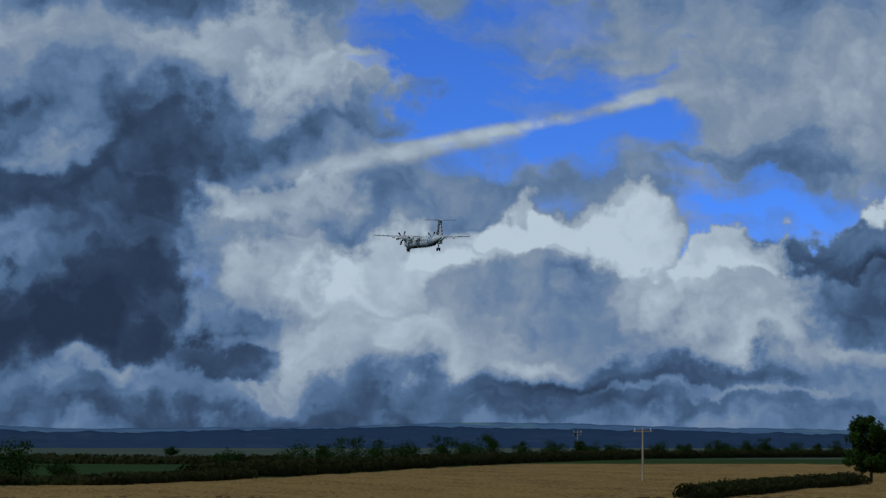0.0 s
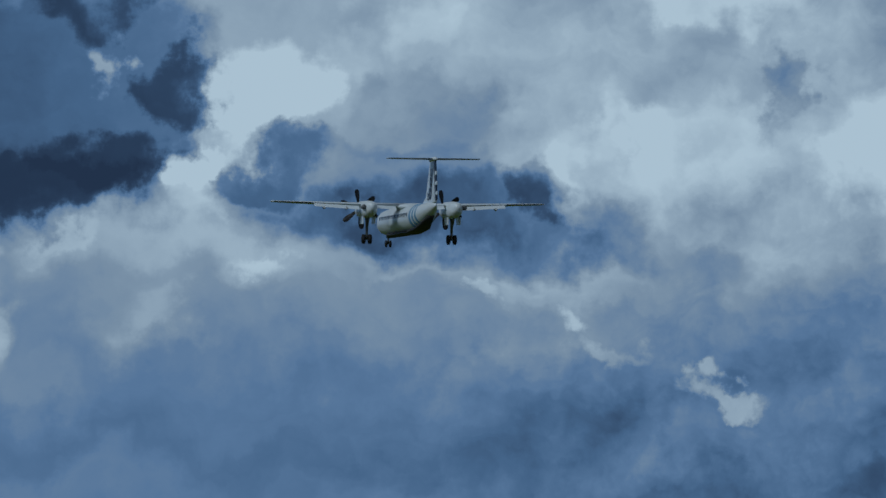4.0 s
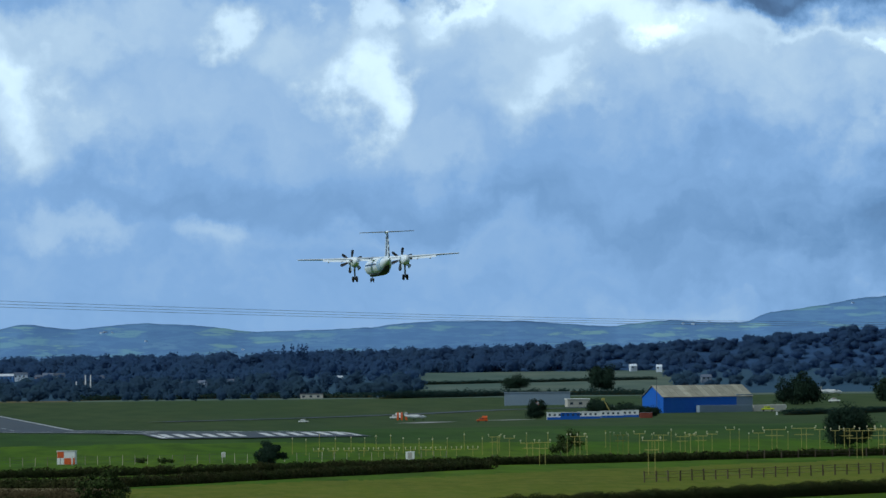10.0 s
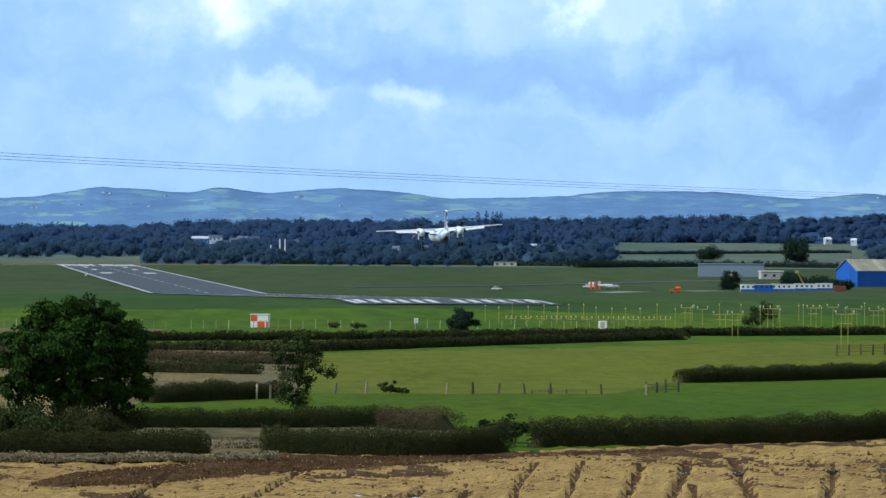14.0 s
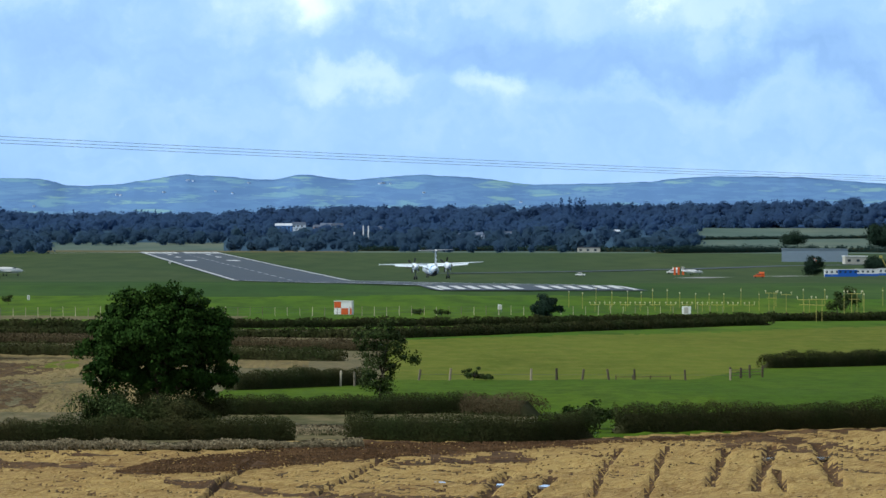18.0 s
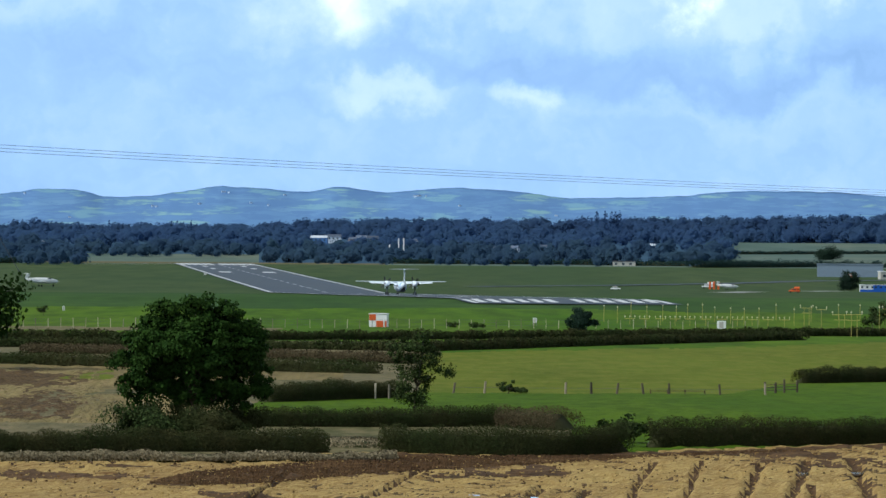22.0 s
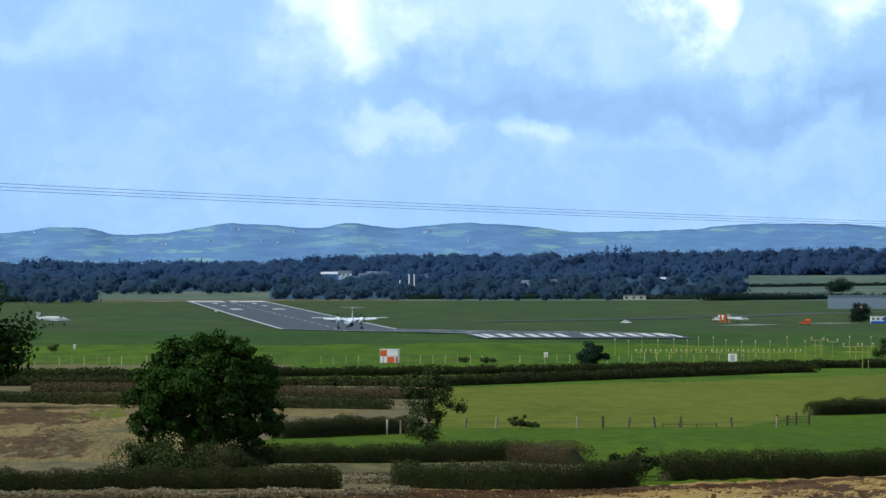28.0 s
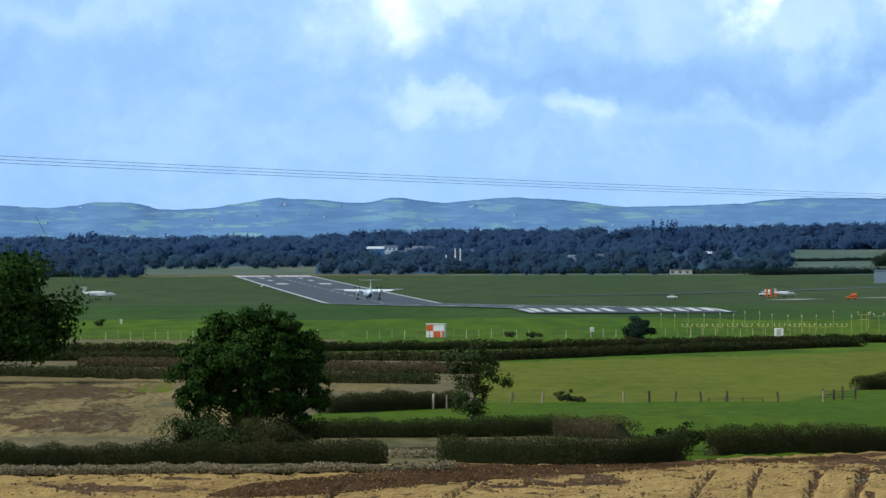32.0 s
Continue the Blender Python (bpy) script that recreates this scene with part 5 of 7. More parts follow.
TRIM = "trimmed dark green hedge along a field edge"
hedge("hedge", TRIM, [(-1500, 398), (-784, 396), (-384, 395), (-98, 393)], 1.45, 1.6, M["hedge_leaf"], 61)
hedge("hedge", TRIM, [(-8, 393), (200, 396), (330, 396), (425, 388)], 1.75, 1.8, M["hedge_leaf"], 62)
hedge("hedge", TRIM, [(464, 378), (700, 374), (990, 366), (1376, 334), (1900, 300)], 1.75, 1.8, M["hedge_leaf"], 63)
hedge("hedge", "low dark hedge behind the field gap", [(-240, 349), (0, 348), (240, 345)], 1.35, 1.6, M["hedge_leaf"], 64)
hedge("brown_hedge", "mound of bare brown hedge twigs", [(205, 346), (260, 347), (325, 352)], 1.5, 4.0, M["brown_leaf"], 65, size=0.10, density=160)
hedge("hedge", "sloping dark hedge beside a pasture", [(-215, 306), (-100, 300), (24, 294)], 1.35, 1.8, M["hedge_leaf"], 66)
hedge("hedge", "long low hedge between brown banks", [(-1400, 236), (-784, 238), (-400, 246), (-10, 254)], 1.3, 1.8, M["hedge_leaf"], 67, size=0.2, density=60)
hedge("brown_hedge", "brown autumn hedge bank", [(-640, 222), (-300, 226), (-20, 233), (62, 236)], 1.1, 3.0, M["brown_leaf"], 68, size=0.22, density=50)
hedge("hedge", "thin dark boundary hedge", [(-1400, 212), (-784, 210), (-300, 211), (60, 214), (420, 199), (740, 187)], 1.2, 2.0, M["hedge_leaf"], 69, size=0.34, density=26)
hedge("hedge", "dark perimeter hedge beside the airfield", [(-1400, 196), (-300, 197), (300, 190), (740, 181), (1100, 177), (1500, 170), (1800, 160)], 1.25, 2.0, M["hedge_leaf"], 70, size=0.36, density=24)
hedge("hedge", "dark hedge beyond the approach lights", [(1250, 99), (1450, 95), (1650, 88)], 2.4, 4.0, M["belt_leaf"], 79, size=0.5, density=8, ragged=0.4)
hedge("hedge", TRIM, [(728, 266), (1000, 255), (1376, 238), (1900, 214)], 1.4, 1.8, M["hedge_leaf"], 71)
hedge("scrub_line", "line of scrub along the far side of the airfield", [(-1300, 64), (-900, 64), (-650, 63)], 3.0, 10, M["belt_leaf"], 78, size=1.3, density=1.2, ragged=0.5)
hedge("scrub_line", "line of scrub along the far side of the airfield", [(10, 59), (300, 58), (540, 60)], 3.0, 10, M["belt_leaf"], 72, size=1.3, density=1.2, ragged=0.5)
hedge("tree_belt", "dark belt of trees behind the airfield sheds", [(540, 62), (700, 60), (860, 59), (1010, 60)], 3.6, 8, M["belt_leaf"], 76, size=0.8, density=3.5, ragged=0.7)
hedge("field_hedge", "dark hedge between pale distant fields", [(600, 38), (800, 36), (1030, 33)], 2.2, 5, M["belt_leaf"], 77, size=0.9, density=2.5, ragged=0.5)
hedge("weed_bank", "pale dead weeds along the stubble margin", [(-1100, 413), (-600, 411), (-300, 409), (20, 406)], 0.50, 3.0, M["dead_grass"], 73, size=0.13, density=170, ragged=0.6)
hedge("weed_bank", "pale dead weeds in a gap between hedges", [(-92, 380), (-30, 384), (5, 382)], 0.5, 6.0, M["dead_grass"], 74, size=0.13, density=110, ragged=0.5)

# the higher field on the hill to the right
for i, (b, dip, h, w) in enumerate(((3591, 72, 6.2, 6.5), (3676, 68, 3.0, 3.5), (4140, 40, 5.6, 4.0), (4105, 52, 5.0, 7.0), (4190, 42, 7.0, 8.0), (4240, 38, 6.0, 7.0), (4285, 36, 6.5, 6.0), (4350, 34, 7.0, 6.0), (4385, 33, 6.5, 8.0),
                                    (4435, 31, 7.6, 6.0), (4490, 28, 5.0, 5.5), (4545, 27, 6.0, 6.0), (4588, 25, 7.6, 3.5), (4610, 25, 4.6, 6.0), (4650, 25, 5.0, 6.0), (4730, 24, 5.0, 7.0), (4780, 23, 4.5, 6.0), (4835, 23, 6.0, 6.5), (4890, 22, 5.5, 7.0),
                                    (4920, 22, 7.0, 6.5), (4970, 22, 6.0, 7.0), (5011, 14, 5.0, 4.5), (5050, 22, 5.0, 6.5), (4860, 22, 4.0, 9.0), (3970, 44, 4.0, 5.0), (3870, 22, 3.4, 4.0))):
    tree("hedgerow_tree", "dark hedgerow tree at the edge of a golden field", on(b, dip), h * 0.74, w * 0.9, 3200, 0.2, M["oak_leaf"], 100 + i, girth=0.16, clumps=30, clump=w * 0.17, base=-0.12, hollow=0.4)
tree("field_bush", "tall dark bush beside a golden stubble field", on(5105, 68), 7.4, 5.4, 9000, 0.3, M["oak_leaf"], 140, girth=0.2, clumps=70, clump=0.85, base=-0.1, category="bush")
hedge("hedge", "dark hedge behind a golden field", [(3900, 62), (4066, 58), (4350, 40), (4696, 27), (5150, 24.5)], 1.6, 3.0, M["hedge_leaf"], 141, size=0.5, density=12)
hedge("hedge", "dark hedge curving across a golden field", [(4780, 101), (4870, 92), (4970, 80), (5090, 72)], 1.0, 2.0, M["hedge_leaf"], 142, size=0.3, density=30)
hedge("hedge", "dark hedge in the low meadows", [(3400, 76), (3580, 73), (3770, 74), (3920, 66), (4010, 62)], 1.0, 2.0, M["hedge_leaf"], 143, size=0.35, density=22)
hedge("hedge", "dark hedge in the low meadows", [(3400, 34), (3650, 36), (3950, 38), (4090, 36)], 1.4, 4.0, M["hedge_leaf"], 144, size=0.6, density=8)

# trees on the shoulder of the hill between the two fields
# Cloud shade on these trees is put into the darker mid_leaf colour.
for i, (b, dip, h, w) in enumerate(((3005, 70, 6.0, 5.5), (3030, 70, 5.2, 6.0), (2985, 66, 3.8, 6.0), (3075, 66, 4.6, 7.0), (3100, 62, 4.6, 6.0), (3140, 64, 3.6, 7.0), (3185, 62, 5.0, 6.0), (3212, 60, 4.8, 6.0), (3245, 60, 5.6, 7.0), (3410, 60, 3.6, 6.0))):
    tree("hedgerow_tree", "hedgerow tree on a hillside, cloud shade painted in as darker leaves", on(b, dip), h, w, 2600, 0.27, M["mid_leaf"], 160 + i, girth=0.14, clumps=24, clump=w * 0.17, base=-0.12, hollow=0.4)
hedge("hedge", "overgrown dark hedge along a hillside", [(2960, 62), (3060, 60), (3180, 57), (3300, 56), (3450, 56)], 2.2, 4.0, M["hedge_leaf"], 175, size=0.4, density=16, ragged=0.5)


def crown(g, at, w, h, leaves=84):
    """One distant tree: a lumpy solid crown under a loose skin of leaf sprays."""
    solid = BALL * (1 + 0.16 * g.normal(size=(len(BALL), 1))) * np.array([w / 2, w / 2, h / 2]) + at
    o = in_ball(leaves, g, 0.08)
    p = o * np.array([w / 2, w / 2, h / 2]) * g.uniform(0.76, 1.10, (leaves, 1)) + at
    # Sprays face mostly one way, which flattens their shading as haze would.
    return solid, leaf_quads(p, h * 0.16, g, 0.2 * o + np.array([-0.35, -0.5, 0.6]), 0.14)[0]


ball_mesh = bmesh.new()
bmesh.ops.create_icosphere(ball_mesh, subdivisions=2, radius=0.72)
BALL = np.array([v.co for v in ball_mesh.verts])
SKIN = np.array([[v.index for v in f.verts] for f in ball_mesh.faces])
ball_mesh.free()


def woods():
    """The wooded plain and slopes: rows of separate crowns, as bodies of stuff."""
    g = np.random.RandomState(7)
    SOLID, LOOSE = {1: [], 2: [], 3: []}, {1: [], 2: [], 3: []}

    def plant(k, p, w, h):
        a, q = crown(g, np.array(p) + np.array([0, 0, h * 0.44]), w, h)
        SOLID[k].append(a)
        LOOSE[k].append(q)

    # bearings from and to, dip of the first and last row, rows, trees to a row, height and spread of a crown in steps
    for b0, b1, d0, d1, rows, count, tall, wide, k in ((-1400, -540, 63, 24, 8, 56, 20, 30, 1), (-540, -225, 47, 22, 5, 26, 20, 28, 1), (-1400, -225, 22, 13, 3, 60, 20, 26, 2),
                                                       (-225, 90, 58, 24, 7, 24, 18, 26, 1), (90, 380, 59, 24, 7, 23, 20, 26, 1), (380, 505, 58, 40, 3, 7, 24, 26, 1), (505, 610, 56, 30, 4, 7, 18, 30, 1), (-225, 620, 22, 12, 3, 40, 22, 26, 2),
                                                       (1040, 1750, 46, 24, 4, 26, 16, 28, 1), (600, 1750, 13, 11, 1, 48, 18, 26, 2), (1750, 3110, 52, 14, 8, 105, 12, 30, 1)):
        for i in range(rows):
            d = d0 + (d1 - d0) * i / max(1, rows - 1)
            for _ in range(int(count * 1.5)):
                b = g.uniform(b0, b1)
                if -122 < b < -30 and 8 < d < 34 and g.uniform() < 0.85:          # the works among the trees
                    continue
                r = reach(b, max(11.5, d + g.uniform(-3, 3)))
                size = r * STEP * g.choice((0.7, 0.85, 1.0, 1.0, 1.2, 1.45))
                # Crowns past 3980 m take the paler, hazier blue.
                plant(k if r < 3980 else 2, spot(b, r), 0.8 * wide * size * g.uniform(0.7, 1.3), tall * size * g.uniform(0.8, 1.2))
    crest = ([-1400, -400, -230, -150, 0, 300, 420, 700, 850, 1000, 1150, 1330, 1500, 1700, 1800], [-17, -15, -13, -6, -2, 0, 3, 7, 11, 20, 28, 42, 54, 66, 66])
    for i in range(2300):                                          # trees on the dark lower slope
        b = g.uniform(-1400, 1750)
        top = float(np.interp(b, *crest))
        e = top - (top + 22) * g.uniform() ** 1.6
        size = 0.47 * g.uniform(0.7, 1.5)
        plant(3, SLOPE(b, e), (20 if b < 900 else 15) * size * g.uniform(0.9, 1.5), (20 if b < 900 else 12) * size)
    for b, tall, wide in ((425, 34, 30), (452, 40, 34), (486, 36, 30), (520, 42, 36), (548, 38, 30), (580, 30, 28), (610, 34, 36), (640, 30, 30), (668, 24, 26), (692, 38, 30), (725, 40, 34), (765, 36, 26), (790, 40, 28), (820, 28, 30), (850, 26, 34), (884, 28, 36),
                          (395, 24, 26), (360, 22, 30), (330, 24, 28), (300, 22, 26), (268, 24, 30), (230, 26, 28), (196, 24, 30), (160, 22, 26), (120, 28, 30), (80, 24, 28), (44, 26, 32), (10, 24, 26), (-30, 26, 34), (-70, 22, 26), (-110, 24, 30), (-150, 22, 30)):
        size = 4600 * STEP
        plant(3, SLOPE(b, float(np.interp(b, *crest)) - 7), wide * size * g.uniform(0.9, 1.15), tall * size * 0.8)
    for b, d, tall, wide in ((515, 58, 30, 66), (548, 58, 34, 70), (580, 57, 30, 56), (497, 57, 26, 40)):                     # a dark copse before the pale fields
        size = reach(b, d) * STEP
        plant(1, on(b, d), wide * size, tall * size)
    for b in (372, 387, 398, 405, 412):                           # poplars
        p = in_ball(160, g, 0.4) * np.array([2.2, 2.2, 9.5]) + np.array([4450 * math.sin(compass(b)), 4450 * math.cos(compass(b)), float(land(b, 4450)) + 17])
        LOOSE[2].append(leaf_quads(p, 1.5, g)[0])
    for b in (-345, -380, -490, 676, 690):                         # pointed conifers
        q = in_ball(120, g, 0.5)
        q *= np.stack([3.2 * (1 - q[:, 2]) / 2 + 0.3, 3.2 * (1 - q[:, 2]) / 2 + 0.3, np.full(120, 7.5)], -1)
        LOOSE[2].append(leaf_quads(q + np.array([4450 * math.sin(compass(b)), 4450 * math.cos(compass(b)), float(land(b, 4450)) + 8]), 1.4, g)[0])
    for name, label, k, mat in (("distant_woods", "woodland spread over a distant plain, haze painted in as blue-green", 1, "wood_leaf"), ("hazy_woods", "woodland at the foot of the hills, painted a haze blue", 2, "far_leaf"), ("slope_woods", "trees on the lower slope of the hills, haze painted in as dark blue", 3, "slope_leaf")):
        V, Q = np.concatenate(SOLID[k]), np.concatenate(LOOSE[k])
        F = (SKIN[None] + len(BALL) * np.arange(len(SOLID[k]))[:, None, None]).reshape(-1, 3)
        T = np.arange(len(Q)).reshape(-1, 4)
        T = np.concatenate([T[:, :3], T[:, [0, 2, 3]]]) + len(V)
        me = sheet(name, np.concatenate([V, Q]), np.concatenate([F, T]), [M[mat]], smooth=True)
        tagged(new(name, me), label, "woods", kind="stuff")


woods()


# ---- airfield ----
M["yellow"] = material("yellow_paint", (0.40, 0.34, 0.09), 0.55, fine=(3, (0.28, 0.24, 0.07), 0.6))
M["lamp_glass"] = material("lamp_glass", (0.66, 0.60, 0.40), 0.25, spec=0.6)
M["white"] = material("white_panel", (0.78, 0.78, 0.76), 0.55, broad=(0.3, (0.64, 0.64, 0.62), 0.5), fine=(3, (0.70, 0.70, 0.68), 0.4))
M["orange"] = material("orange_paint", (0.62, 0.11, 0.02), 0.55, fine=(3, (0.5, 0.085, 0.02), 0.5))
M["hangar_blue"] = material("blue_cladding", (0.015, 0.10, 0.46), 0.5, broad=(0.1, (0.02, 0.12, 0.42), 0.6), fine=(0.9, (0.012, 0.08, 0.38), 0.5))
M["hangar_roof"] = material("weathered_roof_sheets", (0.30, 0.29, 0.23), 0.8, broad=(0.25, (0.19, 0.18, 0.14), 0.8), fine=(1.5, (0.36, 0.35, 0.28), 0.5), each=0.2)
M["grey_wall"] = material("grey_cladding", (0.20, 0.26, 0.32), 0.7, broad=(0.1, (0.17, 0.22, 0.28), 0.6), fine=(1, (0.23, 0.29, 0.35), 0.4))
M["timber"] = material("weathered_timber", (0.36, 0.31, 0.23), 0.9, broad=(1.2, (0.20, 0.165, 0.12), 0.7), fine=(8, (0.42, 0.37, 0.29), 0.5), each=0.6)
M["dark_timber"] = material("dark_weathered_timber", (0.085, 0.066, 0.045), 0.9, broad=(1.2, (0.06, 0.046, 0.032), 0.7), fine=(8, (0.12, 0.095, 0.065), 0.5), each=0.35)
M["field_post"] = material("grey_field_posts", (0.21, 0.17, 0.12), 0.9, broad=(1.2, (0.10, 0.08, 0.055), 0.7), fine=(8, (0.20, 0.17, 0.12), 0.5), each=0.7)
M["wire"] = material("grey_wire", (0.07, 0.08, 0.09), 0.5, metal=0.3)
M["window"] = material("dark_window", (0.03, 0.045, 0.06), 0.15, spec=0.6)
M["lime"] = material("yellow_green_paint", (0.55, 0.62, 0.03), 0.4, fine=(4, (0.48, 0.54, 0.03), 0.4))
M["cream_wall"] = material("cream_render", (0.48, 0.46, 0.40), 0.85, broad=(0.2, (0.38, 0.37, 0.33), 0.6), fine=(2, (0.52, 0.50, 0.44), 0.4), each=0.3)
M["slate"] = material("slate_roof", (0.11, 0.12, 0.15), 0.7, broad=(0.3, (0.16, 0.13, 0.12), 0.6), fine=(2, (0.09, 0.10, 0.12), 0.5), each=0.3)


def path_sheet(name, label, category, line, half, mat, lift):
    """A paved strip along (bearing, dip) points, laid over the ground."""
    C = [on(b, d, lift) for b, d in line]
    fine = []
    for p, q in zip(C, C[1:]):
        n = max(1, int((q - p).length / 12))
        fine += [p.lerp(q, i / n) for i in range(n)]
    fine.append(C[-1])
    V, F = [], []
    for i, p in enumerate(fine):
        q = fine[min(i + 1, len(fine) - 1)] - fine[max(i - 1, 0)]
        q = Vector((q.y, -q.x, 0)).normalized() * half
        for s in (-1, 1):
            x, y = p.x + q.x * s, p.y + q.y * s
            V.append((x, y, float(land(math.atan2(x, y) / STEP, math.hypot(x, y))) + lift))
        if i:
            F.append((2 * i - 2, 2 * i - 1, 2 * i + 1, 2 * i))
    return tagged(new(name, sheet(name, V, F, [mat])), label, category, kind="structure")


path_sheet("taxiway", "grey taxiway crossing the airfield grass", "taxiway", [(150, 99), (400, 95), (600, 90), (760, 84), (1000, 80)], 7, M["asphalt"], 0.22)
path_sheet("apron", "pale concrete apron beside the training area", "apron", [(596, 106.5), (650, 104.5)], 7, M["concrete"], 0.24)
path_sheet("apron", "pale concrete apron by the low buildings", "apron", [(740, 103), (800, 102)], 6, M["concrete"], 0.24)
path_sheet("pavement", "grey runway shoulder near the far threshold", "pavement", [(-540, 64), (-300, 62)], 4, M["concrete"], 0.18)


def approach_light(p, tall, bars, label, group):
    """Yellow mast of the approach lighting: bars are (height, half width, lamps)."""
    ob = thing("approach_light", label, "runway light", facing(p), group)
    for x in ((-0.45, 0.45) if bars and bars[0][1] > 1 else (0,)):
        bm = bmesh.new()
        rod(bm, (x, 0, -0.2), (x, 0, tall), 0.055, 0.045, 6)
        part("mast", bm, M["yellow"], ob)
    for z, half, lamps in bars:
        if half:
            bm = bmesh.new()
            rod(bm, (-half, 0, z), (half, 0, z), 0.05, 0.05, 6)
            part("crossbar", bm, M["yellow"], ob)
        for k in range(lamps):
            x = 0 if lamps == 1 else -half + 2 * half * k / (lamps - 1)
            bm = bmesh.new()
            rod(bm, (x, 0, z), (x, 0, z + 0.32), 0.035, 0.035, 6)
            rod(bm, (x, -0.16, z + 0.42), (x, 0.14, z + 0.42), 0.13, 0.09, 8)
            part("lamp", bm, M["lamp_glass"], ob)
    return ob


LIGHTS = random.Random(5)
for b in (386, 410, 434, 462, 490, 514, 534, 560, 582, 610, 634, 660, 690, 722, 752, 800, 838, 872, 905, 940):          # slender masts
    approach_light(on(b, LIGHTS.uniform(152, 162)), LIGHTS.uniform(2.4, 3.4), [(LIGHTS.uniform(2.4, 2.6), 0, 1)], "slender yellow approach light mast in airfield grass", "approach lights")
for b in (432, 458, 486, 512, 538, 566, 595, 622, 648, 676, 705):                                                     # low bars
    approach_light(on(b, 164), 1.2, [(1.15, 0.9, 3)], "low yellow approach light bar", "approach light bars")
for b, dip, tall, half, lamps in ((744, 166, 3.6, 1.1, 2), (770, 167, 3.4, 0.9, 2), (806, 178, 3.3, 1.5, 2), (828, 182, 3.6, 1.2, 2), (872, 168, 3.6, 0, 1), (890, 170, 3.8, 1.2, 3), (907, 171, 3.4, 0, 1), (948, 167, 3.9, 0, 1), (966, 169, 3.9, 1.1, 3),
                                  (980, 166, 3.4, 0, 1), (1000, 165, 3.8, 1.0, 2), (1022, 164, 3.2, 0, 1), (1038, 166, 3.6, 1.3, 2), (1056, 160, 3.7, 0, 1), (1076, 166, 3.3, 1.2, 2), (1090, 165, 3.5, 1.0, 2), (1108, 164, 3.2, 1.2, 2), (1160, 158, 3.8, 0.8, 2),
                                  (1193, 162, 3.0, 0, 1), (1238, 164, 4.2, 2.1, 2), (1262, 162, 3.2, 0, 1), (1290, 163, 4.3, 2.2, 2), (1318, 158, 3.6, 1.0, 2), (1345, 158, 3.4, 0.8, 2), (1388, 176, 4.6, 2.6, 3), (1426, 170, 4.6, 2.4, 3),
                                  (1456, 222, 6.6, 2.8, 4), (1021, 203, 4.8, 1.2, 2), (1462, 172, 4.2, 1.0, 2), (1486, 160, 3.8, 0, 1), (1526, 160, 4.0, 1.0, 2), (1541, 162, 3.6, 0, 1), (1560, 206, 5.4, 0, 1), (1581, 158, 3.8, 1.0, 2), (1601, 208, 5.2, 1.3, 2), (1631, 158, 3.8, 0, 1),
                                  (1128, 168, 3.8, 0.9, 2), (1176, 165, 4.0, 0, 1), (1210, 166, 3.8, 1.0, 2), (1366, 170, 4.6, 1.3, 2), (1404, 165, 3.6, 0, 1), (1440, 162, 3.6, 1.0, 2)):
    approach_light(on(b, dip), tall, [(tall - 0.1, half, lamps)] + ([(tall * 0.72, half * 0.8, 0)] if half > 1 else []), "tall yellow approach light mast with crossbars", "approach lights")


def checker_hut():
    p = on(-12, 171)
    ob = thing("checker_hut", "small orange and white chequered equipment hut", "hut", facing(p, 8) @ Matrix.Scale(0.88, 4))
    bm = bmesh.new()
    box(bm, 0, 0, 1.25, 3.5, 2.6, 2.5, bevel=0.03)
    part("body", bm, M["white"], ob)
    for x, z, w, h in ((-1.06, 1.86, 1.3, 1.2), (0.34, 0.62, 1.4, 1.2), (1.5, 0.62, 0.38, 1.2)):
        bm = bmesh.new()
        box(bm, x, -1.31, z, w, 0.04, h)
        part("panel", bm, M["orange"], ob, "orange square")
    bm = bmesh.new()
    box(bm, 0, 0, 2.58, 3.7, 2.8, 0.14, bevel=0.03)
    part("roof", bm, M["white"], ob)


checker_hut()


def cabinet(b, dip, w, h, legs, name, label):
    ob = thing(name, label, "equipment box", facing(on(b, dip), 4))
    bm = bmesh.new()
    box(bm, 0, 0, legs + h / 2, w, w * 0.6, h, bevel=0.03)
    part("body", bm, M["white"], ob)
    bm = bmesh.new()
    box(bm, 0, -w * 0.3 - 0.012, legs + h * 0.5, w * 0.5, 0.02, h * 0.8)
    part("door", bm, M["cream_wall"], ob)
    for sx in (-1, 1):
        bm = bmesh.new()
        rod(bm, (sx * w * 0.4, 0, -0.2), (sx * w * 0.4, 0, legs), 0.06, 0.06, 6)
        part("leg", bm, M["strut"], ob)


cabinet(594, 171, 1.5, 1.35, 0.15, "equipment_cabinet", "white equipment cabinet beside the boundary hedge")
cabinet(264, 167, 0.7, 0.9, 0.5, "marker_board", "small pale marker board on two legs")
cabinet(-569, 147, 0.45, 0.9, 0.1, "marker_post", "short white marker post in the grass")
cabinet(-320, 82, 1.0, 0.8, 0.2, "marker_box", "white runway marker box")


def wheel_part(ob, x, y, r, w):
    bm = bmesh.new()
    rod(bm, (x - w / 2, y, r), (x + w / 2, y, r), r, r, 14)
    part("wheel", bm, M["tyre"], ob, "black tyre")


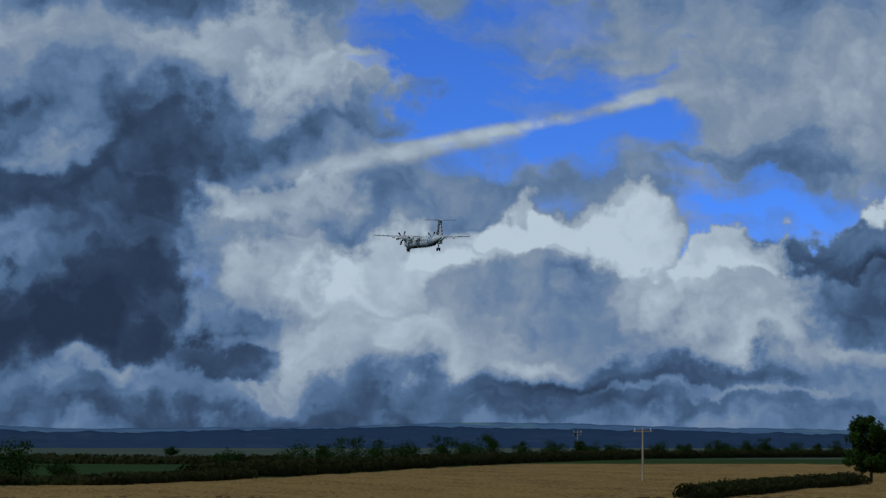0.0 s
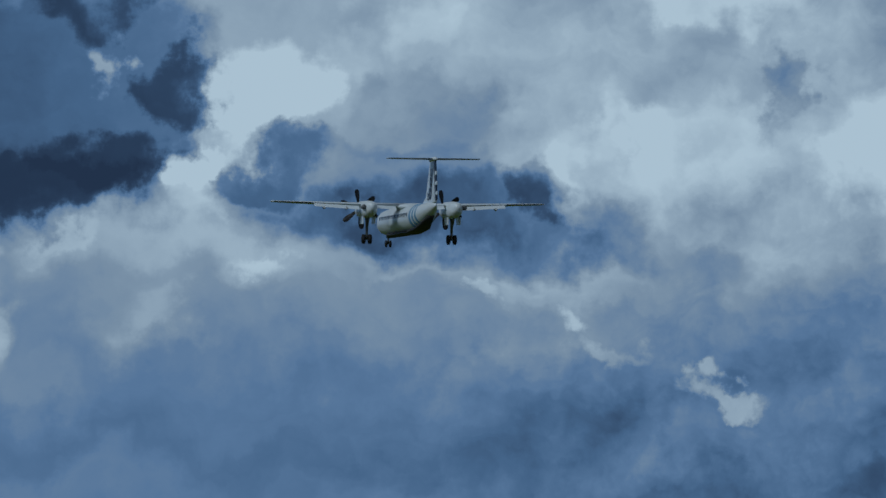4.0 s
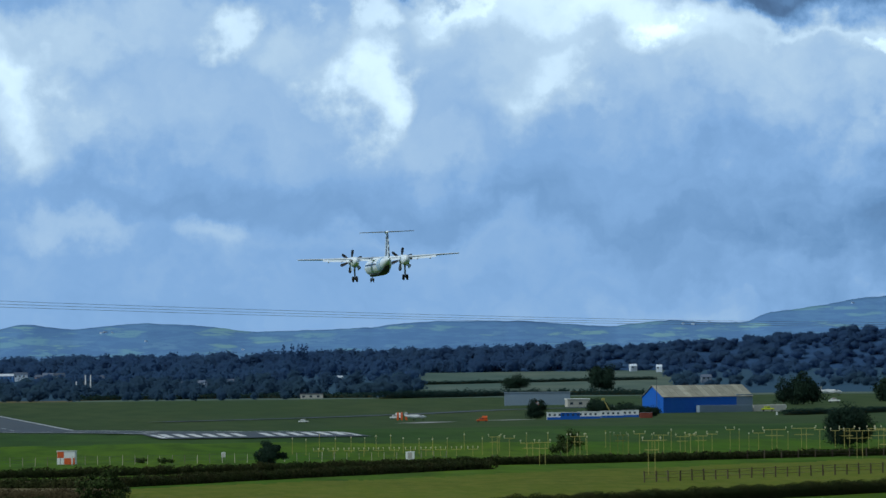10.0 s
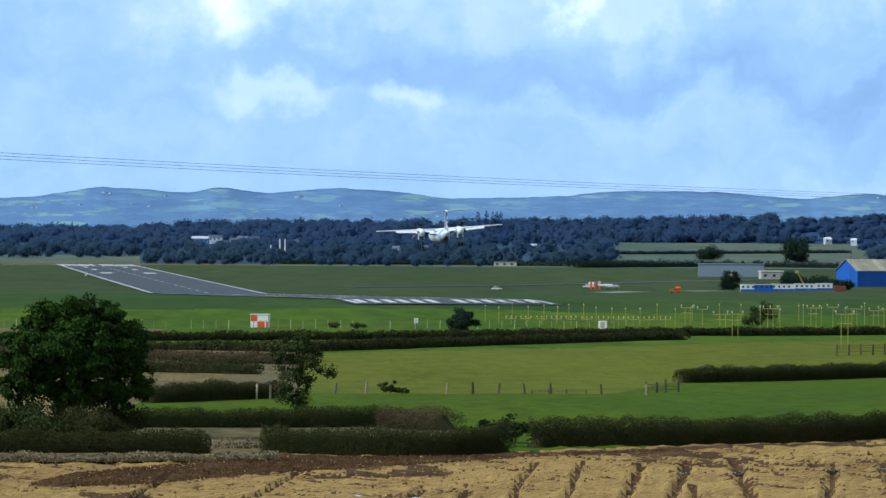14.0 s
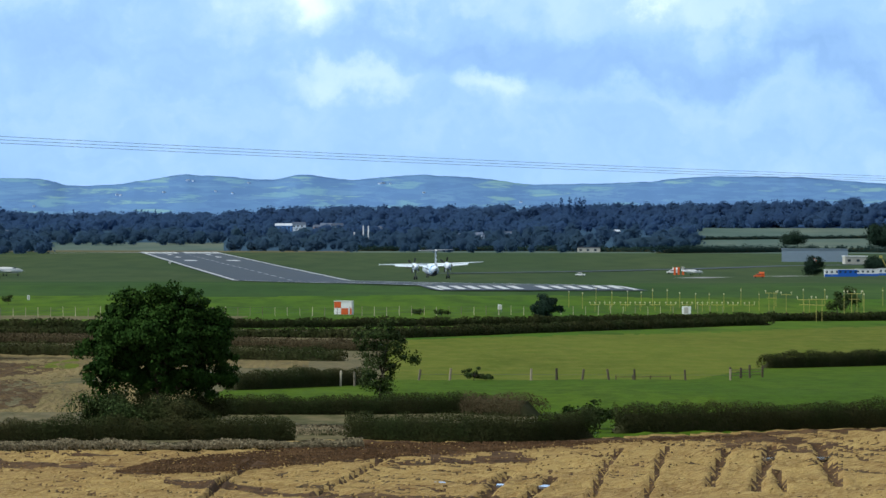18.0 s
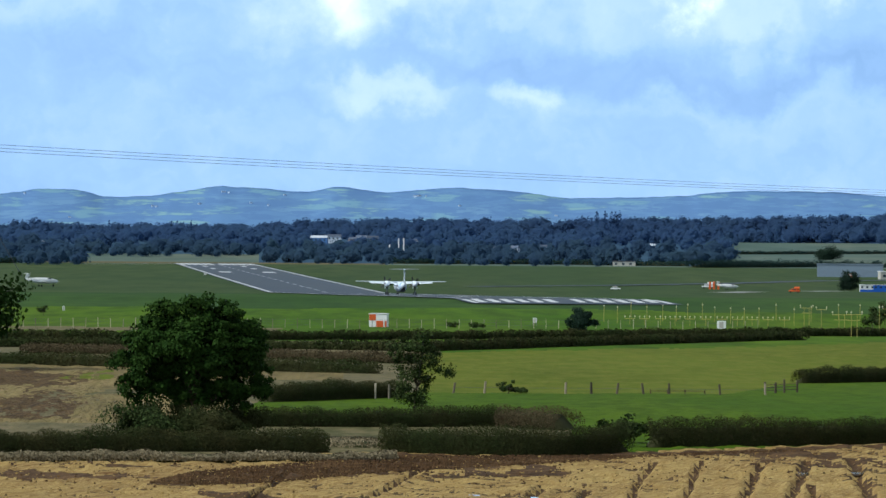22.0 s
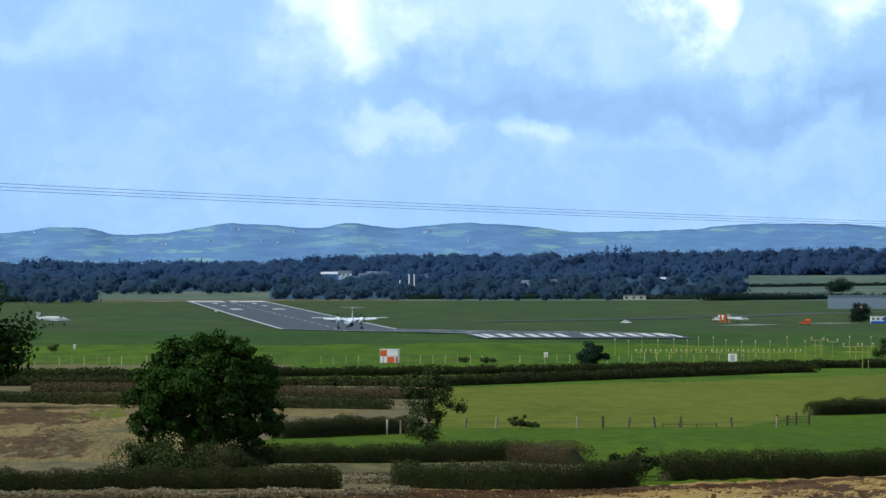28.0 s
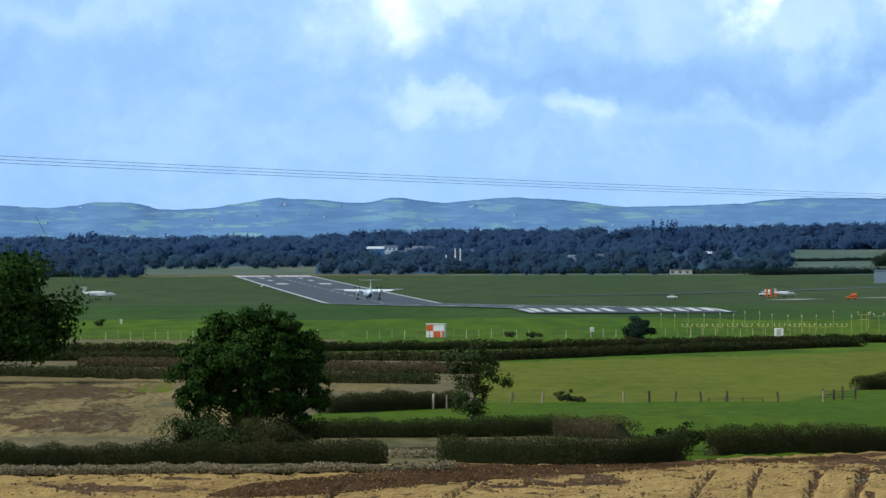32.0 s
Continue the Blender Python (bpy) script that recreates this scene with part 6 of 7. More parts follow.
def vehicle(b, dip, turn, length, label, name, paint, cargo=None):
    """A small truck, nose along +x of its own, seen from the side."""
    ob = thing(name, label, "vehicle", facing(on(b, dip, 0.2), turn - 90))
    k = length / 5.0
    bm = bmesh.new()
    for x, z, w, h, l in ((0, 0.85, 1.9, 0.6, 5.0), (0, 1.5, 1.7, 0.75, 2.3)):
        box(bm, x, (0.2 if z > 1 else 0) * k, z * k, w * k, l * k, h * k, bevel=0.12 * k)
    part("body", bm, M[paint], ob)
    bm = bmesh.new()
    box(bm, 0, 0.2 * k, 1.55 * k, 1.74 * k, 1.9 * k, 0.42 * k, bevel=0.05 * k)
    part("window_band", bm, M["window"], ob, "dark side windows")
    for y in (-1.6, 1.6):
        for x in (-0.85, 0.85):
            wheel_part(ob, x * k, y * k, 0.38 * k, 0.25 * k)
    bm = bmesh.new()
    box(bm, 0, 0.2 * k, 1.93 * k, 1.2 * k, 0.3 * k, 0.12 * k)
    part("light_bar", bm, M["orange"], ob, "orange light bar")
    if cargo:
        bm = bmesh.new()
        rod(bm, (0, -2.3 * k, 1.9 * k), (0, 0.0, 1.9 * k), 0.85 * k, 0.85 * k, 14)
        part("tank", bm, M[cargo], ob, "white tank")


vehicle(1227, 92, 0, 6.0, "yellow-green airfield pickup truck on the grass", "pickup_truck", "lime")
vehicle(406, 104, 0, 4.2, "small white van with an orange beacon", "van", "white")
vehicle(569, 99.5, 0, 5.0, "white tanker truck at the training area", "tanker_truck", "white", "white")
vehicle(1344, 78, 0, 6.0, "white van parked behind the trees", "van", "white")
vehicle(722, 106, 0, 4.6, "orange tractor on the airfield", "tractor", "orange", "orange")
vehicle(1062, 90, 0, 4.5, "orange tractor by the portable cabins", "tractor", "orange")


def light_aircraft(b, dip, turn, length, label, name="light_aircraft"):
    ob = thing(name, label, "aircraft", facing(on(b, dip, 0.2), turn))
    k = length / 10
    bm = bmesh.new()
    loft(bm, [(5 * k, 0, 1.4 * k, 0.05 * k, 0.05 * k), (4 * k, 0, 1.45 * k, 0.5 * k, 0.5 * k), (2 * k, 0, 1.6 * k, 0.75 * k, 0.8 * k), (-1.5 * k, 0, 1.7 * k, 0.7 * k, 0.75 * k), (-4.6 * k, 0, 2.0 * k, 0.2 * k, 0.25 * k)], 16)
    part("fuselage", bm, M["white"], ob, "", True)
    bm = bmesh.new()
    slab(bm, [(-5.5 * k, 0.5 * k, -0.5 * k, 1.35 * k, 0.12 * k), (0, 1.1 * k, -0.9 * k, 1.2 * k, 0.26 * k), (5.5 * k, 0.5 * k, -0.5 * k, 1.35 * k, 0.12 * k)])
    part("wing", bm, M["white"], ob)
    bm = bmesh.new()
    slab(bm, [(-1.9 * k, -4.1 * k, -4.7 * k, 3.5 * k, 0.08 * k), (1.9 * k, -4.1 * k, -4.7 * k, 3.5 * k, 0.08 * k)])
    part("tailplane", bm, M["white"], ob)
    bm = bmesh.new()
    box(bm, 0, -4.2 * k, 2.7 * k, 0.12 * k, 1.0 * k, 1.7 * k, Matrix.Rotation(radians(-24), 4, "X"), 0.03)
    part("fin", bm, M["white"], ob)
    bm = bmesh.new()
    box(bm, 0, 2.1 * k, 2.12 * k, 1.2 * k, 1.1 * k, 0.42 * k, bevel=0.1 * k)
    part("cockpit_window", bm, M["window"], ob)
    for x, y in ((-1.1, -0.4), (1.1, -0.4), (0, 3.4)):
        bm = bmesh.new()
        rod(bm, (x * k, y * k, 0.2 * k), (x * k, y * k, 1.3 * k), 0.06 * k, 0.06 * k, 6)
        leg = part("gear_leg", bm, M["strut"], ob)
        bm = bmesh.new()
        rod(bm, (x * k - 0.1, y * k, 0.25 * k), (x * k + 0.1, y * k, 0.25 * k), 0.25 * k, 0.25 * k, 12)
        part("wheel", bm, M["tyre"], leg)


light_aircraft(-608, 105, 68, 15, "small white aircraft parked on the airfield grass")
light_aircraft(1338, 66, 68, 15, "white aircraft parked behind the trees")
light_aircraft(604, 101.5, 70, 10, "dark-trimmed light aircraft at the training area")


def hangar():
    p = on(1122, 92)
    ob = thing("hangar", "blue-clad hangar with a weathered pale sheet roof", "hangar", facing(p, -24))
    L, W, H, R = 44.0, 24.0, 7.0, 12.0
    bm = bmesh.new()
    x0, x1 = -L / 2, L / 2 - 8
    pts = ((0, -0.5), (0, H), (W / 2, R), (W, H), (W, -0.5))
    ends = [[bm.verts.new((x, y, z)) for y, z in pts] for x in (x0, x1)]
    bm.faces.new(ends[0])
    bm.faces.new(ends[1])
    for i in range(5):
        j = (i + 1) % 5
        bm.faces.new((ends[0][i], ends[0][j], ends[1][j], ends[1][i]))
    part("wall", bm, M["hangar_blue"], ob, "bright blue cladding")
    n = 15
    for k in range(n):
        xa = x0 - 0.6 + (L + 1) * k / n
        xb = x0 - 0.6 + (L + 1) * (k + 1) / n - 0.12
        for side in (0, 1):
            bm = bmesh.new()
            y0, y1 = (-0.5, W / 2) if side == 0 else (W + 0.5, W / 2)
            a = [bm.verts.new(q) for q in ((xa, y0, H - 0.05), (xb, y0, H - 0.05), (xb, y1, R + 0.15), (xa, y1, R + 0.15))]
            c = [bm.verts.new((v.co.x, v.co.y, v.co.z + 0.18)) for v in a]
            bm.faces.new(a)
            bm.faces.new(c)
            for i in range(4):
                bm.faces.new((a[i], a[(i + 1) % 4], c[(i + 1) % 4], c[i]))
            part("roof_panel", bm, M["hangar_roof"], ob)
    bm = bmesh.new()
    box(bm, L / 2 - 3.9, W / 2, 3.8, 8, W - 0.4, 8.2)
    part("annex", bm, M["grey_wall"], ob, "grey-walled annex")
    bm = bmesh.new()
    box(bm, 7, -2.0, 1.6, 26, 4, 3.2, bevel=0.05)
    part("lean_to", bm, M["grey_wall"], ob, "low grey lean-to")
    bm = bmesh.new()
    box(bm, L / 2 + 8, 4, 1.5, 16, 10, 3.0, bevel=0.05)
    part("store", bm, M["cream_wall"], ob, "low pale store")
    bm = bmesh.new()
    box(bm, x0 - 0.06, W / 2, 3.2, 0.14, 14, 6.2)
    part("door", bm, M["hangar_blue"], ob, "large sliding hangar door")
    bm = bmesh.new()
    rod(bm, (x0 - 1.5, 4, -0.5), (x0 - 1.5, 4, 15.5), 0.16, 0.1, 6)
    part("mast", bm, M["wire"], ob)


hangar()


def cabins():
    for k, (b, dip, w, paint, label) in enumerate(((850, 102, 6, "white", "white portable cabin with small windows"), (878, 102, 8, "hangar_blue", "bright blue portable cabin"), (912, 101, 9.5, "white", "white portable cabin with small windows"), (952, 100, 9.5, "white", "white portable cabin with small windows"),
                                                   (985, 99, 7.0, "white", "white portable cabin with small windows"))):
        ob = thing("portable_cabin", label, "cabin", facing(on(b, dip), -4), "portable cabins")
        bm = bmesh.new()
        box(bm, 0, 1.5, 1.4, w, 3, 2.9, bevel=0.05)
        part("body", bm, M[paint], ob)
        bm = bmesh.new()
        box(bm, 0, 1.5, 2.93, w + 0.3, 3.3, 0.16, bevel=0.03)
        part("roof", bm, M["white"], ob)
        bm = bmesh.new()
        box(bm, 0, -0.03, 0.45, w, 0.05, 1.0)
        part("skirt", bm, M["hangar_blue"], ob, "blue lower panel")
        for x in np.arange(-w / 2 + 1, w / 2 - 0.5, 2.1):
            bm = bmesh.new()
            box(bm, float(x), -0.03, 1.9, 0.9, 0.06, 0.8)
            part("window", bm, M["window"], ob)
    for b, dip, w, h, paint, roof, label, turn in ((820, 76, 34, 6.6, "grey_wall", "grey_wall", "long flat grey-blue shed on the airfield", 0), (893, 80, 11, 4.0, "cream_wall", "white", "pale hut with a white roof", -8), (421, 60, 14, 3, "cream_wall", "slate", "low pale building beyond the airfield", 0)):
        ob = thing("airfield_shed", label, "shed", facing(on(b, dip), turn))
        bm = bmesh.new()
        box(bm, 0, 5, h / 2 - 0.2, w, 10, h, bevel=0.06)
        part("wall", bm, M[paint], ob)
        bm = bmesh.new()
        box(bm, 0, 5, h - 0.05, w + 0.6, 10.6, 0.4, bevel=0.06)
        part("roof", bm, M[roof], ob)
        for x in np.arange(-w / 2 + 2, w / 2 - 1, 4.5):
            bm = bmesh.new()
            box(bm, float(x), -0.03, h * 0.45, 1.6, 0.08, 1.2)
            part("window", bm, M["window" if w < 20 else "grey_wall"], ob)


cabins()


def windsock():
    p = on(818, 98)
    ob = thing("windsock", "orange and white windsock on a pole", "windsock", facing(p))
    bm = bmesh.new()
    rod(bm, (0, -3, -0.3), (0, -3, 7.0), 0.12, 0.09, 8)
    part("pole", bm, M["white"], ob)
    for k in range(5):
        bm = bmesh.new()
        a, b = Vector((0, -3, 7.0)), Vector((2.4, -3, 4.6))
        r0, r1 = 0.55 - 0.06 * k, 0.55 - 0.06 * (k + 1)
        rod(bm, a.lerp(b, k / 5), a.lerp(b, (k + 1) / 5), r0, r1, 12)
        part("band", bm, M["orange" if k % 2 == 0 else "white"], ob)


windsock()


def cone_row():
    for b, dip in ((1122, 91), (1128, 91), (1150, 90), (1162, 91), (1168, 90), (1174, 91), (1180, 90), (1243, 98), (1259, 86)):
        ob = thing("marker_cone", "small white marker cone on the grass", "marker", facing(on(b, dip)), "marker cones")
        bm = bmesh.new()
        rod(bm, (0, 0, -0.1), (0, 0, 1.7), 0.5, 0.12, 10)
        part("cone", bm, M["white"], ob)
    for b, dip in ((573, 100), (580, 100), (588, 100)):
        ob = thing("fire_mockup", "orange steel frame at the training area", "frame", facing(on(b, dip)))
        bm = bmesh.new()
        box(bm, 0, 0, 1.6, 0.9, 0.9, 3.4, bevel=0.05)
        part("frame", bm, M["orange"], ob)
    # yellow boom beside the cabins
    ob = thing("boom_lift", "yellow boom lift beside the cabins", "machine", facing(on(948, 99)))
    bm = bmesh.new()
    box(bm, 0, -2.5, 0.7, 3.2, 1.8, 1.4, bevel=0.1)
    part("base", bm, M["yellow"], ob)
    bm = bmesh.new()
    rod(bm, (0.8, -2.5, 1.3), (-2.6, -2.5, 7.6), 0.22, 0.16, 8)
    part("boom", bm, M["yellow"], ob)
    bm = bmesh.new()
    box(bm, -2.8, -2.5, 7.8, 1.4, 1.0, 1.0, bevel=0.05)
    part("basket", bm, M["yellow"], ob)


cone_row()
M["rust_red"] = material("rusty_red_paint", (0.22, 0.055, 0.035), 0.8, broad=(0.6, (0.14, 0.04, 0.03), 0.6), fine=(3, (0.26, 0.08, 0.05), 0.5))


def red_container():
    ob = thing("storage_container", "small rusty red storage container beside the cabins", "container", facing(on(1012, 101), -6))
    bm = bmesh.new()
    box(bm, 0, 0, 1.15, 5.2, 2.4, 2.3, bevel=0.05)
    body = part("body", bm, M["rust_red"], ob)
    for k in range(12):
        bm = bmesh.new()
        box(bm, -2.35 + 0.427 * k, -1.22, 1.15, 0.16, 0.06, 2.0, bevel=0.015)
        part("rib", bm, M["rust_red"], body)
    bm = bmesh.new()
    box(bm, 0, 0, 2.33, 5.0, 2.2, 0.06)
    part("roof", bm, M["grey_wall"], ob)


red_container()


# ---- fences ----
def fence(name, label, posts, tall, rails, thick=0.07, seed=0, shape="rail", wood="timber", slant=0.06):
    """Posts at (bearing, dip) with rails or wires at the given heights."""
    g = random.Random(seed)
    P = [on(b, d) for b, d in posts]
    ob = thing(name, label, "fence", Matrix.Translation(P[0]))
    o = P[0]
    for p in P:
        bm = bmesh.new()
        q = p - o
        lean = Vector((g.uniform(-slant, slant), g.uniform(-0.04, 0.04), tall * g.uniform(0.9, 1.1)))
        rod(bm, q - Vector((0, 0, 0.3)), q + lean, thick * g.uniform(0.9, 1.25), thick, 6)
        part("post", bm, M[wood], ob)
    for z in rails:
        for p, q in zip(P, P[1:]):
            bm = bmesh.new()
            if shape == "rail":
                m = (q - p).to_track_quat("Z", "Y").to_matrix().to_4x4()
                box(bm, *((p + q) / 2 - o + Vector((0, -0.05, z))), 0.12, 0.05, (q - p).length, m)
                part("rail", bm, M[wood], ob)
            else:
                rod(bm, p - o + Vector((0, 0, z)), q - o + Vector((0, 0, z)), 0.012, 0.012, 4)
                part("wire", bm, M["wire"], ob)
    return ob


fence("rail_fence", "weathered post and rail fence across a pasture", [(1008 + 21 * i, 215 - 0.66 * i) for i in range(34)], 1.35, (0.5, 0.95, 1.25), 0.10, 1, wood="dark_timber")
fence("post_fence", "leaning timber posts with slack wires between pastures", [(b, 287) for b in (120, 175, 319, 365, 409, 458, 503, 593, 672)], 1.0, (0.5,), 0.105, 2, "wire", "field_post", 0.2)
fence("gate_fence", "weathered field gate rails by the hedge end", [(672, 284), (690, 283), (706, 282), (728, 281)], 1.1, (0.3, 0.55, 0.8), 0.10, 3, wood="dark_timber")
fence("broken_rails", "low broken timber rails in the grass", [(470, 286.5), (500, 286.5), (530, 286), (566, 286)], 0.42, (0.3,), 0.05, 4, wood="dark_timber")
fence("post_fence", "pale leaning posts beside a dark hedge", [(-58, 296), (-36, 296), (-18, 297), (7, 297)], 1.15, (), 0.09, 5)
fence("perimeter_fence", "thin wire fence round the airfield", [(-640 + 22 * i, 176 - 0.1 * i) for i in range(60)], 1.5, (0.5, 1.0, 1.4), 0.05, 6, "wire")
fence("rail_fence", "dark timber fence by the approach lights", [(740 + 30 * i, 181 - 0.35 * i) for i in range(24)], 1.5, (0.6, 1.2), 0.09, 7, wood="dark_timber")


# ---- overhead line ----
def overhead_line():
    ends = [(-1400, 300, 26.3), (2350, 900, 27.1)]
    poles = []
    for b, r, z in ends:
        p = spot(b, r)
        ob = thing("power_pole", "timber power line pole with a crossarm", "pole", facing(p, 35), "power poles")
        bm = bmesh.new()
        rod(bm, (0, 0, -0.5), (0, 0, z - p.z + 0.3), 0.2, 0.13, 10)
        part("shaft", bm, M["timber"], ob)
        bm = bmesh.new()
        box(bm, 0, 0, z - p.z - 0.1, 2.2, 0.14, 0.16, bevel=0.02)
        part("crossarm", bm, M["timber"], ob)
        poles.append((p, z))
    (p, z0), (q, z1) = poles
    for k, (off, drop) in enumerate(((0.0, 0.0), (0.3, -0.22), (-0.3, -0.40))):
        bm = bmesh.new()
        prev = None
        for i in range(61):
            f = i / 60
            c = Vector((p.x + (q.x - p.x) * f, p.y + (q.y - p.y) * f, z0 + (z1 - z0) * f + drop - 2.18 * 4 * f * (1 - f)))
            c += Vector((off * 0.7, -off * 0.7, 0))
            if prev is not None:
                rod(bm, prev, c, 0.014, 0.014, 5)
            prev = c
        ob = new("power_line", None)
        ob = tagged(ob, "thin grey overhead power line", "power line", "overhead lines")
        part("cable", bm, M["wire"], ob)


overhead_line()


def field_pole(b, dip, tall, arms):
    p = on(b, dip)
    ob = thing("power_pole", "slim timber pole standing in a golden field", "pole", facing(p), "power poles")
    bm = bmesh.new()
    rod(bm, (0, 0, -0.4), (0, 0, tall), 0.11, 0.08, 8)
    part("shaft", bm, M["timber"], ob)
    for z in arms:
        bm = bmesh.new()
        box(bm, 0, 0, z, 1.9, 0.1, 0.12, bevel=0.02)
        part("crossarm", bm, M["timber"], ob)
        for x in (-0.8, 0, 0.8):
            bm = bmesh.new()
            rod(bm, (x, 0, z + 0.06), (x, 0, z + 0.36), 0.06, 0.05, 6)
            part("insulator", bm, M["white"], ob, "pale insulator")


field_pole(4703, 66, 5.4, (5.0,))
field_pole(4588, 24, 6.2, (5.6, 5.0))


# ---- town and farms beyond the airfield ----
def house(b, r, w, h, deep, wall, roof, label, turn=0, lift=0.0):
    p = spot(b, r, lift)
    ob = thing("house", label, "house", facing(p, turn), "distant houses")
    bm = bmesh.new()
    box(bm, 0, deep / 2, h / 2 - 1.5, w, deep, h + 3)
    part("wall", bm, M[wall], ob)
    bm = bmesh.new()
    pts = [(-w / 2 - 0.3, -0.3), (w / 2 + 0.3, -0.3), (w / 2 + 0.3, deep + 0.3), (-w / 2 - 0.3, deep + 0.3)]
    low = [bm.verts.new((x, y, h)) for x, y in pts]
    a, c = bm.verts.new((-w / 2, deep / 2, h + deep * 0.36)), bm.verts.new((w / 2, deep / 2, h + deep * 0.36))
    bm.faces.new(low)
    bm.faces.new((low[0], low[1], c, a))
    bm.faces.new((low[2], low[3], a, c))
    bm.faces.new((low[3], low[0], a))
    bm.faces.new((low[1], low[2], c))
    part("roof", bm, M[roof], ob)
    for x in np.arange(-w / 2 + 1.5, w / 2 - 0.8, 3.2):
        bm = bmesh.new()
        box(bm, float(x), -0.02, h * 0.6, 1.2, 0.1, 1.3)
        part("window", bm, M["window"], ob)
    return ob


# Wall and roof colours muted and blued: the haze is painted into them.
M["far_pale"] = material("hazed_pale_walls", (0.30, 0.35, 0.42), 0.9, broad=(0.2, (0.24, 0.29, 0.36), 0.6), fine=(2, (0.34, 0.38, 0.44), 0.4), each=0.25)
M["far_white"] = material("hazed_white_walls", (0.55, 0.60, 0.66), 0.9, broad=(0.2, (0.44, 0.49, 0.55), 0.6), fine=(2, (0.58, 0.62, 0.68), 0.4), each=0.25)
M["hill_white"] = material("hazy_white_walls", (0.62, 0.74, 0.86), 0.9, fine=(2, (0.54, 0.66, 0.78), 0.5), each=0.2)
M["far_blue"] = material("hazed_blue_walls", (0.07, 0.17, 0.38), 0.9, broad=(0.2, (0.06, 0.14, 0.33), 0.6), fine=(2, (0.08, 0.18, 0.40), 0.4))
M["far_brick"] = material("hazed_brick_walls", (0.17, 0.16, 0.19), 0.9, broad=(0.2, (0.16, 0.13, 0.15), 0.6), fine=(2, (0.22, 0.18, 0.18), 0.4))
M["far_roof"] = material("hazed_roofs", (0.10, 0.13, 0.19), 0.9, broad=(0.2, (0.13, 0.14, 0.18), 0.6), fine=(2, (0.09, 0.12, 0.17), 0.4), each=0.3)
FAR = dict(white="far_white", cream_wall="far_pale", hangar_blue="far_blue", orange="far_brick", slate="far_roof", grey_wall="far_roof")
H = random.Random(9)
for b, dip, w, h, wall, roof in ((511, 14, 9, 6, "white", "slate"), (472, 36, 7, 5, "white", "white"), (478, 46, 5, 3, "white", "white"), (150, 48, 9, 5, "cream_wall", "slate"), (172, 46, 10, 5, "cream_wall", "slate"), (196, 44, 8, 5, "cream_wall", "slate"), (226, 42, 9, 5, "cream_wall", "slate"),
                                 (262, 44, 12, 6, "cream_wall", "white"), (278, 40, 8, 5, "white", "slate"), (120, 36, 10, 5, "cream_wall", "slate"), (-627, 32, 16, 3, "grey_wall", "white"), (-610, 38, 8, 4, "cream_wall", "white"), (-120, 28, 22, 7, "hangar_blue", "white"), (-92, 24, 18, 6, "white", "grey_wall"),
                                 (-45, 30, 14, 9, "cream_wall", "slate"), (-58, 32, 9, 8, "orange", "slate"), (-24, 26, 16, 6, "cream_wall", "slate"), (992, 18, 9, 4, "white", "white"), (1036, 20, 8, 4, "white", "white"), (1200, 14, 26, 4, "cream_wall", "white"), (1270, 16, 24, 4, "cream_wall", "white"),
                                 (1340, 10, 22, 4, "cream_wall", "slate"), (1420, 16, 24, 4, "white", "slate"), (1490, 12, 22, 4, "cream_wall", "slate"), (700, 12, 8, 5, "cream_wall", "slate"), (1120, 40, 12, 4, "cream_wall", "slate"), (360, 26, 9, 5, "white", "slate"), (310, 20, 8, 5, "cream_wall", "slate"),
                                 (-420, 20, 9, 5, "white", "slate"), (-300, 10, 12, 5, "cream_wall", "slate"), (-470, 12, 12, 5, "cream_wall", "slate"), (50, 30, 8, 5, "white", "slate")):
    house(b, reach(b, dip), w * 0.6, h * 0.55, 5, FAR[wall], FAR[roof], "small pale building among distant trees", H.uniform(-25, 25), 2.0)
for b in (22, 31, 6):
    p = spot(b, 3560)
    ob = thing("chimney_stack", "slim white factory chimney", "chimney", facing(p), "factory chimneys")
    bm = bmesh.new()
    rod(bm, (0, 0, -1), (0, 0, 15 if b > 10 else 11), 0.5, 0.42, 10)
    part("shaft", bm, M["white"], ob)
for i, (b, e, w) in enumerate(((-413, 41, 9), (-408, 40, 6), (-288, 67, 12), (-280, 66, 6), (50, 62, 10), (58, 63, 12), (70, 62, 6), (-560, 20, 8), (-180, 62, 7), (-240, 48, 8), (-640, 62, 6), (-700, 34, 7), (300, 30, 9), (345, 22, 7), (1125, 70, 8), (1096, 66, 12), (1080, 67, 8), (1380, 100, 9), (-330, 46, 10), (-210, 44, 7), (130, 46, 8))):
    ob = thing("farmhouse", "tiny white farmhouse on a distant hill", "house", facing(HILLS(b, e - 3), H.uniform(-30, 30)), "hill farms")
    w *= 0.26
    bm = bmesh.new()
    box(bm, 0, 0.8, 0.1, w, 1.6, 1.8)
    part("wall", bm, M["hill_white"], ob)
    bm = bmesh.new()
    box(bm, 0, 0.8, 1.15, w + 0.3, 2.0, 0.5, bevel=0.15)
    part("roof", bm, M["far_pale"], ob)


def leaning_mast():
    p = spot(-640, 2600)
    ob = thing("leaning_mast", "slender leaning mast above the distant trees", "mast", Matrix.Translation(p))
    tip = Vector((2600 * math.sin(-719 * STEP), 2600 * math.cos(-719 * STEP), EYE + 2600 * math.tan(43 * STEP)))
    bm = bmesh.new()
    rod(bm, (0, 0, -1), tip - p, 0.16, 0.10, 6)
    part("shaft", bm, M["wire"], ob)


leaning_mast()


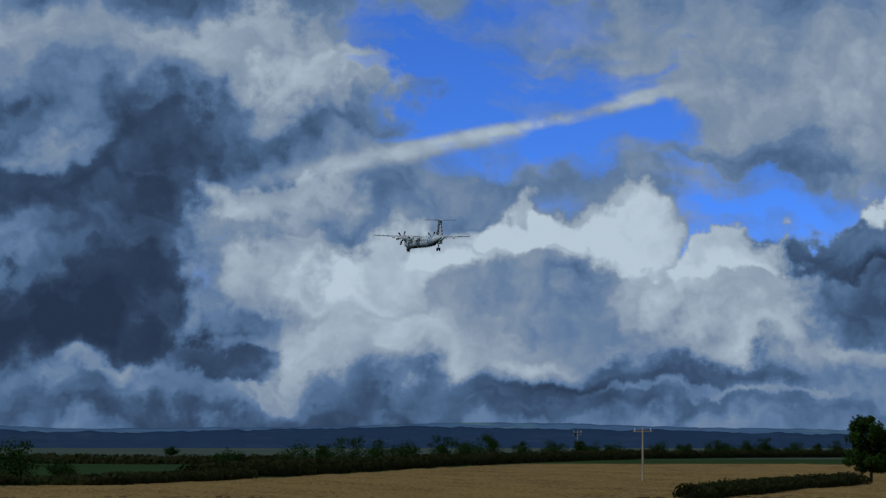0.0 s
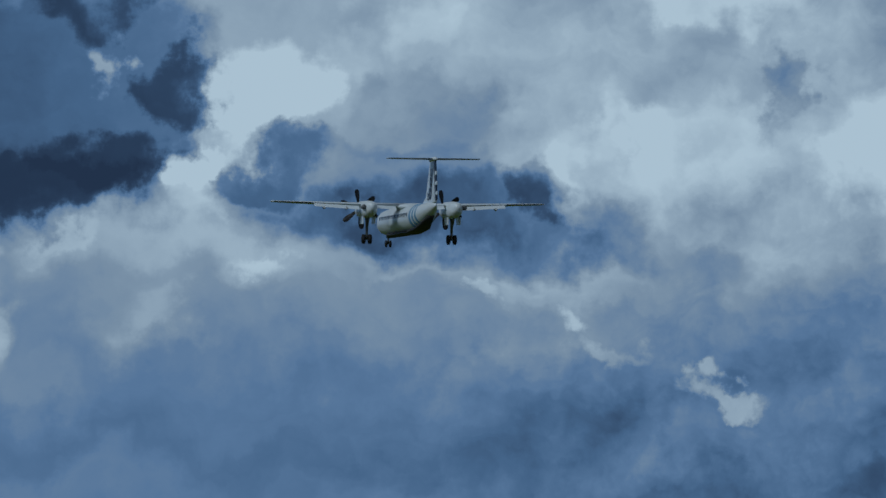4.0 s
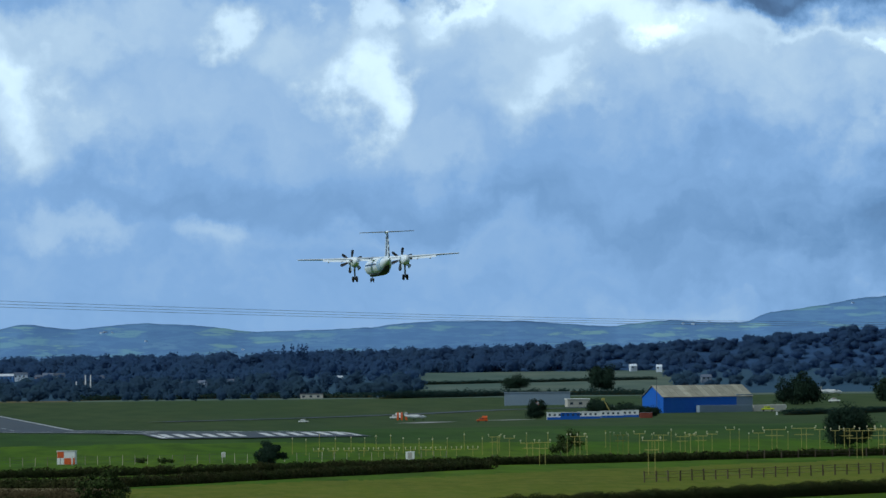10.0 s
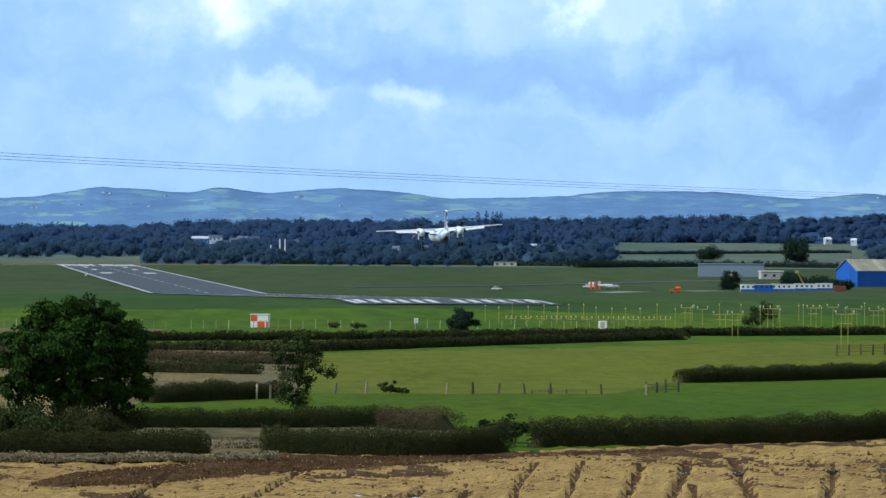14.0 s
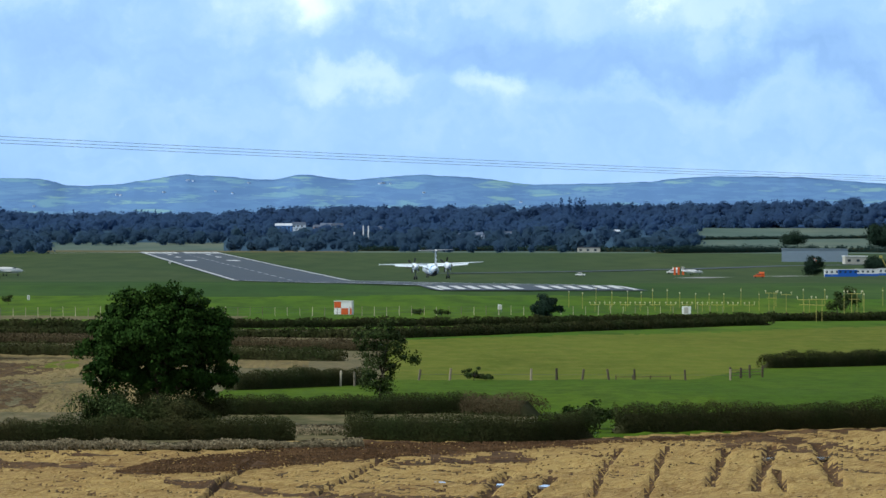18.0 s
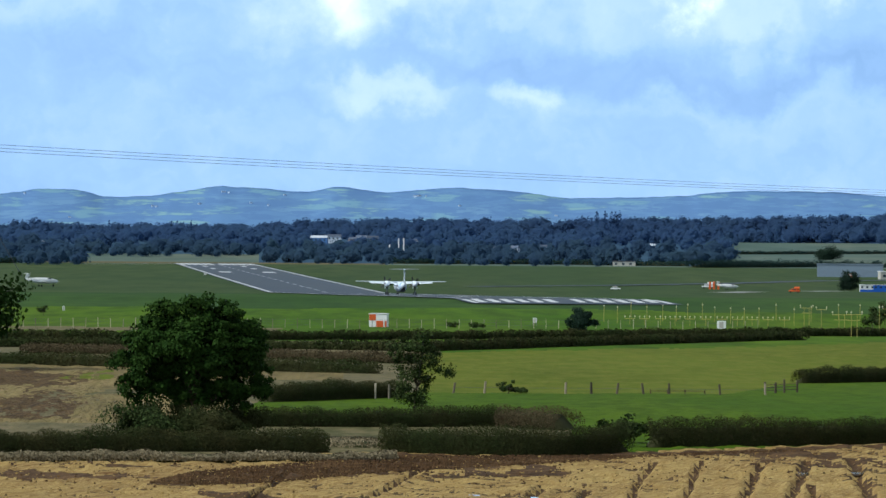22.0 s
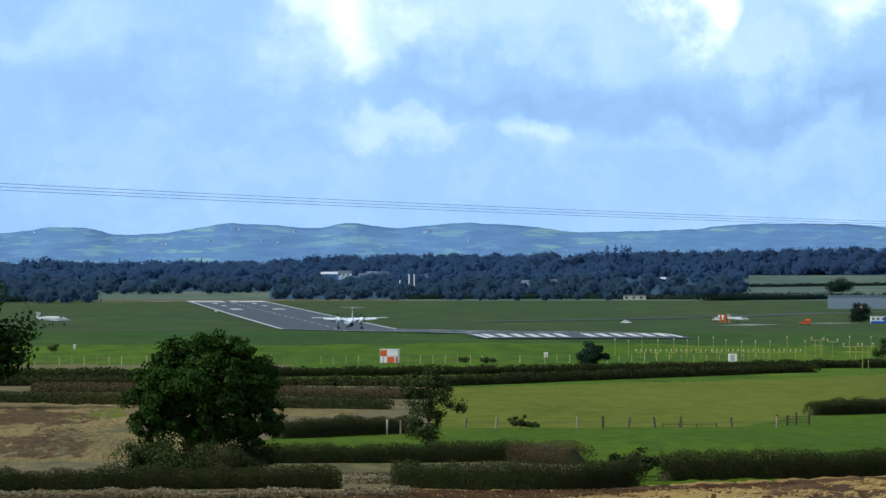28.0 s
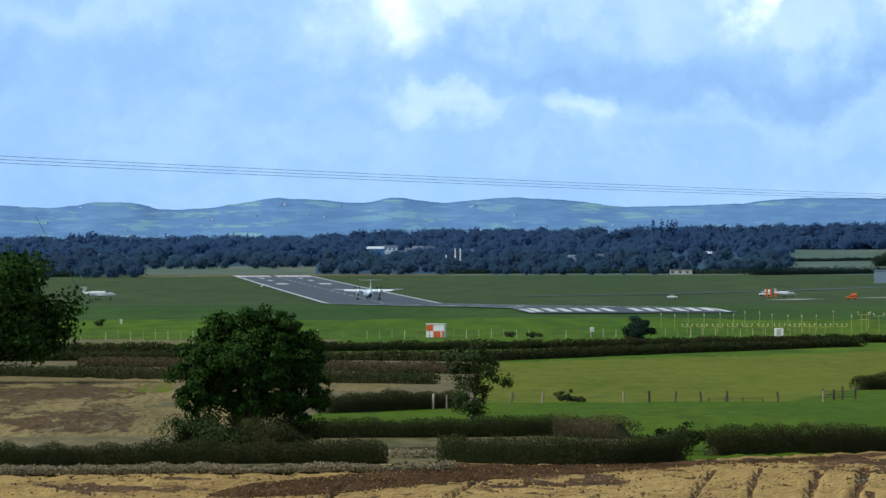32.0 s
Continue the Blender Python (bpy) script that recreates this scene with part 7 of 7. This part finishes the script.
# ---- clods, stones and puddles in the stubble ----
def clods():
    g = np.random.RandomState(3)
    for mat, count, size, name, label in (("soil", 9000, 0.085, "soil_clod", "dark clods of ploughed earth"), ("stubble", 5000, 0.09, "straw_tuft", "tufts of pale straw in the stubble")):
        VV, FF = [], []
        cube = np.array([(-1, -1, -1), (1, -1, -1), (1, 1, -1), (-1, 1, -1), (-0.6, -0.6, 1), (0.6, -0.6, 1), (0.6, 0.6, 1), (-0.6, 0.6, 1)]) * 0.5
        face = np.array([(0, 1, 5, 4), (1, 2, 6, 5), (2, 3, 7, 6), (3, 0, 4, 7), (4, 5, 6, 7)])
        done = 0
        while done < count:
            b, d = g.uniform(-1000, 1500), g.uniform(384, 560)
            if d < field_edge(np.array(float(b))) + 8:
                continue
            if mat == "soil":
                strip = np.interp(b, [-1000, -560, -380, -180, 0, 260, 420, 900], [500, 470, 446, 432, 415, 402, 392, 372])
                wide = np.interp(b, [-1000, -420, -340, -200, 120, 420, 900], [0, 0, 12, 16, 14, 10, 4])
                near_edge = d < field_edge(np.array(float(b))) + 60 and g.uniform() < 0.02
                if not (abs(d - strip) < wide or near_edge or g.uniform() < 0.002):
                    continue
            p = np.array(on(b, d))
            s = size * g.uniform(0.4, 1.5) * np.array([g.uniform(0.8, 1.8), g.uniform(0.7, 1.3), g.uniform(0.5, 0.9) if mat == "soil" else 0.5])
            a = g.uniform(0, 6.28)
            q = (cube + g.normal(size=(8, 3)) * 0.13) * s
            q = np.stack([q[:, 0] * math.cos(a) - q[:, 1] * math.sin(a), q[:, 0] * math.sin(a) + q[:, 1] * math.cos(a), q[:, 2] + 0.08], -1) + p
            FF.append(face + 8 * done)
            VV.append(q)
            done += 1
        me = sheet(name, np.concatenate(VV), np.concatenate(FF), [M[mat]], smooth=True)
        tagged(new(name, me), label, "soil" if mat == "soil" else "straw", kind="stuff")


clods()
M["water"] = material("muddy_puddle", (0.10, 0.10, 0.11), 0.06, spec=0.8)


def puddle(b, d, w, l, seed):
    g = np.random.RandomState(seed)
    p = on(b, d, -0.03)
    ob = thing("puddle", "pale rainwater puddle in a muddy wheel rut", "puddle", facing(p, g.uniform(-25, 25)), "puddles in the ruts")
    bm = bmesh.new()
    ring = [bm.verts.new((w * (1 + 0.3 * math.sin(3 * a + seed)) * math.cos(a), l * (1 + 0.25 * math.sin(2 * a + seed)) * math.sin(a), 0.05)) for a in np.linspace(0, 6.283, 17)[:-1]]
    bm.faces.new(ring)
    low = bmesh.ops.extrude_face_region(bm, geom=list(bm.faces))["geom"]
    bmesh.ops.translate(bm, verts=[v for v in low if hasattr(v, "co")], vec=(0, 0, -0.12))
    part("surface", bm, M["water"], ob, "still, sky-reflecting water")


for i, (b, d, w, l) in enumerate(((740, 424, 0.26, 1.2), (834, 422, 0.30, 1.3), (266, 472, 0.26, 1.3), (345, 474, 0.26, 1.3), (1003, 417, 0.32, 1.5), (1096, 412, 0.28, 1.2), (-190, 444, 0.2, 0.8), (160, 468, 0.2, 0.8))):
    puddle(b, d, w * 1.25, l, i)


def motions():
    # seconds, bearing, lift of the wing root above eye level, range, heading relative to the line of sight, nose up, bank
    flight = [
        (0, 4734.0, 365.0, 1550.0, 18.2, 0.4, 0),
        (0.5, 4741.0, 383.0, 1390.0, 16.9, 0.4, 0),
        (1, 4748.0, 407.0, 1190.0, 15.2, 0.4, 0),
        (1.5, 3986.0, 474.0, 1010.0, 14.0, 0.4, 0),
        (2, 3186.0, 553.0, 800.0, 12.9, 0.4, 0),
        (2.5, 2236.0, 660.0, 670.0, 12.2, 1.0, 0),
        (3, 1505.0, 817.0, 560.0, 10.9, 1.8, 0),
        (3.5, 1376.0, 800.0, 555.0, 10.2, 1.9, 0),
        (4, 1308.0, 690.0, 566.0, 9.3, 2.3, 0),
        (4.5, 1291.0, 657.0, 600.0, 8.6, 2.2, 0),
        (5.5, 1086.0, 538.0, 685.0, 7.9, 1.6, 0),
        (6.5, 892.6, 422.1, 736.1, 7.3, 0.8, -1),
        (7, 831.0, 381.5, 762.4, 7.1, 0.8, 0),
        (8, 722.6, 311.4, 823.9, 6.7, 0.8, 0),
        (9, 624.3, 243.6, 887.2, 6.2, 0.0, 0),
        (10, 544.0, 186.1, 962.3, 5.9, 0.0, -2),
        (11, 476.9, 125.3, 1023.8, 7.1, 0.0, -1.5),
        (12, 409.7, 75.2, 1115.0, 6.8, 0.0, -1.5),
        (13, 357.8, 35.8, 1180.0, 6.4, 0.0, -2),
        (14, 306.4, 3.8, 1240.0, 6.0, 0.5, -3.5),
        (15.2, 220.3, -30.7, 1320.0, 5.6, 1.0, -3),
        (16.5, 200.2, -62.6, 1400.0, 5.2, 1.0, -2.2),
        (17, 180.8, -68.9, 1432.0, 5.1, 1.0, -2.5),
        (18, 143.0, -82.9, 1495.0, 4.9, 1.0, -1.5),
        (19, 114.5, -82.4, 1557.0, 4.7, 1.0, -1.5),
        (20, 77.0, -85.8, 1620.0, 4.5, 1.0, -2.5),
        (21, 49.7, -92.3, 1680.0, 4.3, 0.5, -1),
        (22, 26.2, -93.3, 1740.0, 4.2, 0.0, 0),
        (23, 2.0, -94.2, 1800.0, 4.1, 0.0, 0),
        (24, -15.4, -97.5, 1860.0, 4.0, 0.0, 0),
        (25.2, -11.0, -84.9, 1930.0, 3.8, 0.0, 0),
        (26.5, -63.8, -72.4, 2000.0, 3.7, 0.0, 0),
        (27, -69.0, -54.8, 2025.0, 3.6, 0.0, 0),
        (28, -83.0, -45.9, 2072.0, 3.6, 0.0, 0),
        (29, -97.4, -84.5, 2122.0, 3.5, 0.0, 0),
        (30, -111.5, -51.2, 2172.0, 3.4, 0.0, 0),
        (31, -112.2, -41.8, 2212.0, 3.4, 0.0, 0),
        (32, -131.6, -90.7, 2250.0, 3.3, 0.0, 0),
]
    rows = []
    for t, b, e, r, turn, nose, bank in flight:
        a = b * STEP
        z = EYE + r * math.tan(e * STEP) - 3.9
        if t > 20.8:
            z = float(land(b, r)) + 0.22
        rows.append((t, pose(r * math.sin(a), r * math.cos(a), z, nose, bank, turn - math.degrees(a))))
    walk(PLANE, rows)
    for side, prop in zip((-1, 1), PROPS):
        walk(prop, [(t, pose(side * 4.4, 4.5, 3.72, 0, 20 + 53 * t, 0)) for t in range(33)])


motions()
